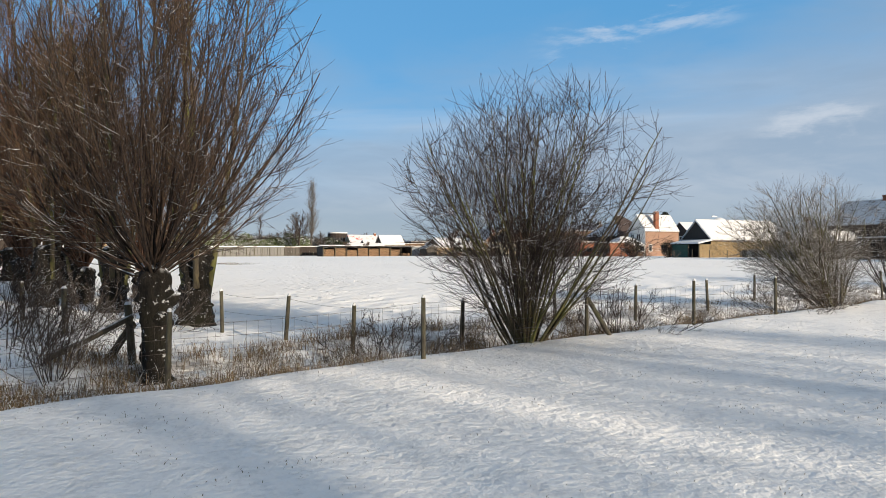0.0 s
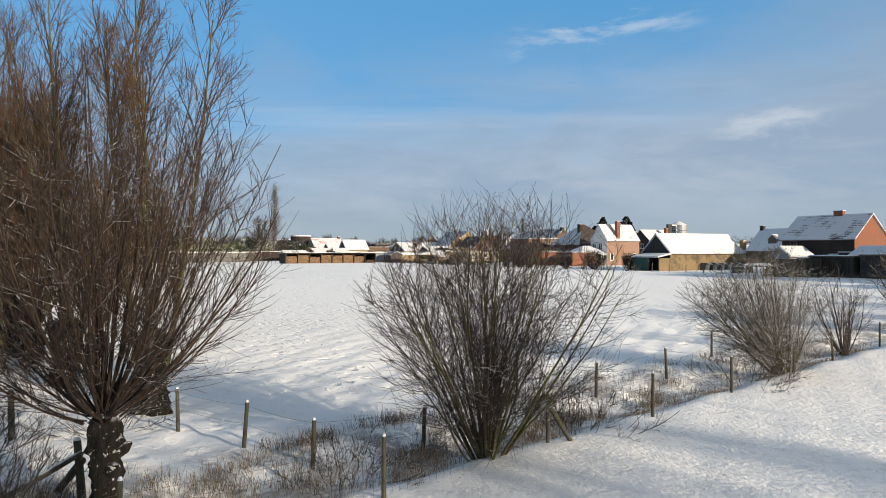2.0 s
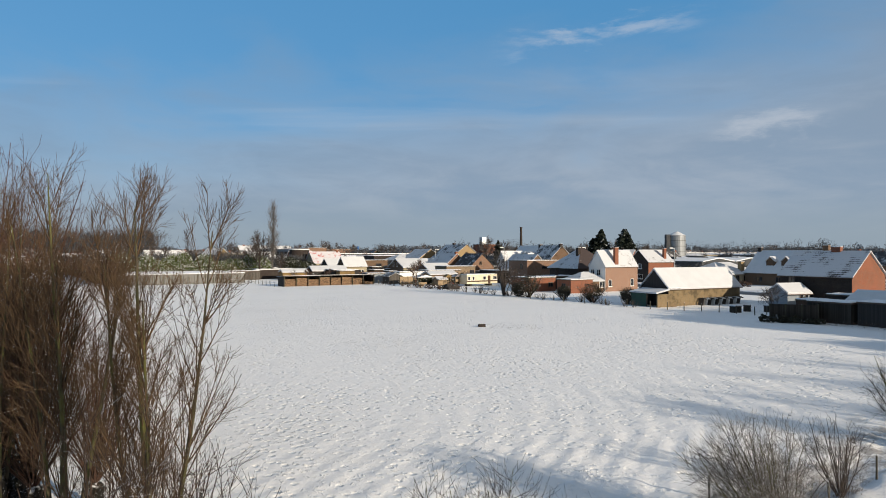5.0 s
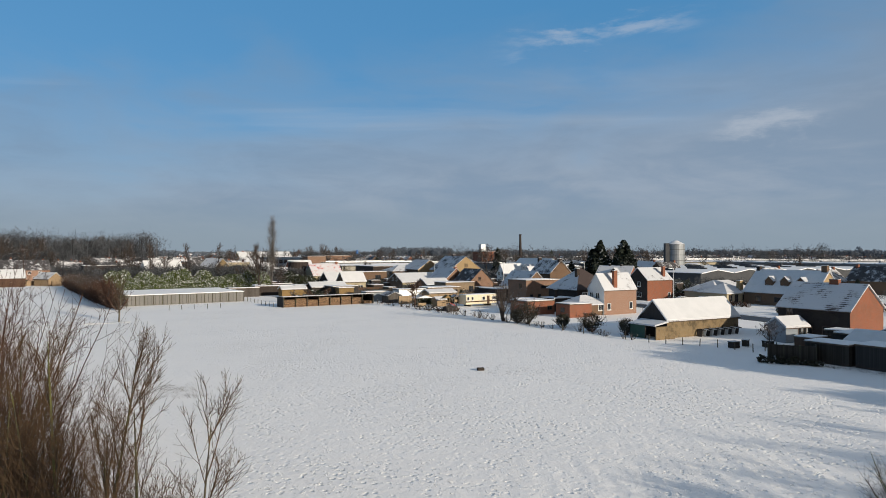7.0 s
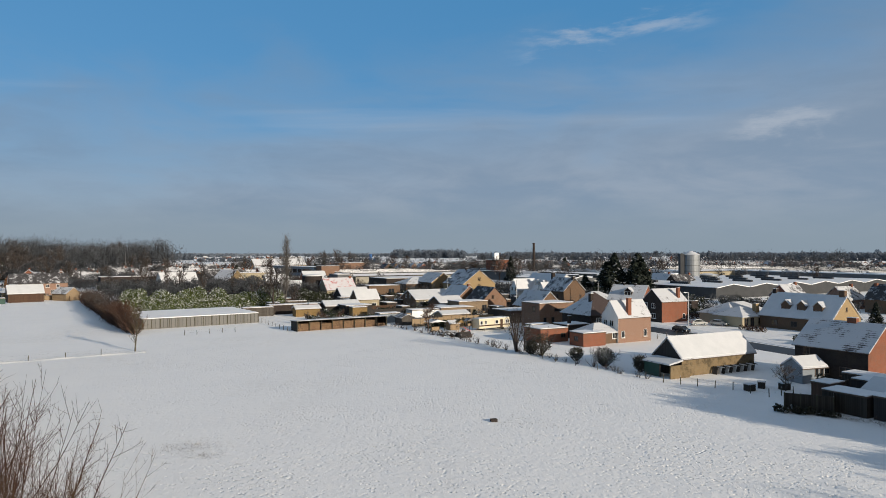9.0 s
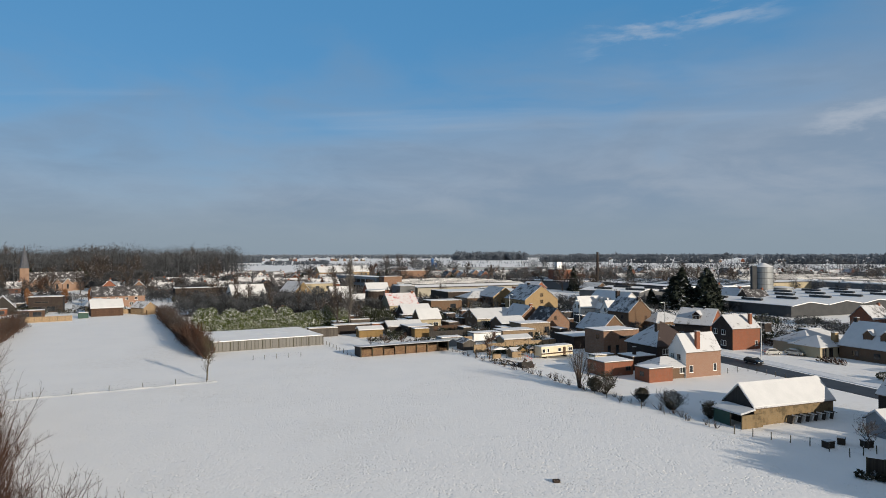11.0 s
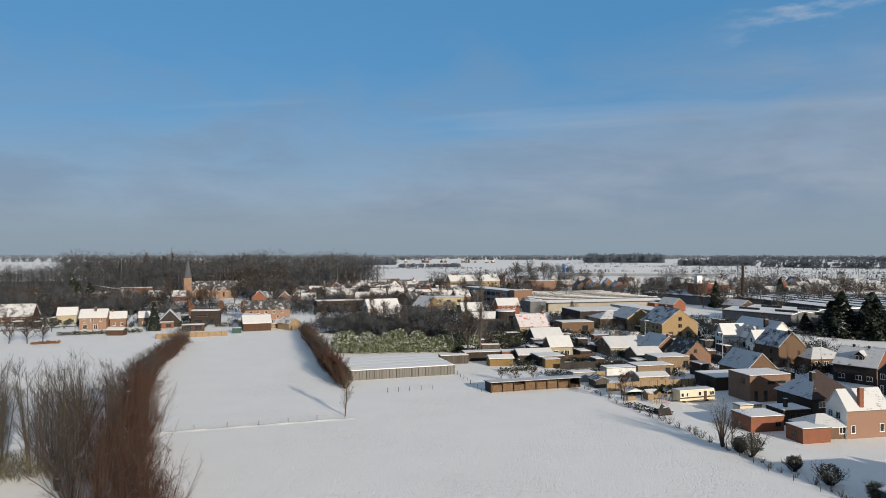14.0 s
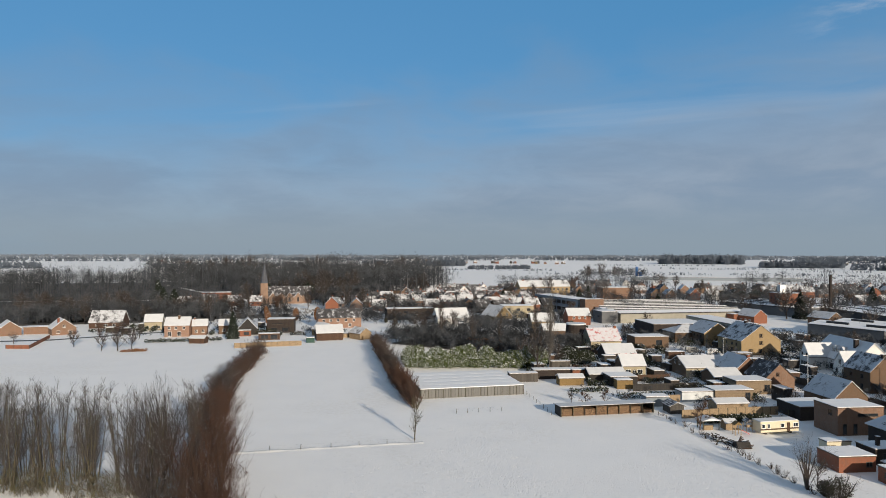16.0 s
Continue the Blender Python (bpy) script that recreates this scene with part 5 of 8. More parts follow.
flat_house("red_store", 22.0, 404.0, -50, 12, 8, 4.2, M_RED, "low red brick store with snowy flat roof", category="store")
house("yard_house", 68.0, 404.0, -50, 13, 10, 3.6, 6.6, M_BROWN, M_R9, "brown house with broad snowy roof between halls", win=row("f", (-3, 3), 1.0, 1.4, 1.3))
flat_house("dark_hall", -8.0, 327.0, A, 26, 22, 6.0, M_DARK, "dark flat-roofed workshop hall", category="workshop", win=row("f", (-9, -4), 1.0, 3.4, 3.2))
hip_house("hipped_hall", -1.0, 308.0, A, 16, 12, 4.4, 7.0, M_BROWN, M_R9, "brick house with hipped snowy roof", win=row("f", (-4, 0, 4), 0.9, 2.0, 1.5))
flat_house("brick_hall", -16.0, 283.0, A, 14, 9, 4.4, M_BROWN, "brown brick hall with flat snowy roof", category="hall", win=row("f", (3,), 1.0, 2.6, 2.2))
chim = thing("factory_chimney", pose(78.0, 447.0, 0), "tall slim brick factory chimney", "chimney")
part("shaft", Geo().cone(0, 0, -0.2, 24.0, 1.15, 0.72, 16), M_DARK, chim)
part("cap", Geo().cone(0, 0, 24.0, 24.8, 0.9, 0.9, 14), M_DARK, chim)
silo = thing("silo", pose(148.0, 356.0, 0), "round grey steel silo with snowy top", "silo")
part("drum", Geo().cone(0, 0, -0.2, 17.0, 4.6, 4.6, 24), M_SILO, silo)
part("roof", Geo().cone(0, 0, 17.0, 19.0, 4.8, 0.8, 24), M_CAP, silo)
for k in range(5):
    part("ring", Geo().cone(0, 0, 2 + 3 * k, 2.25 + 3 * k, 4.68, 4.68, 24), M_GREYR, silo)
part("stair_shaft", Geo().box(-6.6, -2.2, -0.2, -4.4, 0.6, 17.5), M_DCLAD, silo)
tank = thing("tank", pose(160.0, 362.0, 0), "low round grey steel tank", "tank")
part("drum", Geo().cone(0, 0, -0.2, 6.0, 5.5, 5.5, 24), M_SILO, tank)
part("roof", Geo().cone(0, 0, 6.0, 6.6, 5.6, 2.0, 24), M_CAP, tank)
bt = thing("blue_tower", pose(-72.0, 1004.0, 0), "slim blue industrial tower", "tower")
part("shaft", Geo().cone(0, 0, -0.2, 16.0, 1.9, 1.9, 12), M_BLUE, bt)
part("drum", Geo().cone(5.5, 0, -0.2, 9.0, 2.4, 2.4, 12), M_BLUE, bt)
br = flat_house("boiler_house", 56.0, 460.0, A, 14, 12, 13.0, M_RED, "red brick boiler house", category="boiler house", chim=((-3, 0, 18.0, 3.5, 3.5, M_STEEL),))

# ---- the village between ----
house("white_roofed_house", -118.0, 330.0, C, 17.0, 11.0, 4.0, 8.6, M_WHITE, M_R9, "white house with snow-covered roof among trees", snow=2, win=row("f", (-5, 0, 5), 1.0, 1.5, 1.4))
flat_house("brick_block", -150.0, 350.0, C - 4, 27, 9, 6.0, M_DARK, "dark brick block with flat snowy roof", win=row("f", (-9, -3, 3, 9), 3.5, 2.6, 1.6), category="house")
house("school", -121.0, 577.0, A + 7, 46.0, 14.0, 8.0, 13.0, M_YELLOW, M_R9, "long yellow brick school with snowy roof", snow=2, win=row("f", (-20, -16, -12, -8, -4, 0, 4, 8, 12, 16, 20), 4.6, 1.8, 2.2), category="school", chim=((-18, 0, 14, 1.5, 1.0, M_RED),))
flat_house("stair_block", -54.5, 402.5, -50.6, 6.0, 12.5, 10.2, M_ORANGE, "orange brick stair block with snowy flat roof", category="office")
flat_house("glass_block", -76.0, 428.0, -50.6, 56.0, 12.0, 9.5, M_LBLUE, "long pale blue glazed block with flat roof", win=row("f", (-25, -19, -13, -7, -1, 5, 11, 17, 23), 6.0, 4.8, 2.2) + row("f", (-25, -19, -13, -7, -1, 5, 11, 17, 23), 1.8, 4.8, 2.2), category="office")
flat_house("brick_depot", -56.0, 545.0, A, 24, 16, 10.0, M_ORANGE, "plain orange brick depot", category="depot")
flat_house("cream_block", -95.0, 380.0, A, 18, 11, 7.0, M_CREAM, "cream rendered block with flat snowy roof", win=row("f", (-6, 0, 6), 4.2, 2.0, 1.5))
house("brown_chalet", -97.0, 345.0, A - 64, 13, 11, 4.4, 9.6, M_TAN, M_R9, "tan brick chalet house with snowy roof", gable={"r": M_TAN}, win=row("r", (-2, 2), 4.6, 1.2, 1.4) + row("r", (-3, 0, 3), 1.0, 1.3, 1.4))
house("orange_roofed_house", -70.0, 330.0, A, 11, 9, 4.0, 7.6, M_YELLOW, M_R9, "yellow brick house with snowy roof", snow=2, win=row("f", (-3, 0, 3), 1.0, 1.2, 1.3))
house("low_house", -58.0, 302.0, A, 11, 8, 3.0, 5.6, M_BROWN, M_R9, "low brown house with snowy roof", snow=2)
house("gabled_house", -56.0, 356.0, A, 12, 9, 5.0, 8.4, M_RED, M_R9, "red brick house with snowy roof", snow=2, win=row("f", (-3, 0, 3), 3.2, 1.2, 1.3))

def scatter_houses():
    """The rest of the village: plain houses, each with its own walls and roof."""
    rng = random.Random(7)
    kinds = []
    walls = (M_RED, M_ORANGE, M_BROWN, M_PINK, M_DARK, M_WHITE, M_TAN, M_BROWN)
    roofs = (M_R7, M_R9, M_R5, M_R7, M_R5)
    named = {"red_brick": "red brick", "orange_brick": "orange brick", "brown_brick": "brown brick", "pink_brick": "pink brick", "cream_render": "cream", "white_render": "white", "yellow_brick": "yellow brick", "mossy_tan_brick": "tan brick", "dark_brick": "dark brick"}
    for i in range(10):
        wl, rf = walls[i % 8], roofs[i % 5]
        L, W, eave, ridge = 9 + (i * 7 % 5), 8 + (i * 3 % 3), 3.2 + (i % 3), 7.0 + (i % 3)
        h = thing("village_house", pose(0, 0, 0), named[wl.name] + " village house with snowy roof", "house", "village houses")
        part("wall", Geo().prism([(-W / 2, -0.3), (W / 2, -0.3), (W / 2, eave), (0, ridge), (-W / 2, eave)], -L / 2, L / 2), wl, h)
        for s in (-1, 1):
            part("roof", Geo().prism(slab(s * (W / 2 + 0.3), eave - 0.25, 0, ridge + 0.03, 0.2), -L / 2 - 0.3, L / 2 + 0.3), rf, h)
        part("chimney", Geo().box(L / 2 - 1.4, -0.4, ridge - 1, L / 2 - 0.6, 0.4, ridge + 0.9), M_RED, h)
        for face, u, z_ in (("f", -2.4, 1.0), ("f", 2.2, 1.0), ("r", 0.0, 3.4)):
            m = pose(u, -W / 2, z_) if face == "f" else pose(L / 2, u, z_, 0, 0, 90)
            part("window", Geo().box(-0.75, -0.05, 0, 0.75, 0.02, 1.4), M_GLASS, h, at=m)
        kinds.append(h)
    spots = []

    def put(x, y, ang):
        k = kinds[rng.randrange(10)]
        m = pose(x, y, 0, 0, 0, ang)
        if (k.name, "used") in spots:
            copy_thing(k, m)
        else:
            spots.append((k.name, "used"))
            k.matrix_basis = m
    # streets: start, way, number, spacing, turn of the houses
    streets = ((-215, 380, 30, 9, 15, 30), (-228, 402, 30, 9, 15, 30), (-236, 470, 24, 8, 17, 24), (-205, 500, 28, 7, 17, 28), (-120, 400, 40, 4, 15, 40), (-180, 440, 30, 6, 15, -60),
               (-40, 640, 18, 16, 17, 18), (60, 620, 14, 14, 17, 14), (80, 680, 12, 15, 18, 12), (250, 560, 10, 12, 18, 10), (240, 620, 8, 14, 17, -76), (330, 480, -30, 9, 17, -30), (320, 540, -10, 12, 17, 80),
               (260, 690, 4, 16, 17, 4), (110, 330, B, 3, 15, B), (150, 200, B, 4, 17, B), (130, 225, B, 3, 17, A), (-330, 370, 36, 4, 16, 36), (-30, 560, 20, 5, 16, 110), (120, 560, 20, 7, 17, 20), (-150, 690, 20, 8, 18, 20), (330, 640, -20, 12, 18, -20), (420, 560, -30, 12, 18, 60), (-214, 418, 34, 9, 9, 34), (-196, 446, 30, 9, 9, 30), (-232, 520, 20, 9, 9.5, 20), (-222, 560, 22, 8, 10, 22), (-160, 500, 28, 5, 9, 28), (-150, 610, 12, 8, 11, 12))
    for x, y, way_, n, gap, ang in streets:
        for i in range(n):
            jx, jy = rng.uniform(-3, 3), rng.uniform(-4, 4)
            put(x + math.cos(radians(way_)) * gap * i + jx, y + math.sin(radians(way_)) * gap * i + jy, ang + rng.choice((0, 0, 90)) + rng.uniform(-4, 4))
    # far hamlets
    for cx, cy, n, sp in ((-500, 1990, 12, 160), (200, 2300, 18, 300), (700, 1700, 16, 200), (900, 1000, 16, 150), (-1500, 1700, 10, 180), (-900, 2300, 10, 200)):
        for _ in range(n):
            put(cx + rng.uniform(-sp, sp), cy + rng.uniform(-40, 40), rng.uniform(0, 180))


scatter_houses()


# ---- trees ----
def willow_meshes(seed, n, tall, sides, each, r0, thin=1.0, base=1.75, spread=72, rise=0.65, dome=None, sway=0.05, rough=False):
    """Shoots of a pollard willow from its swollen head, and the twigs on them."""
    rng = np.random.default_rng(seed)
    ways = around(rng, n, 2, spread)
    up = ways[:, 2:3]
    s = np.array([0, 0, base - 0.16]) + ways * np.array([0.22, 0.22, 0.16]) + rng.normal(0, 0.04, (n, 3))
    ln = tall * (0.5 + 0.5 * up[:, 0]) * rng.uniform(0.5, 1.0, n)
    main = shoots(rng, s, ways, ln, 12, rise, sway)
    if dome:
        main = within(main, *dome)
    tw = twigs(rng, main, each, 0.14, 0.97, (16, 56), (0.35 * tall / 6, 1.5 * tall / 6), 4 if rough else 6, 0.30, 0.8 * sway)
    if dome:
        tw = within(tw, *dome)
    fine = twigs(rng, tw, 3, 0.12, 0.97, (20, 60), (0.35, 1.1) if rough else (0.18, 0.7), 3, 0.25, 0.05)
    radii = taper(main, r0 * thin, 0.005 * thin, rng, 0.6)
    b = tubes(tw, taper(tw, 0.0072 * thin, 0.003 * thin), 3)
    c = tubes(fine, taper(fine, 0.004 * thin, 0.0022 * thin), 3)
    return main, radii, join(b, c)


def trunk_mesh(seed, h, r, knob=1.2, lean=(0.0, 0.0), sides=18):
    rng = np.random.default_rng(seed)
    rows = 26
    t = np.linspace(0, 1, rows)
    prof = r * (1.12 - 0.22 * t + 0.28 * np.exp(-(t / 0.1) ** 2) + (knob - 0.95) * np.exp(-((t - 0.9) / 0.2) ** 2))
    prof *= np.sqrt(np.clip(1 - (np.maximum(t - 0.82, 0) / 0.185) ** 2, 0.02, 1))
    a = np.linspace(0, 2 * math.pi, sides, endpoint=False)
    bumps = 1 + 0.14 * np.sin(a[None] * 3 + 2.2 * t[:, None] + rng.uniform(0, 6)) + 0.13 * np.sin(a[None] * 5 + 9 * t[:, None]) + rng.normal(0, 0.13, (rows, sides))
    x = prof[:, None] * bumps * np.cos(a) + lean[0] * t[:, None] * h
    y = prof[:, None] * bumps * np.sin(a) + lean[1] * t[:, None] * h
    z = np.repeat((t * (h + 0.25) - 0.25)[:, None], sides, 1) + rng.normal(0, 0.01, (rows, sides))
    v = np.stack([x, y, z], -1).reshape(-1, 3)
    i = np.arange(rows * sides).reshape(rows, sides)
    f = np.stack([i[:-1], np.roll(i[:-1], -1, 1), np.roll(i[1:], -1, 1), i[1:]], -1).reshape(-1, 4)
    cap = np.stack([i[-1], np.roll(i[-1], -1), np.full(sides, len(v)), np.full(sides, len(v))], -1)
    return raw_mesh("trunk", np.concatenate([v, [v[i[-1]].mean(0) + [0, 0, 0.02]]]), np.concatenate([f, cap]))


def willow(x, y, seed, n, tall, label, trunk_h=1.7, r=0.36, lean=(0, 0), shoot=M_SHOOT, stem=None, sides=5, each=8, r0=0.026, thin=1.0, spread=72, split=False, rise=0.65, dome=None, sway=0.05, rough=False):
    t = thing("pollard_willow", pose(x, y, float(ground_z(x, y)) - 0.02, 0, 0, seed * 47), label, "willow", "pollard willows")
    part("trunk", trunk_mesh(seed, trunk_h, r, lean=lean), M_WILLOW, t)
    main, radii, fine = willow_meshes(seed, n, tall, sides, each, r0, thin, trunk_h, spread, rise, dome, sway, rough)
    main = main + np.array([lean[0], lean[1], 0]) * trunk_h
    fine = (fine[0] + np.array([lean[0], lean[1], 0]) * trunk_h, fine[1])
    if split:
        for k in range(n):
            part("shoot", raw_mesh("shoot", *tubes(main[k:k + 1], radii[k:k + 1], sides)), stem or shoot, t)
    else:
        part("branchwork", raw_mesh("branchwork", *tubes(main, radii, sides)), stem or shoot, t, kind="stuff")
    part("crown", raw_mesh("crown", *fine), shoot, t, kind="stuff")
    return t


w1 = willow(-4.1, 9.5, 3, 84, 6.4, "pollard willow with snow-flecked trunk and brown shoots", 1.62, 0.175, lean=(0.05, 0.0), each=13, split=True, r0=0.0185, spread=74, rise=0.95, sway=0.045,
            dome=(np.array([0.1, 0.0, 3.9]), np.array([2.85, 2.85, 3.05])))
for zz, aa, ll in ((0.95, 20, 0.34), (0.75, -35, 0.26), (1.1, 150, 0.24)):
    a_ = radians(aa - 141)
    w = np.array([math.cos(a_), math.sin(a_), 0.55])
    stub_path = np.array([[0.05 * zz, 0, zz]]) + np.linspace(0.05, 1, 5)[:, None] * w * ll
    part("stub", raw_mesh("stub", *tubes(stub_path[None], np.array([[0.12, 0.11, 0.10, 0.09, 0.02]]), 9)), M_WILLOW, w1)
w4 = willow(-14.6, 25.0, 11, 84, 11.2, "tall pollard willow with reddish shoots", 1.9, 0.4, shoot=M_REDTWIG, thin=1.2, each=17, r0=0.030, spread=40, sides=4, rise=0.4, sway=0.055)
w5 = willow(-19.0, 30.6, 15, 46, 12.4, "tall pollard willow with red-brown twigs", 1.9, 0.4, shoot=M_REDTWIG, thin=1.9, each=13, r0=0.022, spread=38, sides=3, rise=0.5, rough=True)
w6 = willow(-24.0, 37.0, 17, 42, 11.5, "bushy pollard willow with dark grey-brown twigs", 1.9, 0.4, shoot=M_HEDGEROW, thin=1.9, each=13, r0=0.022, spread=44, sides=3, rise=0.4, rough=True)
w7 = willow(-72.0, 83.0, 19, 44, 13.4, "tall grey willow with dark fine twigs", 1.6, 0.35, shoot=M_GREYTW, thin=2.2, each=10, r0=0.026, spread=40, sides=3, rise=0.3, rough=True)
for x, y, k, turn in ((-12.2, 22.6, 0.72, 80), (-17.4, 27.6, 0.85, 200), (-10.6, 23.4, 0.62, 310)):
    q = copy_thing(w4, pose(x, y, float(ground_z(x, y)) - 0.1, 0, 0, turn))
    q.scale = (k, k, k)
spread_rng = random.Random(12)
for i in range(50):
    along = 21 + i * 2.45
    side = spread_rng.uniform(-0.5, 2.5) if i % 2 else spread_rng.uniform(3.0, min(15.0, 3.5 + max(0.0, along - 40) * 0.32))
    side = min(side, 11.0) + (1.5 if along < 45 else 3.0 if along < 58 else 4.4)
    x, y = -11.0 - 0.62 * along - 0.785 * side, 20.0 + 0.785 * along - 0.62 * side
    if side > 5.2 and along > 112:
        continue
    k = w7 if side > 11.5 else (w5 if spread_rng.random() < (0.62 if side < 6 else 0.15) else w6)
    s = spread_rng.uniform(0.75, 1.05) * (1.0 if along < 80 else (1.12 if along < 112 else 0.6))
    if i in (8, 23):
        s *= 1.1
    q = copy_thing(k, pose(x, y, float(ground_z(x, y)) - 0.1, 0, 0, i * 71))
    q.scale = (s, s, s * spread_rng.uniform(0.85, 1.1))


def shrub(name, x, y, seed, n, tall, label, mat, tilt=(4, 50), r0=0.028, each=8, foot=0.35, thin=1.0, twig_mat=None, category="shrub", group="", rise=0.5, sides=5, split=True, dome=None, fine_each=5, sway=0.06, low=0.2, lean=(0.0, 0.0), fan=(18, 60)):
    """Many stems from one foot, forking into fine twigs."""
    rng = np.random.default_rng(seed)
    t = thing(name, pose(x, y, float(ground_z(x, y)) - 0.03), label, category, group)
    ways = around(rng, n, *tilt) + np.array([*lean, 0.0])
    s = np.concatenate([ways[:, :2] * foot * rng.uniform(0.3, 1.2, (n, 1)), np.zeros((n, 1))], 1)
    main = shoots(rng, s, ways, tall * rng.uniform(0.66, 1.0, n), 11, rise, sway)
    if dome:
        main = within(main, *dome)
    radii = taper(main, r0 * thin, 0.006 * thin, rng, 0.5)
    tw = twigs(rng, main, each, low, 0.97, fan, (0.16 * tall, 0.42 * tall), 7, 0.30, sway)
    if dome:
        tw = within(tw, *dome)
    fine = twigs(rng, tw, fine_each, 0.15, 0.97, (20, 58), (0.06 * tall, 0.2 * tall), 4, 0.3, 0.05)
    if dome:
        fine = within(fine, dome[0], dome[1] * 1.03, 3)
    if split:
        for k in range(n):
            part("stem", raw_mesh("stem", *tubes(main[k:k + 1], radii[k:k + 1], sides)), mat, t)
    else:
        part("branchwork", raw_mesh("branchwork", *tubes(main, radii, sides)), mat, t, kind="stuff")
    part("crown", raw_mesh("crown", *join(tubes(tw, taper(tw, 0.008 * thin, 0.0032 * thin), 3), tubes(fine, taper(fine, 0.0042 * thin, 0.0026 * thin), 3))), twig_mat or mat, t, kind="stuff")
    return t


shrub("alder_bush", 1.5, 12.1, 21, 56, 5.4, "large bare bush with mossy green stems", M_OLIVE, (2, 40), 0.026, 16, 0.45, 0.85, M_DARKTW, rise=0.05, fine_each=5, low=0.12, fan=(26, 78),
      dome=(np.array([0.15, 0.0, 2.7]), np.array([2.5, 2.45, 2.35])))
shrub("grey_bush", 11.8, 20.0, 22, 64, 4.4, "bare spreading bush with snow on twigs", M_OLIVE, (4, 46), 0.024, 15, 0.45, 0.8, M_FROST, rise=0.15, fine_each=6, low=0.06, fan=(26, 80), lean=(-0.38, 0.08), sway=0.075,
      dome=(np.array([-0.8, 0.2, 2.1]), np.array([2.45, 2.5, 2.0])))
shrub("slim_bush", 16.0, 23.6, 23, 22, 3.0, "slim bare bush beside the fence", M_GREYTW, (5, 40), 0.025, 6, 0.3)
b2 = shrub("grey_bush", 24.0, 29.0, 24, 50, 4.6, "bare spreading bush with snow on twigs", M_OLIVE, (5, 60), 0.03, 8, 0.5, 1.2, M_GREYTW)
shrub("bramble", -5.4, 9.2, 25, 24, 1.5, "thorny leafless undergrowth beside a post", M_GREYTW, (5, 60), 0.008, 5, 0.5, 0.7)
shrub("bramble", -6.4, 14.6, 29, 30, 1.3, "tangled leafless brambles below willows", M_GREYTW, (20, 80), 0.008, 5, 1.0, 0.8)
shrub("bramble", -9.4, 18.0, 30, 36, 1.6, "tangled leafless brambles below willows", M_GREYTW, (20, 80), 0.008, 5, 1.4, 0.9)
shrub("bramble", -6.9, 10.6, 31, 30, 1.1, "tangled leafless brambles below willows", M_GREYTW, (10, 80), 0.008, 5, 1.0, 0.7)
shrub("bramble", -8.2, 12.6, 32, 30, 1.3, "dark tangled brambles below willows", M_SHOOT, (10, 75), 0.01, 6, 1.3, 0.9)
shrub("bramble", -10.6, 15.4, 33, 40, 2.0, "dark tangled brambles below willows", M_SHOOT, (10, 75), 0.01, 6, 1.4, 1.0)
shrub("bramble", 3.6, 14.0, 26, 36, 1.3, "tangled leafless brambles in the ditch", M_SHOOT, (20, 85), 0.008, 5, 0.9, 0.7)
shrub("bramble", -1.0, 11.4, 27, 30, 0.8, "tangled leafless brambles in the ditch", M_SHOOT, (20, 85), 0.006, 5, 1.0, 0.7)
shrub("bramble", 9.6, 18.4, 28, 36, 1.2, "tangled leafless brambles in the ditch", M_GREYTW, (20, 85), 0.008, 5, 0.9, 0.7)

# slim grey trees beyond the willow row
rng = np.random.default_rng(40)


def slim_tree(name, x, y, seed, tall, label, mat, each=26, wide=(18, 40), r=0.12, reach=0.25, group="", thin=1.0, category="tree"):
    rng = np.random.default_rng(seed)
    t = thing(name, pose(x, y, float(ground_z(x, y))), label, category, group)
    main = shoots(rng, np.array([[0, 0, -0.2]]), np.array([[0.02, 0.01, 1.0]]), np.array([tall]), 14, 0.1, 0.025)
    lim = twigs(rng, main, each, 0.15, 0.97, wide, (reach * tall * 0.6, reach * tall), 8, 0.9, 0.06)
    tw = twigs(rng, lim, 7, 0.2, 0.95, (18, 45), (0.07 * tall, 0.14 * tall), 5, 0.5, 0.07)
    part("trunk", raw_mesh("trunk", *tubes(main, taper(main, r, 0.02), 8)), mat, t)
    part("crown", raw_mesh("crown", *join(tubes(lim, taper(lim, 0.045 * thin, 0.015 * thin, rng), 3), tubes(tw, taper(tw, 0.02 * thin, 0.012 * thin), 3))), mat, t, kind="stuff")
    return t


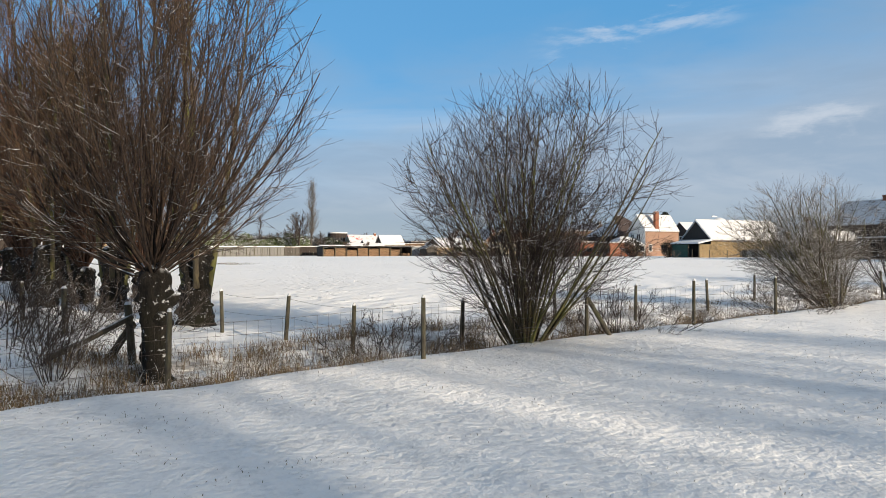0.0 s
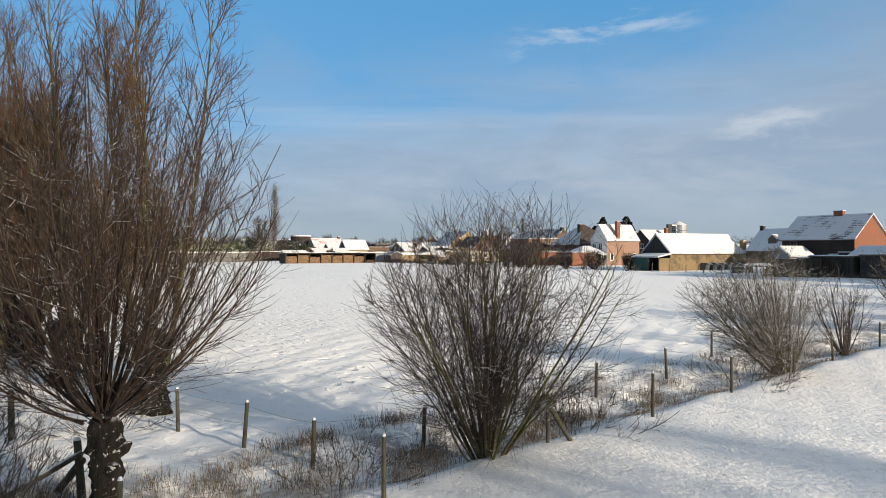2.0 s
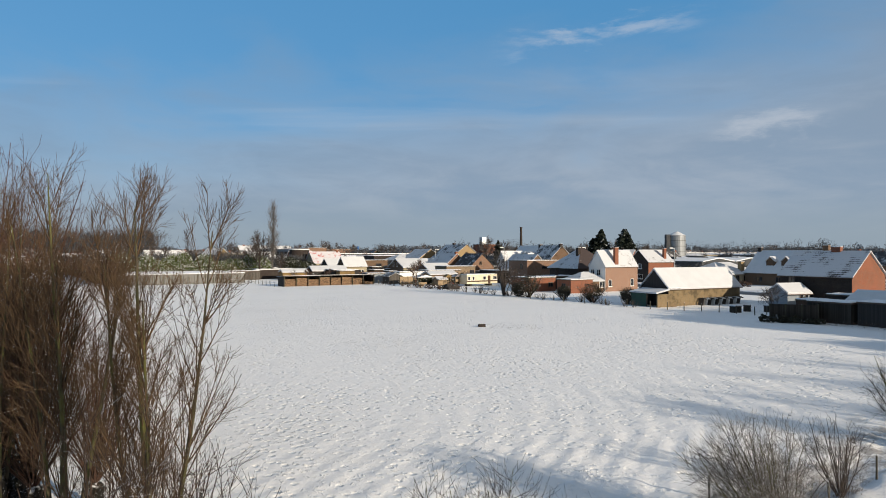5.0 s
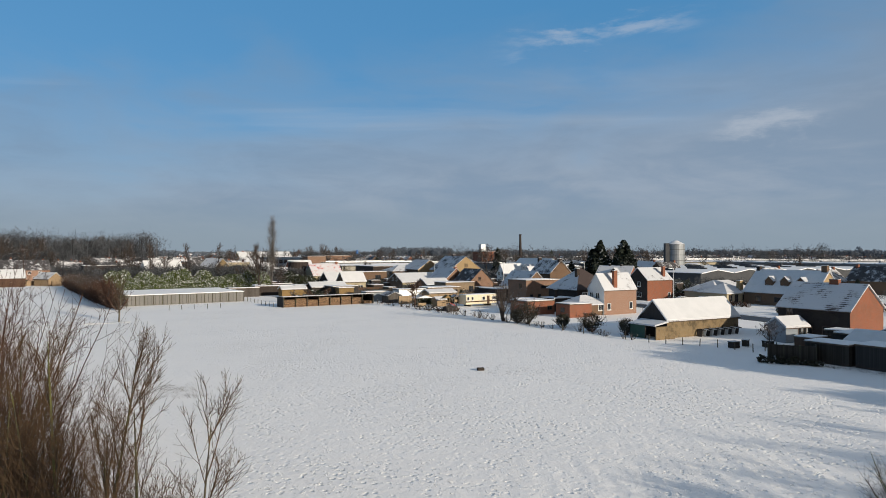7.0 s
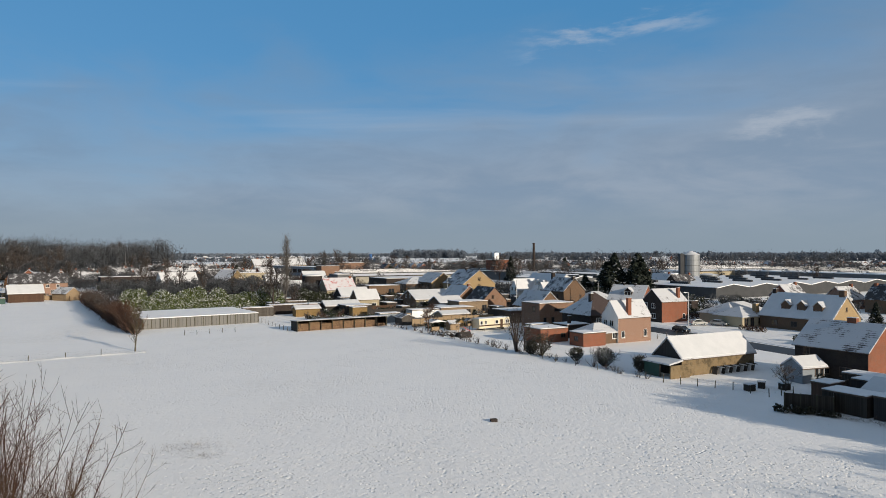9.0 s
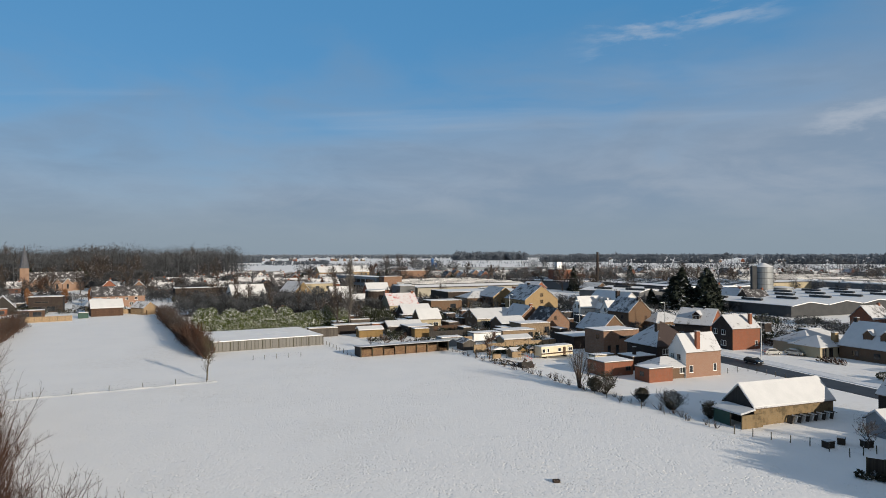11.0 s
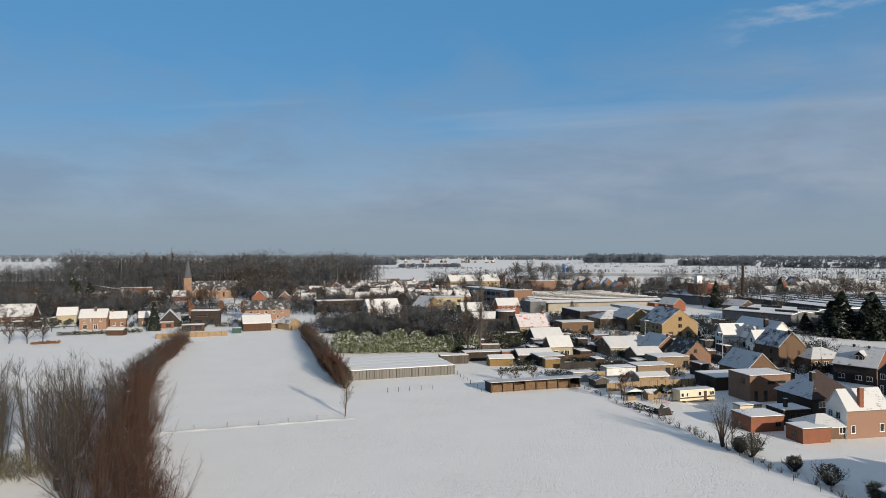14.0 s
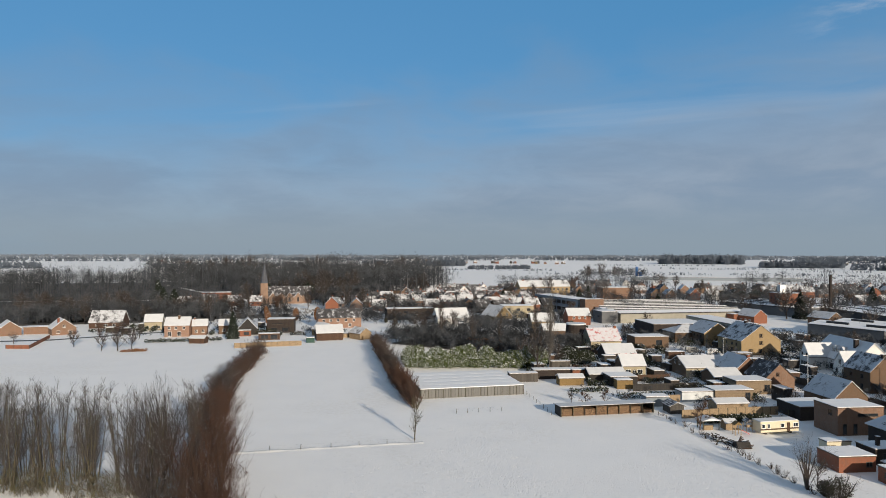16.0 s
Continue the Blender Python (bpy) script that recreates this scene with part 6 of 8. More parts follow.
def spire(x, y, seed, tall, label):
    """A slender willow: one leader, steep limbs, and fine dark twigs."""
    rng = np.random.default_rng(seed)
    t = thing("slender_willow", pose(x, y, float(ground_z(x, y))), label, "willow", "slender willows")
    main = shoots(rng, np.array([[0, 0, -0.2], [0.25, 0.1, 0.8], [-0.25, -0.1, 0.9], [0.1, -0.3, 0.9]]), np.array([[0.0, 0.0, 1.0], [0.16, 0.05, 1.0], [-0.15, 0.03, 1.0], [0.05, -0.16, 1.0]]), np.array([1.0, 0.86, 0.78, 0.7]) * tall, 16, 0.12, 0.012)
    lim = twigs(rng, main, 30, 0.10, 0.97, (14, 36), (0.14 * tall, 0.27 * tall), 8, 0.5, 0.025)
    tw = twigs(rng, lim, 9, 0.15, 0.97, (16, 44), (0.05 * tall, 0.12 * tall), 5, 0.4, 0.03)
    fine = twigs(rng, tw, 4, 0.2, 0.97, (18, 50), (0.2, 0.55), 3, 0.3, 0.03)
    part("trunk", trunk_mesh(seed, 2.0, 0.33), M_WILLOW, t)
    for k in range(len(main)):
        part("stem", raw_mesh("stem", *tubes(main[k:k + 1], taper(main[k:k + 1], 0.12 if k == 0 else 0.08, 0.012), 7)), M_OLIVE, t)
    part("crown", raw_mesh("crown", *join(tubes(lim, taper(lim, 0.021, 0.007, rng), 3), tubes(tw, taper(tw, 0.0075, 0.004), 3), tubes(fine, taper(fine, 0.0048, 0.003), 3))), M_SPIRE, t, kind="stuff")
    return t


s1 = spire(-6.0, 16.2, 301, 10.2, "slender bare willow with olive stems")
s2 = spire(-9.6, 19.4, 302, 11.4, "tall slender bare willow with olive stems")
copy_thing(s2, pose(-12.8, 21.4, -0.85, 0, 0, 140))
copy_thing(s1, pose(-13.6, 24.6, -0.8, 0, 0, 60))
copy_thing(s2, pose(-16.5, 24.0, -0.85, 0, 0, 250))


def poplar_clump(x, y, seed, tall, label, mat, n=5):
    """Several upright stems from one foot with steep limbs and fine twigs."""
    rng = np.random.default_rng(seed)
    t = thing("poplar", pose(x, y, float(ground_z(x, y)) - 0.1), label, "tree", "slim poplars")
    ways = around(rng, n, 1, 11)
    foot = np.concatenate([rng.normal(0, 0.7, (n, 2)), np.full((n, 1), -0.2)], 1)
    main = shoots(rng, foot, ways, tall * rng.uniform(0.72, 1.0, n), 12, 0.1, 0.015)
    lim = twigs(rng, main, 20, 0.14, 0.97, (18, 42), (0.11 * tall, 0.21 * tall), 7, 0.5, 0.03)
    tw = twigs(rng, lim, 8, 0.15, 0.97, (18, 50), (0.04 * tall, 0.11 * tall), 3, 0.4, 0.04)
    for k in range(n):
        part("trunk", raw_mesh("trunk", *tubes(main[k:k + 1], taper(main[k:k + 1], 0.11, 0.015), 6)), mat, t)
    part("crown", raw_mesh("crown", *join(tubes(lim, taper(lim, 0.030, 0.010, rng), 3), tubes(tw, taper(tw, 0.013, 0.007), 3))), M_GREYPOP, t, kind="stuff")
    return t


p1 = poplar_clump(-81.0, 84.0, 41, 17.4, "slim bare grey poplar with several stems", M_POPLAR)
p2 = poplar_clump(-85.5, 82.5, 42, 18.0, "slim bare grey poplar with several stems", M_POPLAR, 4)
p3 = poplar_clump(-91.0, 81.5, 43, 16.4, "slim bare grey poplar with several stems", M_POPLAR, 6)
for i in range(34):
    x = -94.0 - 1.55 * i + rng.uniform(-1.2, 1.2)
    copy_thing((p1, p2, p3)[i % 3], pose(x, 84.0 + 0.2 * (x + 81) + rng.uniform(-3.5, 5.0), -0.15, 0, 0, i * 83))
for i in range(14):
    q = copy_thing((p3, p1, p2)[i % 3], pose(-80.0 - 2.6 * i + rng.uniform(-1.0, 1.0), 86.5 - 0.5 * i + rng.uniform(-2, 2), -0.2, 0, 0, i * 77))
    q.scale = (0.95, 0.95, 0.93)
for i in range(8):
    q = copy_thing((p2, p3, p1)[i % 3], pose(-79.0 - 2.4 * i + rng.uniform(-1.5, 1.5), 91 + 3.0 * i, -0.2, 0, 0, i * 50))
    q.scale = (0.8, 0.8, 0.75)
slim_tree("lone_tree", -52.9, 126.3, 44, 8.6, "lone bare tree at the field corner", M_POPLAR, 46, (28, 66), 0.16, 0.36, thin=0.8)
poplar = slim_tree("tall_poplar", -41.0, 207.0, 45, 22.0, "very tall narrow poplar above the village", M_FROST, 110, (12, 36), 0.25, 0.25, thin=1.2)



def clump(line, h, width, n, size, seed=1, lumps=0.25, slivers=False):
    """A hedge or thicket along a line: bushes of their own height and breadth, each of many small leaves or slivers."""
    rng = np.random.default_rng(seed)
    p = np.array(line, float)
    seg = np.linalg.norm(np.diff(p, axis=0), axis=1)
    cum = np.concatenate([[0], np.cumsum(seg)])
    m = max(2, int(cum[-1] / (width * 0.33)) + 1)
    s = np.linspace(0, cum[-1], m) + rng.normal(0, width * 0.1, m)
    k = np.clip(np.searchsorted(cum, s) - 1, 0, len(seg) - 1)
    f = ((s - cum[k]) / seg[k])[:, None]
    t = (p[k + 1] - p[k]) / seg[k][:, None]
    c = p[k] * (1 - f) + p[k + 1] * f + np.stack([-t[:, 1], t[:, 0]], 1) * rng.normal(0, width * 0.13 * (1 if lumps > 0.1 else 0), (m, 1))
    top = h * rng.uniform(1 - 1.6 * lumps, 1 + 0.6 * lumps, m)
    rad = width * 0.5 * rng.uniform(0.75, 1.1, m)
    q = rng.integers(0, m, n)
    d = rng.normal(0, 1, (n, 3))
    d /= np.linalg.norm(d, axis=1, keepdims=True)
    r = rng.uniform(0.35, 1.0, n) ** (0.45 if not slivers else 0.7)
    pos = np.stack([c[q, 0] + d[:, 0] * r * rad[q], c[q, 1] + d[:, 1] * r * rad[q], top[q] * (0.48 + 0.5 * d[:, 2] * r)], 1)
    return leaf_mesh(rng, pos, size, slivers)


def leaf_mesh(rng, pos, size, slivers=False):
    n = len(pos)
    sz = rng.uniform(*size, n)[:, None]
    a = rng.normal(0, 1, (n, 3))
    if slivers:
        a = a * np.array([0.6, 0.6, 0.3]) + np.array([0, 0, 0.9])
    a /= np.linalg.norm(a, axis=1, keepdims=True)
    b = np.cross(a, rng.normal(0, 1, (n, 3)))
    b /= np.linalg.norm(b, axis=1, keepdims=True)
    wv = sz * (0.028 if slivers else 0.42)
    v = np.stack([pos - a * sz / 2, pos + b * wv, pos + a * sz / 2, pos - b * wv], 1).reshape(-1, 3)
    return v, np.arange(4 * n).reshape(n, 4)


def hedge(name, line, h, width, n, mat, label, size=(0.25, 0.5), category="hedge", seed=1, lumps=0.25, slivers=False, kind=""):
    v, f = clump(line, h, width, n, size, seed, lumps, slivers)
    z0 = ground_z(line[0][0], line[0][1])
    v[:, 2] += z0
    return tagged(part(name, raw_mesh(name, v, f, False), mat), label, category, kind=kind)


# hedgerows of leafless bushes
hr = random.Random(91)
hedge("undergrowth", [(-65.0, 154.0), (-80.0, 177.5), (-126.0, 256.0)], 3.6, 4.2, 24000, M_HEDGEROW, "leafless undergrowth at the hedge's foot", (0.5, 1.4), seed=2, slivers=True, kind="stuff")
hedge("undergrowth", [(-101.0, 122.0), (-126.0, 160.0), (-152.0, 212.0)], 3.2, 6.0, 20000, M_HEDGEROW, "leafless undergrowth at the hedge's foot", (0.5, 1.4), seed=3, slivers=True, kind="stuff")
bushes = [shrub("hedge_bush", -64.0, 152.0, 401, 13, 5.0, "leafless red-brown hedgerow bush", M_REDTWIG, (3, 52), 0.03, 6, 0.9, 3.4, M_REDTWIG, "bush", "hedgerow bushes", 0.5, 3, False, fine_each=2),
          shrub("hedge_bush", -66.0, 155.2, 402, 14, 4.4, "leafless brown hedgerow bush", M_HEDGEROW, (3, 58), 0.03, 6, 0.9, 3.4, M_HEDGEROW, "bush", "hedgerow bushes", 0.5, 3, False, fine_each=2),
          shrub("hedge_bush", -68.0, 158.4, 403, 12, 5.4, "leafless grey hedgerow bush", M_GREYTW, (3, 48), 0.03, 6, 0.9, 3.2, M_GREYTW, "bush", "hedgerow bushes", 0.5, 3, False, fine_each=2)]


def hedgerow(line, step, scale, mix):
    for (xa, ya), (xb, yb) in zip(line, line[1:]):
        n = round(math.hypot(xb - xa, yb - ya) / step)
        for i in range(n):
            f = i / n
            q = copy_thing(bushes[mix(f)], pose(xa + (xb - xa) * f + hr.uniform(-0.7, 0.7), ya + (yb - ya) * f + hr.uniform(-0.5, 0.5), -0.1, 0, 0, hr.uniform(0, 360)))
            k = hr.uniform(*scale)
            q.scale = (k * 0.95, k * 0.95, k * hr.uniform(0.8, 1.15))


hedgerow([(-67.0, 157.0), (-80.0, 178.0)], 1.5, (1.05, 1.35), lambda f: hr.choice((0, 0, 1)))
hedgerow([(-80.0, 178.0), (-126.0, 256.0)], 2.0, (1.0, 1.35), lambda f: hr.choice((2, 1, 1)))
hedgerow([(-100.0, 122.0), (-125.0, 160.0), (-152.0, 212.0)], 2.2, (1.05, 1.6), lambda f: hr.choice((0, 1, 1, 2, 2)))
for i in range(34):
    f = i / 34
    x, y = -6.0 + 41.0 * f + hr.uniform(-0.8, 0.8), 165.0 - 72.0 * f + hr.uniform(-0.8, 0.8)
    q = copy_thing(bushes[hr.choice((1, 2, 2))], pose(x, y, -0.05, 0, 0, hr.uniform(0, 360)))
    k = hr.uniform(0.14, 0.34)
    q.scale = (k * 1.3, k * 1.3, k)
hedgerow([(-103.0, 121.0), (-127.0, 158.0)], 4.0, (0.8, 1.1), lambda f: hr.choice((1, 2)))
hedge("undergrowth", [(-28, 39), (-62, 77), (-100, 122)], 2.2, 7.0, 8000, M_HEDGEROW, "leafless undergrowth between willow trunks", (0.6, 1.8), seed=4, lumps=0.4, slivers=True, kind="stuff")
hedge("undergrowth", [(-75, 81), (-92, 78), (-150, 67)], 4.2, 7.0, 13000, M_POPLAR, "olive-grey leafless undergrowth below poplars", (0.6, 1.8), seed=5, lumps=0.45, slivers=True, kind="stuff")
hedge("laurel_hedge", [(-88, 204), (-70, 210), (-46, 219)], 7.2, 6.5, 48000, M_HEDGE, "thick evergreen laurel hedge flecked with snow", (0.25, 0.55), seed=6)
hedge("evergreen_bush", [(-39.5, 229), (-32.5, 232)], 6.4, 6.0, 10000, M_IVY, "dark evergreen bush flecked with snow", (0.25, 0.5), seed=7, category="bush")
hedge("evergreen_bush", [(-47, 209), (-43, 211)], 2.6, 3.0, 2500, M_IVY, "low dark evergreen bush", (0.2, 0.4), seed=8, category="bush")
hedge("garden_hedge", [(2.5, 160.5), (17.5, 168.5)], 2.1, 1.5, 9000, M_IVY, "dark clipped hedge behind the caravan, snow-topped", (0.15, 0.35), seed=9)
hedge("garden_hedge", [(-214, 219), (-190, 236)], 1.8, 2.2, 4000, M_IVY, "dark clipped garden hedge", (0.2, 0.4), seed=10)
for i, (x, y, s) in enumerate(((21.9, 117.6, 4.7), (20.4, 119.6, 3.0), (26.8, 111.6, 2.7), (30.2, 106.0, 3.5), (34.2, 100.8, 2.9))):
    q = shrub("field_shrub", x, y, 420 + i, 20, s, "twiggy dark shrub on the field edge", M_WILLOW, (5, 55), 0.03, 7, 0.4, 2.2, M_GREYTW, "shrub", "", 0.4, 4, False, fine_each=3)
    leaf_rng = np.random.default_rng(440 + i)
    d = leaf_rng.normal(0, 1, (1300, 3))
    d /= np.linalg.norm(d, axis=1, keepdims=True)
    at = d * leaf_rng.uniform(0.3, 1.0, (1300, 1)) ** 0.5 * np.array([0.46, 0.46, 0.40]) * s * leaf_rng.uniform(0.8, 1.1, (1300, 1)) + np.array([0, 0, 0.5 * s])
    part("foliage", raw_mesh("foliage", *leaf_mesh(leaf_rng, at, (0.10, 0.26)), False), M_SHRUB, q, kind="stuff")
hedge("clipped_bush", [(77.5, 133.2), (78.6, 133.8)], 1.5, 2.0, 1200, M_IVY, "snow-topped clipped round bush", (0.1, 0.25), seed=31, category="bush", lumps=0.05)


def conifer(x, y, h, seed, label, r=0.27, group="conifers"):
    rng = np.random.default_rng(seed)
    t = thing("conifer", pose(x, y, float(ground_z(x, y))), label, "conifer", group)
    part("trunk", Geo().cone(0, 0, -0.2, h * 0.95, 0.22, 0.03, 8), M_WILLOW, t)
    n = 4200
    z = rng.beta(1.0, 1.5, n) * 0.97 + 0.03
    tier = 1 - 0.35 * ((z * 14) % 1)
    a = rng.uniform(0, 2 * math.pi, n)
    lump = 1 + 0.28 * np.sin(3 * a + 9 * z + seed) + 0.18 * np.sin(5 * a - 17 * z)
    rad = h * r * (1 - z) ** 0.8 * tier * lump * np.sqrt(rng.uniform(0.1, 1, n)) + 0.08
    pos = np.stack([rad * np.cos(a), rad * np.sin(a), z * h - rad * 0.3], 1)
    v, f = leaf_mesh(rng, pos, (0.45, 0.95))
    part("crown", raw_mesh("crown", v, f, False), M_FIR, t)
    return t


c1 = conifer(-189, 243, 12.0, 51, "dark green spruce between gardens")
c2 = conifer(96, 296, 11.0, 52, "dark green conifer beyond the houses", 0.34)
for i, (x, y, s) in enumerate(((113, 160, 0.5), (-80, 520, 0.9), (-74, 524, 1.0), (-60, 440, 0.8), (60, 430, 1.3), (52, 470, 1.2), (120, 540, 1.2), (-130, 480, 0.9))):
    q = copy_thing((c1, c2)[i % 2], pose(x, y, 0, 0, 0, i * 67))
    q.scale = (s * 1.2, s * 1.15, s)
for i, (x, y, h) in enumerate(((84, 294, 15.0), (87, 292, 19.0), (89.5, 293, 13.0), (94, 289, 14.0), (96, 287, 19.0), (98.5, 287, 15.0), (76, 300, 9.0))):
    q = copy_thing((c2, c1)[i % 2], pose(x, y, -0.2, 0, 0, i * 53))
    q.scale = (h / 8.0, h / 8.4, h / (11.4, 12.6)[i % 2])
hedge("evergreen_trees", [(80, 297), (88, 292), (99, 286)], 7.0, 6.0, 9000, M_FIR, "ragged belt of dark evergreens", (0.5, 1.1), seed=150, lumps=0.4, kind="stuff", category="trees")
# dark hedges between the gardens
hedge_rng = random.Random(33)
for i, (x, y, a, ln, h) in enumerate(((-10, 184, A, 16, 1.8), (6, 182, B, 9, 1.8), (-26, 186, A, 10, 1.4), (-6, 207, A, 14, 1.8), (-8, 219, B, 10, 1.7), (18, 232, A, 18, 1.6), (30, 238, B, 12, 1.8), (-30, 220, A, 14, 2.0), (-34, 236, A, 10, 2.4),
                                      (38, 226, A, 12, 1.8), (52, 205, B, 14, 1.6), (40, 178, A, 10, 2.0), (48, 162, A, 8, 1.8), (74, 184, B, 12, 1.6), (70, 188, A, 14, 2.2), (96, 176, B, 16, 2.0), (78, 152, B, 6, 1.4), (88, 142, A, 8, 1.6),
                                      (-14, 262, A, 14, 1.8), (0, 250, B, 10, 1.6), (14, 256, A, 10, 1.6), (32, 266, B, 14, 2.0), (-50, 286, A, 16, 2.2), (-160, 280, A, 12, 1.8), (-176, 260, B, 8, 1.6), (-205, 270, A, 12, 2.2), (-232, 258, A, 10, 2.0), (-262, 240, A, 12, 1.8), (104, 130, B, 16, 2.0))):
    dx, dy = math.cos(radians(a)) * ln / 2, math.sin(radians(a)) * ln / 2
    hedge("garden_hedge", [(x - dx, y - dy), (x + dx, y + dy)], h, 1.5, int(ln * 75), (M_IVY, M_HEDGEROW, M_IVY)[i % 3], ("dark evergreen garden hedge", "bare brown garden hedge", "dark evergreen garden hedge")[i % 3], (0.2, 0.45), seed=200 + i, lumps=0.12)
hedge("copper_bush", [(-82, 251), (-70, 253)], 4.5, 4.5, 5000, M_BEECH, "copper-leaved bush in the thicket", (0.4, 0.9), seed=64, category="bush")
for i, (x, y) in enumerate(((-226, 320), (-211, 300), (-205, 318), (-196, 325))):
    hedge("columnar_beech", [(x, y), (x + 0.4, y)], 7.5, 3.2, 1500, M_BEECH, "narrow copper beech with dry leaves", (0.3, 0.7), seed=70 + i, category="tree", lumps=0.05)


def round_tree(name, x, y, seed, tall, label, mat, thin=1.0, fork=0.22, limbs=11, group="", category="tree"):
    """A spreading bare tree: trunk, limbs, branches and twigs."""
    rng = np.random.default_rng(seed)
    t = thing(name, pose(x, y, float(ground_z(x, y))), label, category, group)
    main = shoots(rng, np.array([[0, 0, -0.2]]), np.array([[0.03, 0.0, 1.0]]), np.array([tall * 0.62]), 8, 0.1, 0.04)
    lim = twigs(rng, main, limbs, fork, 1.0, (25, 60), (0.4 * tall, 0.55 * tall), 8, 0.6, 0.09)
    br = twigs(rng, lim, 7, 0.25, 1.0, (20, 50), (0.16 * tall, 0.3 * tall), 4, 0.3, 0.1)
    tw = twigs(rng, br, 5, 0.2, 1.0, (20, 50), (0.06 * tall, 0.13 * tall), 3, 0.2, 0.08)
    part("trunk", raw_mesh("trunk", *tubes(main, taper(main, tall * 0.02, tall * 0.008), 8)), mat, t)
    part("crown", raw_mesh("crown", *join(tubes(lim, taper(lim, 0.008 * tall, 0.003 * tall, rng), 4), tubes(br, taper(br, 0.0035 * tall * thin, 0.0015 * tall * thin), 3), tubes(tw, taper(tw, 0.002 * tall * thin, 0.001 * tall * thin), 3))), mat, t, kind="stuff")
    return t


t1 = round_tree("bare_tree", 2.3, 154.6, 81, 7.4, "bare brown tree beside the garden", M_HEDGEROW, 1.9)
t2 = round_tree("bare_tree", 20.0, 124.5, 82, 6.0, "bare grey garden tree", M_GREYTW, 1.2)
shrub("many_stemmed_tree", 18.2, 122.4, 88, 14, 8.6, "bare grey tree with several stems", M_GREYTW, (3, 26), 0.09, 11, 0.6, 1.6, rise=0.2)
round_tree("apple_tree", 48.6, 86.0, 83, 4.4, "low spreading bare apple tree", M_GREYTW, 1.2, 0.2, 14)
round_tree("apple_tree", -28.0, 170.0, 84, 4.0, "small bare fruit tree behind wood shed", M_GREYTW, 1.4)
birch = slim_tree("birch", -79.0, 246.0, 85, 15.0, "slender bare birch with pale trunk", M_GREYTW, 40, (20, 40), 0.2, 0.25, thin=1.5)
for x, y in ((-98, 262), (-70, 254), (-55, 250), (-115, 285), (-104, 280), (-66, 300)):
    copy_thing(birch, pose(x, y, 0, 0, 0, x * 7))
for i, (x, y, s) in enumerate(((-20, 172, 0.6), (-15, 175, 0.55), (-24, 168, 0.6), (40, 260, 1.2), (110, 118, 1.2), (60, 262, 1.3), (-246, 224, 1.1), (-250, 213, 0.9), (-240, 228, 0.9), (-262, 196, 1.0), (-232, 340, 2.0), (-236, 345, 2.1), (-130, 620, 2.2), (-116, 626, 2.4), (-102, 630, 2.4), (20, 470, 2.0), (40, 475, 1.8), (70, 468, 2.2))):
    q = copy_thing(t2 if i % 2 else t1, pose(x, y, -0.1, 0, 0, i * 77))
    q.scale = (s, s, s)


# larger bare trees among the houses
t3 = round_tree("bare_tree", -272.8, 366.9, 86, 20.0, "large dense bare tree beside the church", M_GREYTW, 1.5, 0.16, 15)
t4 = round_tree("bare_tree", -236.4, 381.0, 87, 16.0, "tall bare tree near the church", M_GREYTW, 1.5, 0.18, 13)
for i, (x, y, h) in enumerate(((-240.9, 408.2, 20.6), (-215.9, 393.5, 18.5), (-209.4, 405.5, 15.4), (-185.9, 400.5, 12.3), (-125.3, 883.7, 23.0), (-108.0, 890.7, 26.0), (-88.9, 880.8, 21.8), (-26.0, 684.3, 18.2), (-13.1, 689.4, 17.1), (52.3, 425.6, 19.4),
                               (28.3, 483.3, 11.3), (-32.8, 291.7, 8.0), (-26.9, 303.8, 7.5), (-45.2, 208.6, 15.0), (-41.5, 221.8, 8.7), (-54.8, 228.9, 9.9), (-66.2, 397.7, 10.1), (-12.6, 418.3, 8.4), (47.8, 267.8, 7.0), (51.4, 592.2, 13.7), (9.6, 652.1, 14.5))):
    q = copy_thing((t3, t4)[i % 2], pose(x, y, -0.1, 0, 0, i * 63))
    s = h / (20.0, 16.0)[i % 2]
    q.scale = (s, s, s)
for i, (x, y, h) in enumerate(((102.0, 688.3, 15.5), (102.1, 526.0, 11.7), (-126.7, 437.5, 13.5), (-120.1, 465.5, 16.3), (80.6, 366.5, 12.1), (-104.9, 295.6, 12.0), (-88.8, 280.2, 10.0), (-121.5, 267.7, 10.0), (-111.0, 271.7, 14.5), (24.7, 186.3, 4.2), (14.0, 237.1, 2.8),
                               (-150.0, 330.0, 9.0), (-135.0, 350.0, 11.0), (-95.0, 340.0, 9.0), (-60.0, 330.0, 8.0), (-20.0, 350.0, 9.0), (20.0, 330.0, 8.0), (60.0, 300.0, 9.0), (-250.0, 300.0, 12.0), (-275.0, 280.0, 11.0), (-298.0, 262.0, 12.0), (-225.0, 292.0, 9.0))):
    q = copy_thing((t4, t3)[i % 2], pose(x, y, -0.1, 0, 0, i * 97))
    s = h / (16.0, 20.0)[i % 2]
    q.scale = (s, s, s)
for i, (x, y, s) in enumerate(((-517, 604, 1.7), (-500, 610, 1.5), (-570, 742, 2.2), (-286, 461, 1.3), (-278, 455, 1.0), (-20, 479, 0.9), (-74, 377, 0.8), (-310, 340, 1.3), (-330, 352, 1.2), (-295, 420, 1.4), (-380, 400, 1.4))):
    q = copy_thing((c1, c2)[i % 2], pose(x, y, 0, 0, 0, i * 61))
    q.scale = (s * 1.25, s * 1.25, s)


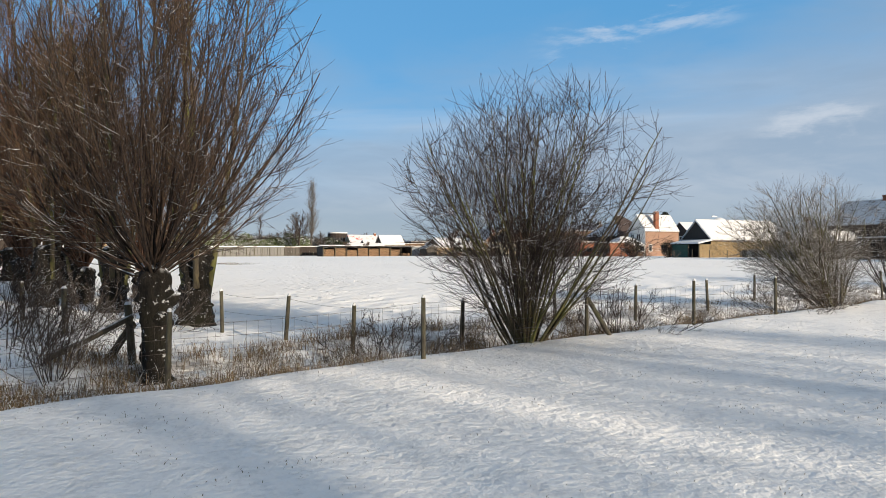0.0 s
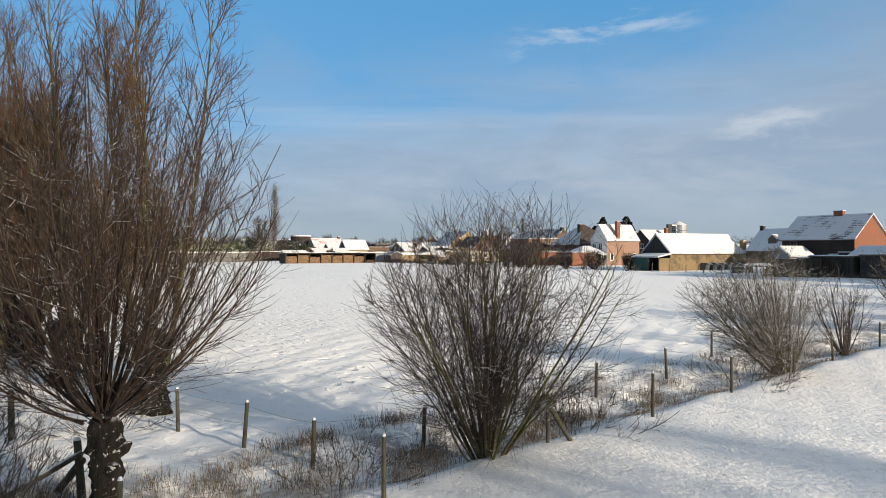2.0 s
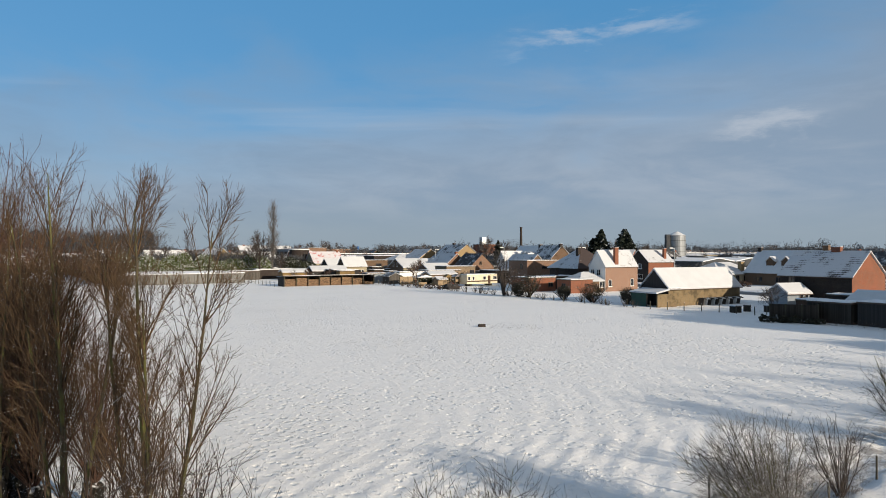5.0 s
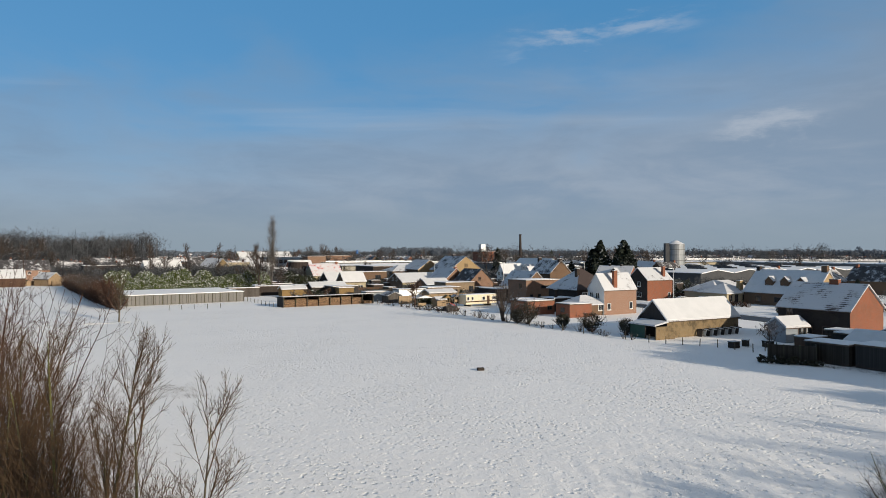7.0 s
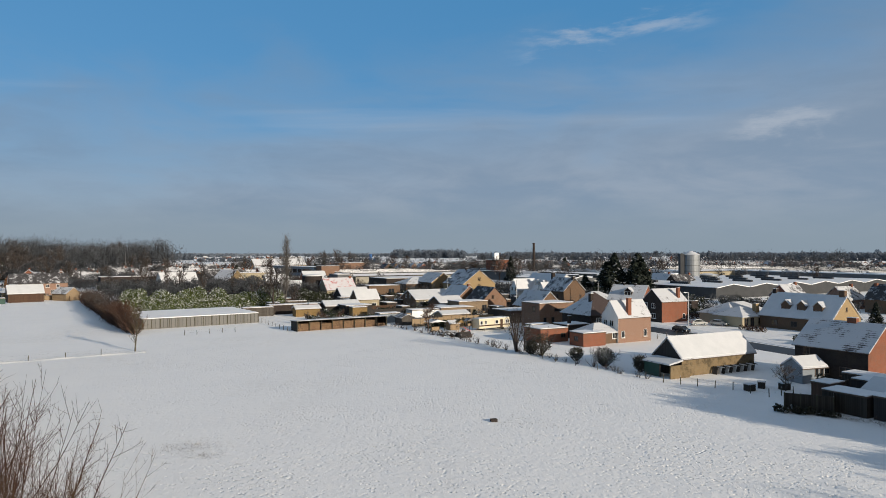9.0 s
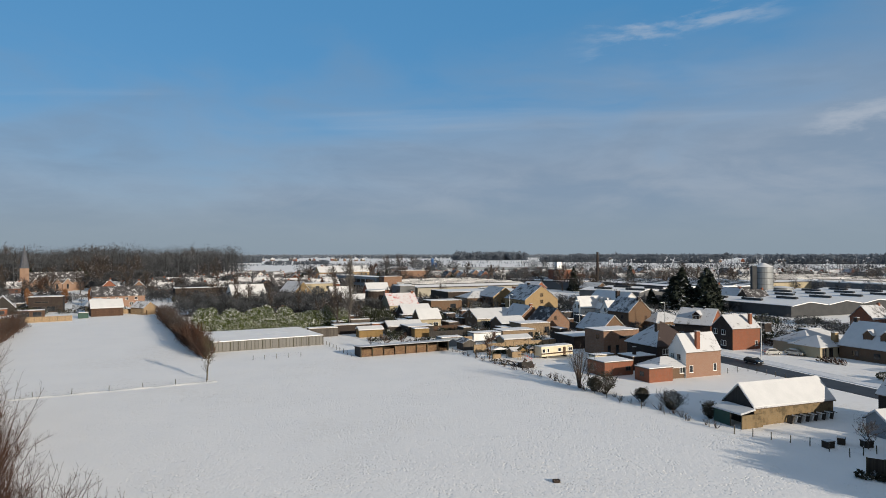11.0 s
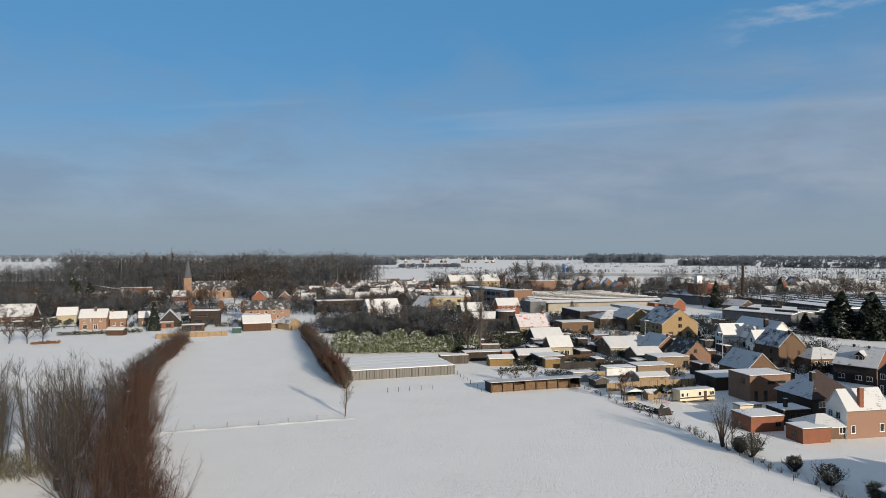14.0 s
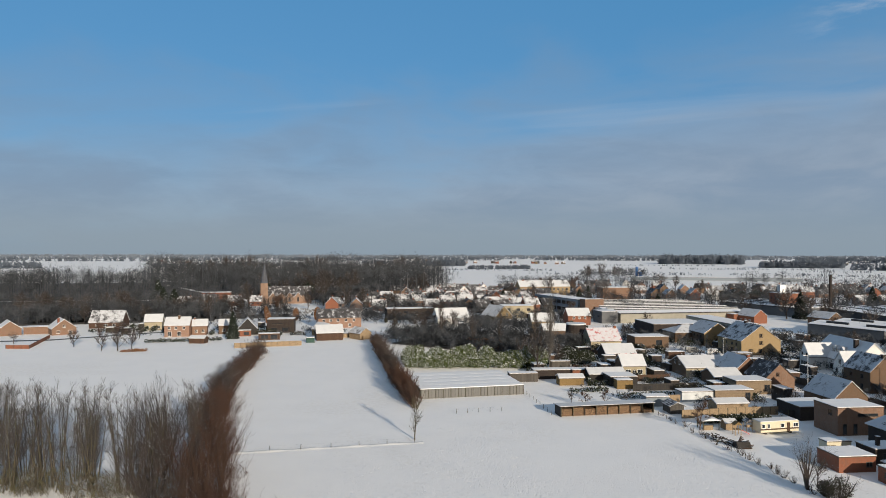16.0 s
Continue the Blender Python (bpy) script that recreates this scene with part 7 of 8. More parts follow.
# poplar rows added out of view, to cast thin shade on lane and field
for i in range(13):
    along = -17.0 + 2.1 * i + (i * 37 % 11) * 0.12
    q = copy_thing((p1, p3, p2)[i % 3], pose(33.0 + 0.69 * along + (i * 53 % 7) * 0.6, -24.0 + 0.72 * along - (i * 29 % 5) * 0.7, -0.95, 0, 0, i * 83))
    k = 0.86 + 0.02 * (i * 41 % 9)
    q.scale = (k, k, k)
for i in range(11):
    along = -18.0 + 2.4 * i
    q = copy_thing((p2, p1, p3)[i % 3], pose(41.0 + 0.69 * along, -32.5 + 0.72 * along + (i * 31 % 5) * 0.6, -0.95, 0, 0, i * 67))
    q.scale = (1.0, 1.0, 1.04)
for i in range(17):
    along, away = 33.5 + 1.25 * i, 28.0 + (i * 31 % 7) * 0.7
    q = copy_thing((p2, p1, p3)[i % 3], pose(2 + 0.69 * along + 0.72 * away, 6 + 0.72 * along - 0.69 * away, -0.6, 0, 0, i * 59))
    k = 0.56 + 0.022 * (i * 47 % 6)
    q.scale = (k * 1.6, k * 1.6, k)


# ---- woods far off ----
def wood_patch(seed, n, spot, tall, per, width, low=0.0):
    """Bare crowns of many trees: slivers round each trunk."""
    rng = np.random.default_rng(seed)
    xy = spot(rng, n)
    swell = 0.5 + 0.5 * np.sin(xy[:, 0] * 0.045 + seed) * np.sin(xy[:, 1] * 0.038 + 2 * seed)
    h = tall[0] + (tall[1] - tall[0]) * np.clip(0.85 * swell - 0.15 + 0.4 * rng.uniform(-0.5, 1.0, n), -0.4, 1.25)
    lobes = 8
    la, lr = rng.uniform(0, 2 * math.pi, (n, lobes)), np.sqrt(rng.uniform(0, 1, (n, lobes))) * 0.24 * h[:, None]
    lz = (0.74 - 0.75 * (lr / h[:, None]) + rng.uniform(-0.38 - low, 0.10, (n, lobes))) * h[:, None]
    lobe = np.stack([xy[:, :1] + lr * np.cos(la), xy[:, 1:] + lr * np.sin(la), lz], -1)
    size = rng.uniform(0.12, 0.21, (n, lobes)) * h[:, None]
    pick = rng.integers(0, lobes, (n, per))
    tree = np.arange(n)[:, None].repeat(per, 1)
    out = rng.normal(0, 1, (n, per, 3))
    out /= np.linalg.norm(out, axis=2, keepdims=True)
    pos = (lobe[tree, pick] + out * (size[tree, pick] * rng.uniform(0, 1, (n, per)) ** 0.45)[..., None]).reshape(-1, 3)
    ln = rng.uniform(0.03, 0.11, (n * per, 1)) * np.repeat(h, per)[:, None]
    heart = np.concatenate([xy, 0.3 * h[:, None]], 1).repeat(per, 0)
    d = pos - heart
    d = d / (np.linalg.norm(d, axis=1, keepdims=True) + 1e-6) + rng.normal(0, 0.75, (n * per, 3))
    d /= np.linalg.norm(d, axis=1, keepdims=True)
    b = np.cross(d, rng.normal(0, 1, (n * per, 3)))
    b /= np.linalg.norm(b, axis=1, keepdims=True)
    v = np.stack([pos - d * ln / 2 - b * width, pos - d * ln / 2 + b * width, pos + d * ln / 2 + b * width * 0.4, pos + d * ln / 2 - b * width * 0.4], 1).reshape(-1, 3)
    f = np.arange(len(v)).reshape(-1, 4)
    base = np.concatenate([xy, np.full((n, 1), -0.2)], 1)
    tr = np.stack([base, base + np.stack([rng.normal(0, 0.3, n), rng.normal(0, 0.3, n), h * 0.7], 1)], 1)
    return join((v, f), tubes(tr, np.stack([0.010 * h, 0.005 * h], 1), 3))


def quad_area(p, q, r, s):
    """Spots inside the four-cornered area p q r s."""
    p, q, r, s = (np.array(k, float) for k in (p, q, r, s))

    def spot(rng, n):
        u, v = rng.uniform(0, 1, (n, 1)), rng.uniform(0, 1, (n, 1))
        return p * (1 - u) * (1 - v) + q * u * (1 - v) + r * u * v + s * (1 - u) * v
    return spot


def woods(seed, n, area, tall, per, width, label, mat=M_WOODS, low=0.0):
    tagged(part("woods", raw_mesh("woods", *wood_patch(seed, n, quad_area(*area), tall, per, width, low), False), mat), label, "woods", kind="stuff")


woods(90, 800, ((-345, 225), (-240, 300), (-330, 420), (-520, 330)), (9, 17), 170, 0.055, "dense bare wood behind the cottages")
woods(91, 950, ((-330, 440), (-185, 530), (-330, 820), (-620, 640)), (25, 40), 140, 0.10, "bare winter wood behind the church")
woods(92, 640, ((-520, 330), (-330, 440), (-600, 640), (-850, 480)), (18, 31), 120, 0.10, "bare winter wood on the rise")
woods(98, 300, ((-620, 640), (-330, 820), (-420, 1000), (-800, 800)), (31, 47), 90, 0.16, "bare winter wood beyond the church")
# woods 57 to 59 stand out of view, placed and thickened for their shadows
woods(59, 8, ((58.5, 52.5), (60.5, 51.5), (62.0, 54.0), (60.0, 55.0)), (11.5, 12.8), 700, 0.12, "unseen bare trees that shade field and yard")
woods(58, 70, ((62.5, 54.0), (66.0, 51.0), (78.0, 66.0), (73.0, 69.0)), (10.0, 13.0), 620, 0.13, "unseen bare trees that shade field and yard")
woods(57, 12, ((63.5, 31.0), (66.0, 28.0), (70.5, 33.0), (68.0, 35.5)), (10.5, 12.5), 600, 0.12, "unseen bare trees that shade field and yard")
woods(60, 120, ((66, 312), (82, 298), (108, 274), (100, 318)), (4, 9), 200, 0.06, "dark bare thicket before the factory")
woods(61, 520, ((-122, 252), (-52, 232), (-40, 262), (-112, 290)), (5.5, 12), 202, 0.074, "bare grey-brown thicket behind the laurel hedge")
woods(62, 78, ((-30, 285), (-8, 292), (-4, 304), (-26, 300)), (4, 7), 202, 0.047, "bare thicket among the houses")
woods(63, 169, ((-210, 330), (-90, 300), (-60, 380), (-190, 400)), (4, 9), 176, 0.068, "bare garden trees among the houses")
woods(64, 234, ((-60, 250), (60, 205), (90, 300), (-40, 345)), (2.5, 7), 162, 0.054, "bare garden trees among the houses")
woods(65, 221, ((-30, 180), (40, 170), (50, 205), (-25, 225)), (1.5, 4.5), 148, 0.041, "bare garden bushes among the plots")
woods(66, 169, ((60, 190), (140, 130), (150, 230), (70, 240)), (2.5, 6), 162, 0.054, "bare garden trees along the road")
woods(67, 143, ((-320, 235), (-180, 300), (-210, 330), (-320, 300)), (2.5, 7), 176, 0.068, "bare garden trees round the cottages")
woods(68, 208, ((-60, 470), (120, 440), (130, 560), (-60, 600)), (6, 13), 135, 0.108, "bare trees among the far houses")
woods(69, 260, ((120, 560), (480, 480), (520, 640), (130, 740)), (7, 15), 122, 0.149, "bare trees among the far houses")
woods(78, 169, ((-262, 226), (-150, 262), (-160, 296), (-275, 262)), (1.5, 4.5), 122, 0.054, "bare garden bushes round the cottages")
woods(79, 195, ((-60, 235), (20, 205), (60, 262), (-40, 300)), (2.0, 6.0), 135, 0.061, "bare garden bushes among the houses")
woods(81, 143, ((40, 195), (100, 172), (120, 250), (50, 262)), (2.0, 6.0), 135, 0.061, "bare garden bushes along the road")
woods(70, 221, ((-330, 250), (-215, 330), (-232, 352), (-345, 275)), (6, 13), 162, 0.095, "bare trees behind the cottages")
woods(71, 156, ((-235, 395), (-160, 425), (-150, 450), (-240, 440)), (9, 15), 148, 0.121, "bare trees beside the church")
woods(72, 338, ((-190, 335), (-70, 300), (-55, 330), (-180, 372)), (4, 9), 148, 0.081, "bare garden trees among the houses")
woods(73, 364, ((-170, 400), (-40, 350), (-20, 420), (-150, 500)), (4, 10), 135, 0.108, "bare garden trees among the houses")
woods(74, 299, ((-30, 300), (60, 270), (75, 330), (-20, 360)), (3, 8), 135, 0.081, "bare garden trees among the houses")
woods(75, 208, ((60, 340), (180, 300), (200, 340), (70, 390)), (4, 9), 122, 0.095, "bare trees between the halls")
woods(76, 286, ((-160, 560), (110, 470), (130, 520), (-150, 640)), (6, 13), 108, 0.135, "bare trees among the far houses")
woods(77, 260, ((150, 430), (420, 360), (450, 430), (170, 500)), (8, 15), 108, 0.135, "bare trees among the far houses")
woods(93, 156, ((-250, 410), (-215, 430), (-240, 470), (-270, 450)), (12, 18), 148, 0.108, "bare trees round the church")
woods(94, 160, ((-170, 600), (-20, 680), (-30, 780), (-190, 700)), (13, 22), 90, 0.13, "bare trees beyond the factory")
woods(95, 200, ((20, 520), (330, 460), (360, 560), (30, 620)), (12, 21), 90, 0.10, "bare garden trees among the houses")
woods(96, 160, ((40, 690), (440, 620), (470, 740), (60, 830)), (17, 28), 90, 0.15, "bare trees behind the village")
woods(97, 117, ((-200, 360), (-110, 420), (-120, 440), (-210, 380)), (6, 10), 122, 0.095, "bare garden trees among the houses")


def belt(seed, x0, y0, x1, y1, deep, n, tall, label="distant belt of woods, tinted blue for haze", per=60, width=2.0):
    """A belt of far woods from one end to the other, deep away from the viewer."""
    d = math.hypot(x0 + x1, y0 + y1)
    ux, uy = (x0 + x1) / d * deep, (y0 + y1) / d * deep
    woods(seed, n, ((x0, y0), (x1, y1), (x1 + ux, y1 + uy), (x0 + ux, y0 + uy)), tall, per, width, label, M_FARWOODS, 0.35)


belt(100, -610, 1520, -530, 1590, 120, 90, (17, 25))
belt(101, -440, 1330, -320, 1400, 60, 90, (8, 12))
belt(102, -90, 2060, 150, 2100, 160, 260, (24, 38))
belt(103, 150, 1690, 330, 1720, 90, 170, (16, 26))
belt(104, 300, 1560, 520, 1480, 60, 130, (14, 22))
belt(105, 560, 1450, 980, 1250, 80, 260, (16, 25))
belt(106, 1000, 1300, 1500, 1050, 90, 260, (15, 24))
belt(107, -1480, 960, -1280, 1020, 90, 110, (15, 22))
belt(108, -1180, 1200, -900, 1420, 60, 130, (9, 14))
belt(109, -900, 1750, -640, 1900, 60, 120, (10, 16))
belt(110, 330, 2500, 900, 2400, 110, 260, (18, 28))
belt(111, -1500, 2200, -700, 2600, 90, 260, (14, 22))
belt(112, -600, 2700, 200, 2800, 90, 260, (13, 20))
belt(113, 900, 2300, 2200, 1700, 110, 420, (16, 26))
belt(114, -2600, 1500, -1500, 2000, 90, 300, (14, 22))
for i, (xa, ya, xb, yb) in enumerate(((-260, 1120, 40, 1150), (60, 1180, 420, 1120), (-480, 1250, -250, 1290), (200, 1400, 620, 1330), (-60, 1500, 260, 1520), (500, 1080, 900, 960), (-1000, 1050, -780, 1130), (-240, 1800, 60, 1840))):
    belt(150 + i, xa, ya, xb, yb, 10, 70, (3, 7), "far thin hedge across the white fields", 30, 0.9)
# the furthest belts carry the most haze in their colour
for i, (y0, wide) in enumerate(((3300, 3600), (3800, 4000), (4300, 4400), (4650, 4700))):
    woods(120 + i, 900, ((-wide, y0 - 1500), (0, y0), (0, y0 + 120), (-wide, y0 - 1380)), (11, 22), 22, 6.0, "very distant belt of woods, paled and blued for haze", M_HAZYWOODS, 0.35)
    woods(130 + i, 900, ((0, y0), (wide, y0 - 1500), (wide, y0 - 1380), (0, y0 + 120)), (11, 22), 22, 6.0, "very distant belt of woods, paled and blued for haze", M_HAZYWOODS, 0.35)
woods(140, 46, ((-150, 960), (-60, 990), (-55, 1030), (-150, 1000)), (13, 21), 130, 0.22, "group of bare trees beyond the fields")
woods(141, 60, ((30, 640), (130, 620), (135, 650), (30, 670)), (8, 14), 110, 0.14, "bare trees beyond the halls")
woods(143, 130, ((-140, 430), (380, 340), (400, 430), (-140, 560)), (11, 18), 170, 0.12, "bare trees behind the houses and halls")
woods(142, 70, ((130, 760), (420, 660), (430, 700), (140, 800)), (8, 15), 110, 0.16, "bare trees beyond the last houses")
hedge("evergreen_trees", [(18, 575), (72, 590)], 8.0, 8.0, 7000, M_FIR, "long dark evergreen screen before the far houses", (0.7, 1.5), seed=151, lumps=0.2, kind="stuff", category="trees")
flat_house("long_shed", 30.0, 950.0, 4, 210, 12, 4.0, M_LBLUE, "very long low pale blue shed", category="shed")

# tall single trees among and behind the houses
tree_rng = random.Random(17)
for i in range(44):
    x = tree_rng.uniform(-150, 420)
    y = 500 - 0.32 * x + tree_rng.uniform(-70, 60)
    q = copy_thing((t3, t4)[i % 2], pose(x, y, -0.1, 0, 0, i * 37))
    k = tree_rng.uniform(11, 19) / (20.0, 16.0)[i % 2]
    q.scale = (k, k, k)
# and before the woods
for i in range(62):
    if i < 34:
        f = i / 34
        x, y = -355 + 120 * f + tree_rng.uniform(-12, 12), 268 + 66 * f + tree_rng.uniform(-14, 26)
        h = tree_rng.uniform(11, 17)
    elif i < 48:
        x, y = tree_rng.uniform(-330, -190), 0
        y = 452 + (x + 330) * 0.60 + tree_rng.uniform(-14, 10)
        h = tree_rng.uniform(17, 27)
    else:
        x, y = tree_rng.uniform(-560, -330), 0
        y = 600 + (x + 560) * 0.78 + tree_rng.uniform(-40, 40)
        h = tree_rng.uniform(24, 38)
    q = copy_thing((t3, t4)[i % 2], pose(x, y, -0.1, 0, 0, i * 47))
    k = h / (20.0, 16.0)[i % 2]
    q.scale = (k, k, k)


def litter(area):
    """Leaf litter and thin snow on the floor of a wood."""
    g = Geo().add([(x, y, 0.03) for x, y in area] + [(x, y, -0.1) for x, y in area], [(0, 1, 2, 3), (7, 6, 5, 4), (0, 4, 5, 1), (1, 5, 6, 2), (2, 6, 7, 3), (3, 7, 4, 0)])
    tagged(part("forest_floor", g, M_LITTER), "leaf litter with thin snow under trees", "ground", kind="structure")


litter(((-345, 228), (-246, 300), (-335, 430), (-520, 335)))
litter(((-335, 445), (-190, 530), (-330, 820), (-620, 640)))
litter(((-525, 340), (-345, 440), (-610, 635), (-850, 480)))
litter(((-232, 352), (-216, 332), (-330, 252), (-344, 274)))
litter(((-118, 254), (-54, 236), (-44, 258), (-110, 286)))

# graves by the church
gr = np.random.default_rng(110)
g = Geo()
for _ in range(260):
    u, v_ = gr.uniform(0, 60), gr.uniform(0, 50)
    x, y = -268 + 0.81 * u + 0.1 * v_, 318 + 0.59 * u + 0.9 * v_
    g.box(x - 0.45, y - 0.12, -0.1, x + 0.45, y + 0.12, gr.uniform(0.6, 1.2))
tagged(part("graves", g, M_GRAVES), "rows of snow-dusted gravestones", "graveyard", kind="stuff")


# ---- wire fences ----
def wire_fence(name, posts, h, label, wires=(0.25, 0.5, 0.75, 0.95), net=0.0, r=0.045, skip=(), seed=0):
    rng = np.random.default_rng(seed)
    x0, y0 = posts[0]
    f = thing(name, pose(x0, y0, 0), label, "fence")
    tops = []
    for x, y in posts:
        z = float(relief(np.array(x), np.array(y)))
        hh = h * rng.uniform(0.93, 1.06)
        lean = rng.normal(0, 0.035, 2)
        g = Geo().cone(0, 0, -0.3, hh * 0.5, r * 1.1, r, 9).cone(0, 0, hh * 0.5, hh, r, r * 0.92, 9)
        v = g.v
        for a in v:
            a[:, 0] += lean[0] * a[:, 2]
            a[:, 1] += lean[1] * a[:, 2]
        p = part("post", g, M_POST, f, at=pose(x - x0, y - y0, z))
        part("snow_cap", Geo().cone(lean[0] * hh, lean[1] * hh, hh, hh + 0.045, r * 0.95, r * 0.5, 9), M_CAP, p)
        tops.append((x - x0, y - y0, z))
    for i, (a, b) in enumerate(zip(tops, tops[1:])):
        if i in skip:
            continue
        a, b = np.array(a), np.array(b)
        d = np.linalg.norm(b - a)
        for wz in wires:
            k = np.linspace(0, 1, 8)[:, None]
            path = a * (1 - k) + b * k + np.array([0, 0, wz * h]) - np.array([0, 0, 0.05]) * (4 * k * (1 - k)) * rng.uniform(0.3, 1)
            part("wire", raw_mesh("wire", *tubes(path[None], np.full((1, 8), 0.0028), 3)), M_WIRE, f)
        if net:
            m = int(d / net)
            k = np.linspace(0, 1, m)[:, None]
            lo = a * (1 - k) + b * k
            pp = np.stack([lo + [0, 0, 0.02], lo + [0, 0, wires[-1] * h - 0.03]], 1) + rng.normal(0, 0.006, (m, 2, 3))
            part("netting", raw_mesh("netting", *tubes(pp, np.full((m, 2), 0.0018), 3)), M_WIRE, f)


wire_fence("wire_fence", [(-14.2, 0.5), (-8.9, 4.5), (-3.5, 8.45), (-0.3, 10.0), (2.75, 12.75), (5.5, 14.6), (8.5, 17.0), (11.6, 19.4), (14.6, 22.1), (18.4, 25.0), (22.6, 28.2), (27.0, 31.5)], 0.98, "weathered wire fence along the lane, snow-capped posts", (0.14, 0.32, 0.5, 0.68, 0.86), 0.15, 0.036, seed=1)
wire_fence("field_fence", [(-4.75, 14.3), (-3.1, 13.1), (-1.65, 12.15), (0.35, 12.9), (2.9, 17.2), (5.05, 17.5), (7.8, 19.6), (11.0, 23.5)], 0.92, "old wire fence on the field side", (0.5, 0.9), 0.0, 0.04, skip=(3,), seed=2)
wire_fence("willow_fence", [(-4.9, 10.5), (-7.9, 13.9), (-11.0, 17.4), (-14.5, 21.5)], 1.0, "leaning posts beside the willows", (0.8,), 0.0, 0.06, seed=3)
brace = thing("fence_brace", pose(-4.9, 10.5, -0.86), "fallen pale pole leaning on a post", "pole")
part("pole", raw_mesh("pole", *tubes(np.array([[[-1.05, -0.55, 0.12], [-0.5, -0.27, 0.42], [0.0, 0.0, 0.72]]]), np.full((1, 3), 0.045), 8)), M_POST, brace)
part("stay", raw_mesh("stay", *tubes(np.array([[[-0.55, 0.35, 0.0], [-0.25, 0.15, 0.32], [0.0, 0.0, 0.6]]]), np.full((1, 3), 0.06), 8)), M_POST, brace)
prop = thing("fence_prop", pose(2.75, 12.75, -0.86), "slanting wooden prop against a post", "pole")
part("pole", raw_mesh("pole", *tubes(np.array([[[0.55, 0.1, -0.05], [0.28, 0.05, 0.4], [0.0, 0.0, 0.85]]]), np.full((1, 3), 0.045), 8)), M_POST, prop)


def far_fence(name, line, gap, label, h=1.1):
    pts = []
    for (xa, ya), (xb, yb) in zip(line, line[1:]):
        n = max(1, round(math.hypot(xb - xa, yb - ya) / gap))
        pts += [(xa + (xb - xa) * i / n, ya + (yb - ya) * i / n) for i in range(n)]
    wire_fence(name, pts + [line[-1]], h, label, (0.5, 0.95), 0.0, 0.06, seed=len(pts))


far_fence("paddock_fence", [(-8.7, 168.5), (1.0, 152.0), (10.0, 136.5), (18.7, 121.4), (23.0, 110.5), (28.1, 103.0), (34.6, 92.4)], 4.0, "thin post and wire fence along the field")
far_fence("cross_fence", [(-81, 106), (-66, 115), (-52, 124)], 6.0, "post and wire fence between two fields")


def snow_bank(line, seed):
    """A low uneven bank of snow along a fence."""
    rng = np.random.default_rng(seed)
    (xa, ya), (xb, yb) = line
    n = 90
    f = np.linspace(0, 1, n)[:, None]
    c = np.array([xa, ya]) * (1 - f) + np.array([xb, yb]) * f
    d = np.array([-(yb - ya), xb - xa]) / math.hypot(xb - xa, yb - ya)
    hgt = 0.16 + 0.10 * rng.uniform(0, 1, (n, 1)) + 0.06 * np.sin(np.arange(n) * 0.35)[:, None]
    rows = []
    for off, k in ((-0.9, -0.3), (-0.45, 0.6), (-0.1, 1.0), (0.25, 0.7), (0.8, -0.3)):
        q = c + d * (off + rng.normal(0, 0.08, (n, 1)))
        rows.append(np.concatenate([q, ground_z(q[:, 0], q[:, 1])[:, None] + hgt * k], 1))
    v = np.stack(rows, 1).reshape(-1, 3)
    g_ = np.arange(n * 5).reshape(n, 5)
    q = np.stack([g_[:-1, :-1], g_[1:, :-1], g_[1:, 1:], g_[:-1, 1:]], -1).reshape(-1, 4)
    tagged(part("snow_bank", raw_mesh("snow_bank", v, q), M_CAP), "low bank of drifted snow along the fence", "ground", kind="structure")


snow_bank(((-84.0, 104.2), (-50.5, 125.0)), 77)
far_fence("yard_fence", [(36.5, 91.0), (42.0, 87.0), (44.5, 82.5), (48.5, 84.0)], 2.6, "post and wire fence behind the barn")
far_fence("front_fence", [(50.5, 138.5), (55.5, 141.0), (61.0, 128.0)], 2.4, "low post fence beside the road")
far_fence("short_fence", [(-52.0, 150.0), (-47.5, 153.0), (-42.5, 156.0)], 2.6, "short row of posts in the field")
far_fence("plot_fence", [(-41.0, 176.0), (-30.5, 156.5)], 3.0, "wire fence beside the greenhouse")


# ---- dry grass along the fence ----
def grass(seed, n, d_lo, d_hi, s_lo, s_hi, tall, mat, label, tufts=60):
    rng = np.random.default_rng(seed)
    ts, td = rng.uniform(s_lo, s_hi, tufts), rng.uniform(d_lo, d_hi, tufts)
    k = rng.integers(0, tufts, n)
    s, d = ts[k] + rng.normal(0, 0.22, n), td[k] + rng.normal(0, 0.12, n)
    x, y = -3.5 + FENCE_U[0] * s + FENCE_N[0] * d, 8.4 + FENCE_U[1] * s + FENCE_N[1] * d
    z = relief(x, y)
    ln = rng.uniform(*tall, n)
    way_ = rng.normal(0, 0.45, (n, 2))
    base = np.stack([x, y, z - 0.02], 1)
    mid = base + np.stack([way_[:, 0] * ln * 0.4, way_[:, 1] * ln * 0.4, ln * 0.62], 1)
    tip = base + np.stack([way_[:, 0] * ln, way_[:, 1] * ln, ln * rng.uniform(0.5, 1.0, n)], 1)
    b = rng.normal(0, 1, (n, 3)) * np.array([1, 1, 0])
    b = b / np.linalg.norm(b, axis=1, keepdims=True) * 0.004
    v = np.stack([base - b, base + b, mid + b * 0.7, mid - b * 0.7, tip], 1)
    i = np.arange(n)[:, None] * 5
    f = np.concatenate([i + np.array([0, 1, 2, 3]), i + np.array([3, 2, 4, 4])])
    tagged(part("dry_grass", raw_mesh("dry_grass", v.reshape(-1, 3), f, False), mat), label, "grass", kind="stuff")


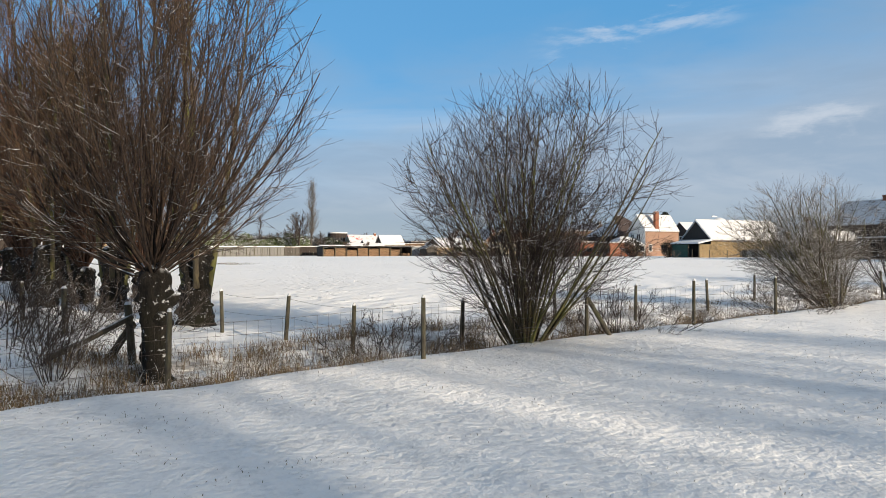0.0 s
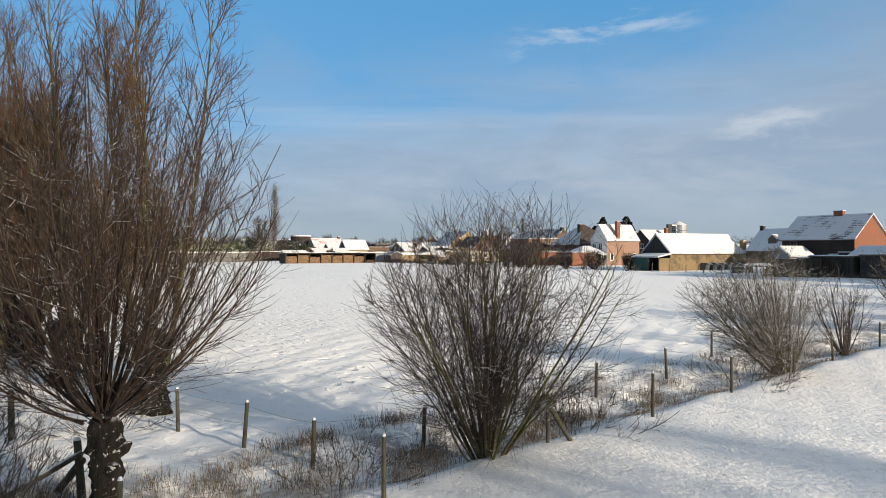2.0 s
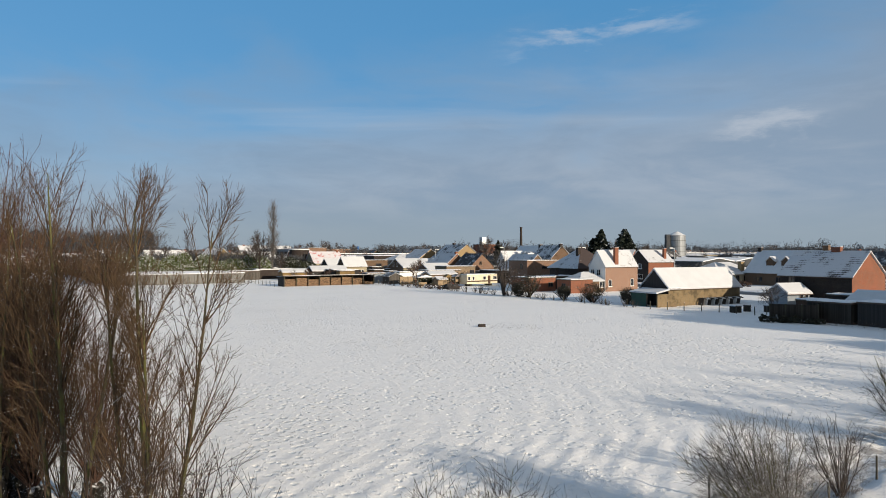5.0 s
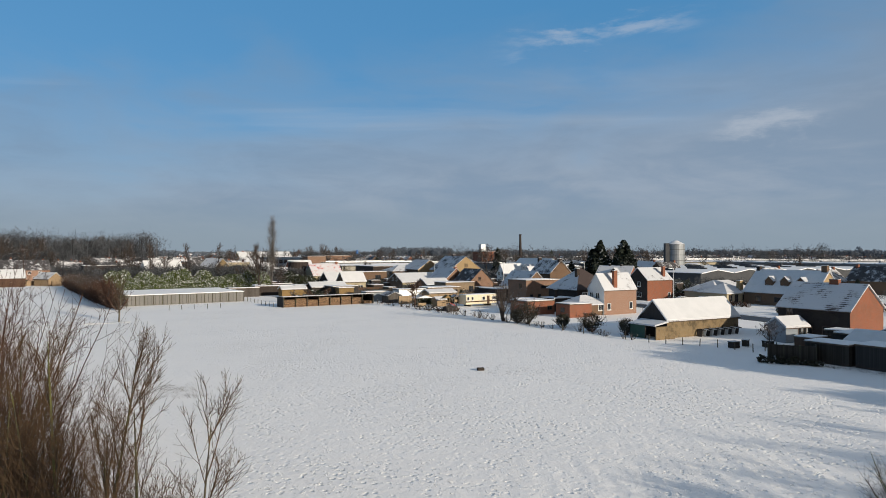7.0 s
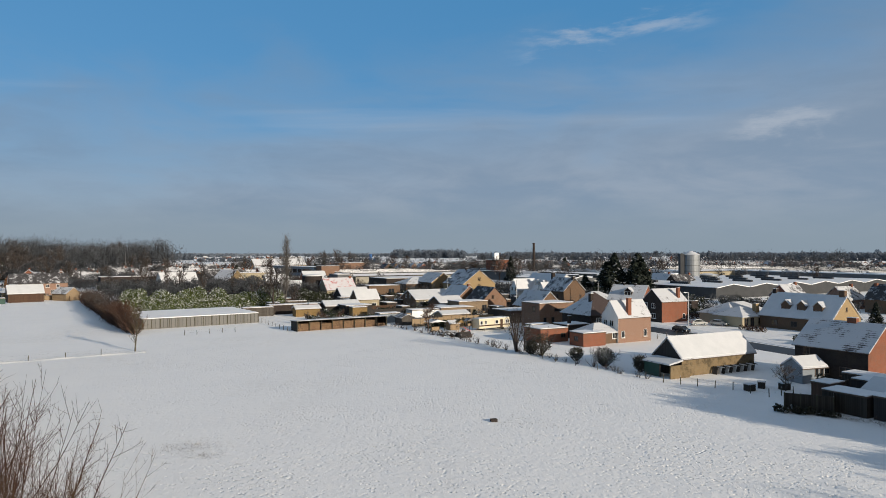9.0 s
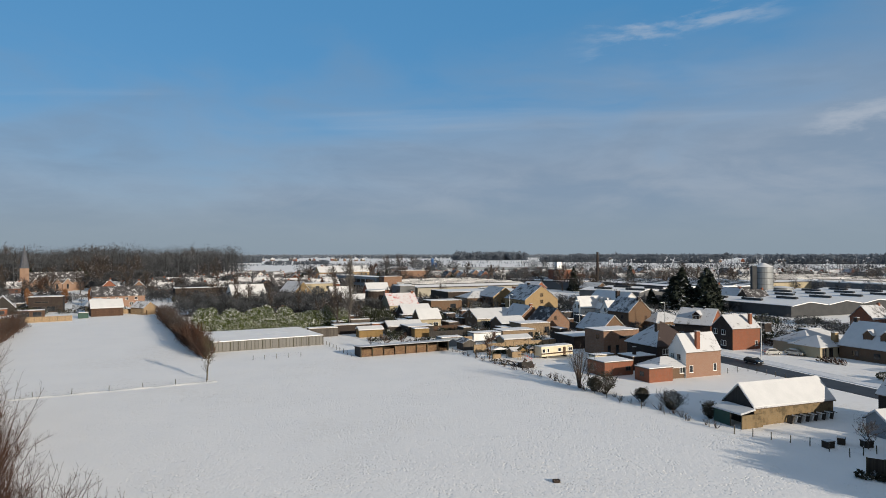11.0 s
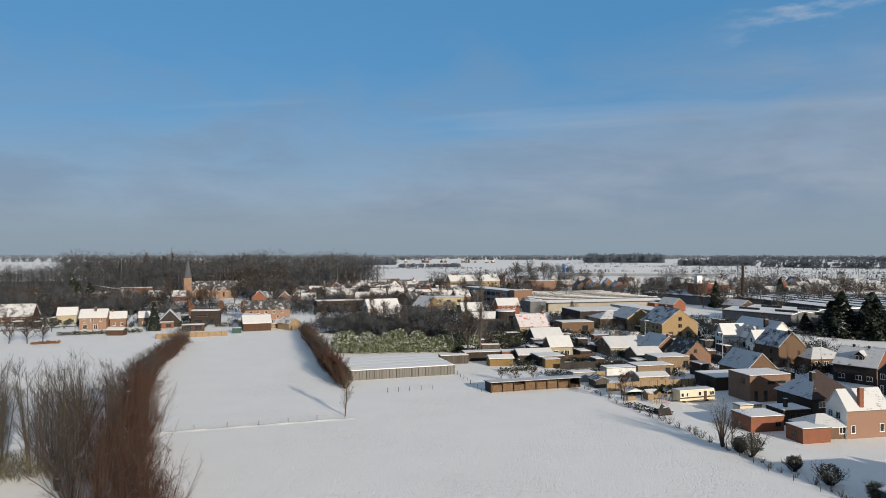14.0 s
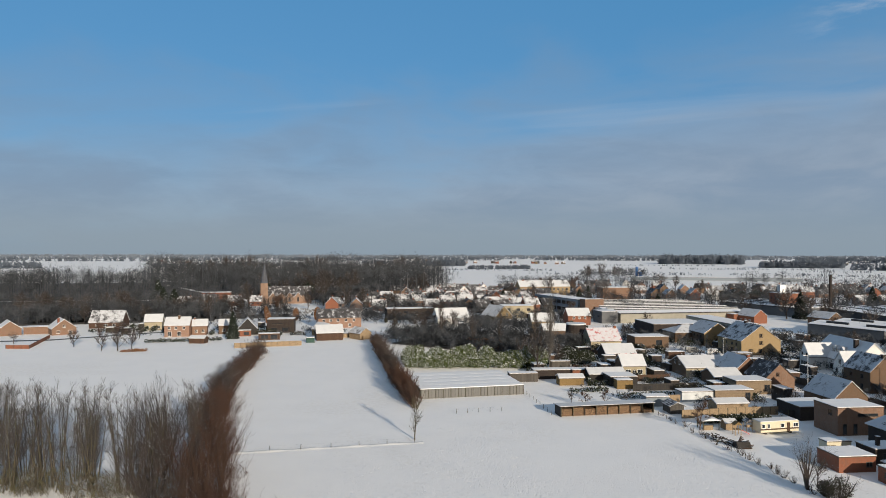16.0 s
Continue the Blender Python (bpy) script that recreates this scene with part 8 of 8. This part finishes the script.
grass(120, 4200, 0.0, 0.3, -8, 26, (0.06, 0.24), M_DRY, "yellow dry grass along the snow's edge", 90)
grass(121, 6500, 0.5, 3.4, -7, 14, (0.15, 0.5), M_DRY, "yellow dry grass tufts in the ditch", 70)
grass(122, 7500, 0.3, 3.6, -9, 28, (0.12, 0.42), M_DULL, "snow-dusted withered weeds in the ditch", 220)
grass(124, 2400, -0.42, 0.1, -8, 3, (0.06, 0.22), M_DRY, "yellow dry grass along the snow's edge", 70)
grass(125, 3600, -0.25, 1.3, -8, -1.5, (0.08, 0.32), M_DRY, "rust-yellow dry grass and leaves below the willow", 60)
grass(123, 2600, -7.0, -0.4, -6, 16, (0.02, 0.06), M_DULL, "grass tips showing through the snow", 160)


def field_patch(seed, x, y, w_, d_, n):
    """Grass tips where the snow lies thin."""
    rng = np.random.default_rng(seed)
    px, py = x + rng.normal(0, w_, n), y + rng.normal(0, d_, n)
    pos = np.stack([px, py, ground_z(px, py) + 0.04], 1)
    v, f = leaf_mesh(rng, pos, (0.12, 0.3), True)
    tagged(part("grass_patch", raw_mesh("grass_patch", v, f, False), M_DULL), "dull grass showing through thin snow", "grass", kind="stuff")


field_patch(130, -21.6, 64.0, 1.6, 1.1, 900)
field_patch(131, -19.4, 61.5, 1.0, 0.5, 300)
field_patch(132, 11.5, 71.5, 2.5, 1.5, 260)


# ---- board fences between the gardens ----
homes = [o for o in bpy.data.objects if o.parent is None and o.name.split(".")[0] not in ("village_house",) and o.get("category") == "house"]
fence_rng = random.Random(77)
laid = 0
for o in homes:
    m = o.matrix_basis
    x, y = m.translation.x, m.translation.y
    if not (-60 < x < 110 and 165 < y < 345):
        continue
    for side, off, half in ((1, fence_rng.uniform(9, 13), fence_rng.uniform(6, 10)), (-1, fence_rng.uniform(9, 12), fence_rng.uniform(5, 8))):
        p, q = m @ Vector((-half, side * off, 0)), m @ Vector((half, side * off, 0))
        mid = (p + q) / 2
        if any(min((h.matrix_basis.translation - p).length, (h.matrix_basis.translation - q).length, (h.matrix_basis.translation - mid).length) < 8.5 for h in homes if h is not o):
            continue
        kind = laid % 3
        board_fence("board_fence", [(p.x, p.y), (q.x, q.y)], 1.85, (M_BLACKB, M_DBROWN, M_GREYB)[kind], ("black board fence between snowy gardens", "dark brown board fence between snowy gardens", "weathered grey board fence between snowy gardens")[kind], 2.4)
        laid += 1


# ---- clutter on the plots ----
tower = thing("play_tower", pose(9.6, 153.6, 0, 0, 0, 20), "small wooden play tower with a red slide", "play tower")
for sx in (-0.6, 0.6):
    for sy in (-0.6, 0.6):
        part("post", Geo().box(sx - 0.06, sy - 0.06, -0.2, sx + 0.06, sy + 0.06, 2.3), M_TANB, tower)
part("platform", Geo().box(-0.7, -0.7, 1.1, 0.7, 0.7, 1.2), M_TANB, tower)
part("roof", Geo().prism([(-0.9, 2.2), (0.9, 2.2), (0, 2.9)], -0.85, 0.85, "y"), M_MUSTARD, tower)
part("slide", Geo().prism([(0.7, 1.12), (0.7, 1.2), (2.6, 0.2), (2.6, 0.1)], -0.25, 0.25, "y"), M_PLASTIC, tower)
pile_rng = random.Random(5)
for cx, cy, n in ((6.0, 147.0, 26), (8.2, 145.2, 18), (4.4, 149.6, 10)):
    heap = thing("scrap_heap", pose(cx, cy, 0), "heap of dark timber and scrap under snow", "scrap heap")
    for k in range(n):
        ln = pile_rng.uniform(0.5, 1.6)
        m = pose(pile_rng.uniform(-1.3, 1.3), pile_rng.uniform(-0.9, 0.9), pile_rng.uniform(0.05, 0.7), pile_rng.uniform(-20, 20), pile_rng.uniform(-30, 30), pile_rng.uniform(0, 180))
        part("plank", Geo().box(-ln / 2, -0.12, -0.06, ln / 2, 0.12, 0.06), (M_OLDB, M_GREYB, M_TILE, M_CAP)[k % 4], heap, at=m)
for i, (x, y, a) in enumerate(((44.0, 86.5, 20), (46.5, 88.2, 60), (49.0, 87.0, 10), (51.0, 76.5, 30), (53.5, 78.0, 70), (48.5, 76.0, 100), (52.0, 80.5, 15))):
    crate = thing("garden_crate", pose(x, y, 0, 0, 0, a), "old dark wooden crate with snow on top", "crate", "garden crates")
    part("body", Geo().box(-0.6, -0.45, -0.05, 0.6, 0.45, 0.8), M_OLDB, crate)
    part("lid", Geo().box(-0.65, -0.5, 0.8, 0.65, 0.5, 0.86), M_GREYB, crate)
    part("snow_cover", Geo().box(-0.6, -0.45, 0.86, 0.6, 0.45, 0.93), M_CAP, crate)

# the dark yard beside the terraced house
for x, y, a, L_, W_, h_, mat, label in ((50.0, 74.6, -62, 5.0, 3.4, 2.2, M_OLDB, "open dark board shelter with snow on top"), (53.4, 69.6, -62, 6.0, 4.0, 2.4, M_BLACKB, "low black board shed with snowy roof"),
                                        (58.6, 84.6, -62, 4.6, 3.0, 2.3, M_OLDB, "dark lean-to against the terraced house"), (51.8, 82.0, 28, 3.2, 2.4, 1.9, M_DBROWN, "small brown tool shed with snow")):
    flat_house("yard_shed", x, y, a, L_, W_, h_, mat, label, category="shed")
for i, (xa, ya, xb, yb, h_, n_) in enumerate(((41.6, 75.4, 46.6, 72.4, 0.8, 900), (46.8, 72.2, 51.6, 64.0, 0.9, 1200), (54.5, 88.0, 58.0, 85.0, 1.8, 800), (54.0, 98.5, 57.5, 94.5, 2.2, 1000))):
    hedge("scrub", [(xa, ya), (xb, yb)], h_, 1.3, n_, (M_SHRUB, M_HEDGEROW)[i % 2], "dark scrub along the yard fence", (0.15, 0.4), seed=500 + i, lumps=0.4, slivers=i % 2 == 1, category="scrub")

# bare trees and a low wall before the cottages
for i, (x, y, h) in enumerate(((-207, 197, 9.5), (-213, 195, 8.5), (-206, 203, 9.0), (-232, 199, 7.5), (-241, 232, 8.0), (-228, 229, 7.0))):
    q = copy_thing((t3, t4)[i % 2], pose(x, y, -0.1, 0, 0, i * 91))
    k = h / (20.0, 16.0)[i % 2]
    q.scale = (k, k, k)
board_fence("garden_wall", [(-244.0, 189.0), (-266.0, 216.0)], 1.4, M_RED, "low red brick garden wall before the cottages", 3.0)
board_fence("garden_wall", [(-253.0, 186.0), (-244.0, 189.0)], 1.4, M_RED, "low red brick garden wall before the cottages", 3.0)
hedge("beech_hedge", [(-203, 195), (-196, 200.5)], 1.3, 1.0, 1500, M_BEECH, "low rust-brown beech hedge at the field edge", (0.2, 0.4), seed=700)

# gardens behind the houses: sheds, hedges and drives
taken = [(o.matrix_basis.translation.x, o.matrix_basis.translation.y) for o in bpy.data.objects if o.parent is None and o.get("category") in ("house", "shed", "garage", "barn", "caravan", "annex", "wing", "workshop", "extension", "hall", "factory", "office", "church", "mill")]
yard_rng = random.Random(2024)


def free_spot(area, gap):
    (xa, ya), (xb, yb), (xc, yc), (xd, yd) = area
    for _ in range(30):
        u, v = yard_rng.random(), yard_rng.random()
        x = xa * (1 - u) * (1 - v) + xb * u * (1 - v) + xc * u * v + xd * (1 - u) * v
        y = ya * (1 - u) * (1 - v) + yb * u * (1 - v) + yc * u * v + yd * (1 - u) * v
        if all(math.hypot(x - a, y - b) > gap for a, b in taken):
            return x, y
    return None


shed_kinds = ((M_OLDB, "old dark board shed with snow on top"), (M_BLACKB, "black board shed with snow on top"), (M_DBROWN, "brown board shed with snow on top"), (M_DARK, "dark brick outhouse with snow on top"), (M_GREYB, "grey board shed with snow on top"))
for area, sheds_n, hedges_n in ((((-46, 200), (24, 186), (46, 262), (-44, 292)), 26, 30), (((52, 196), (108, 170), (120, 250), (62, 268)), 12, 16), (((-210, 345), (-92, 298), (-60, 400), (-190, 470)), 26, 26),
                                (((-60, 300), (60, 275), (70, 330), (-60, 365)), 16, 18), (((-270, 232), (-160, 262), (-168, 300), (-270, 272)), 10, 12), (((-170, 470), (-90, 480), (-70, 600), (-160, 640)), 10, 8)):
    for i in range(sheds_n):
        spot = free_spot(area, 7.5)
        if spot:
            taken.append(spot)
            mat, label = shed_kinds[yard_rng.randrange(5)]
            flat_house("garden_shed", *spot, A + yard_rng.choice((0, 90)), yard_rng.uniform(2.8, 6.5), yard_rng.uniform(2.2, 3.6), yard_rng.uniform(2.0, 2.6), mat, label, category="shed")
    for i in range(hedges_n):
        spot = free_spot(area, 5.5)
        if spot:
            a, ln = radians(A + yard_rng.choice((0, 90))), yard_rng.uniform(5, 13)
            dx, dy = math.cos(a) * ln / 2, math.sin(a) * ln / 2
            hedge("garden_hedge", [(spot[0] - dx, spot[1] - dy), (spot[0] + dx, spot[1] + dy)], yard_rng.uniform(1.5, 3.4), 1.7, int(ln * 60), M_IVY if i % 3 else M_SHRUB, "dark evergreen garden hedge", (0.3, 0.6), seed=600 + i + sheds_n * 40, lumps=0.2)
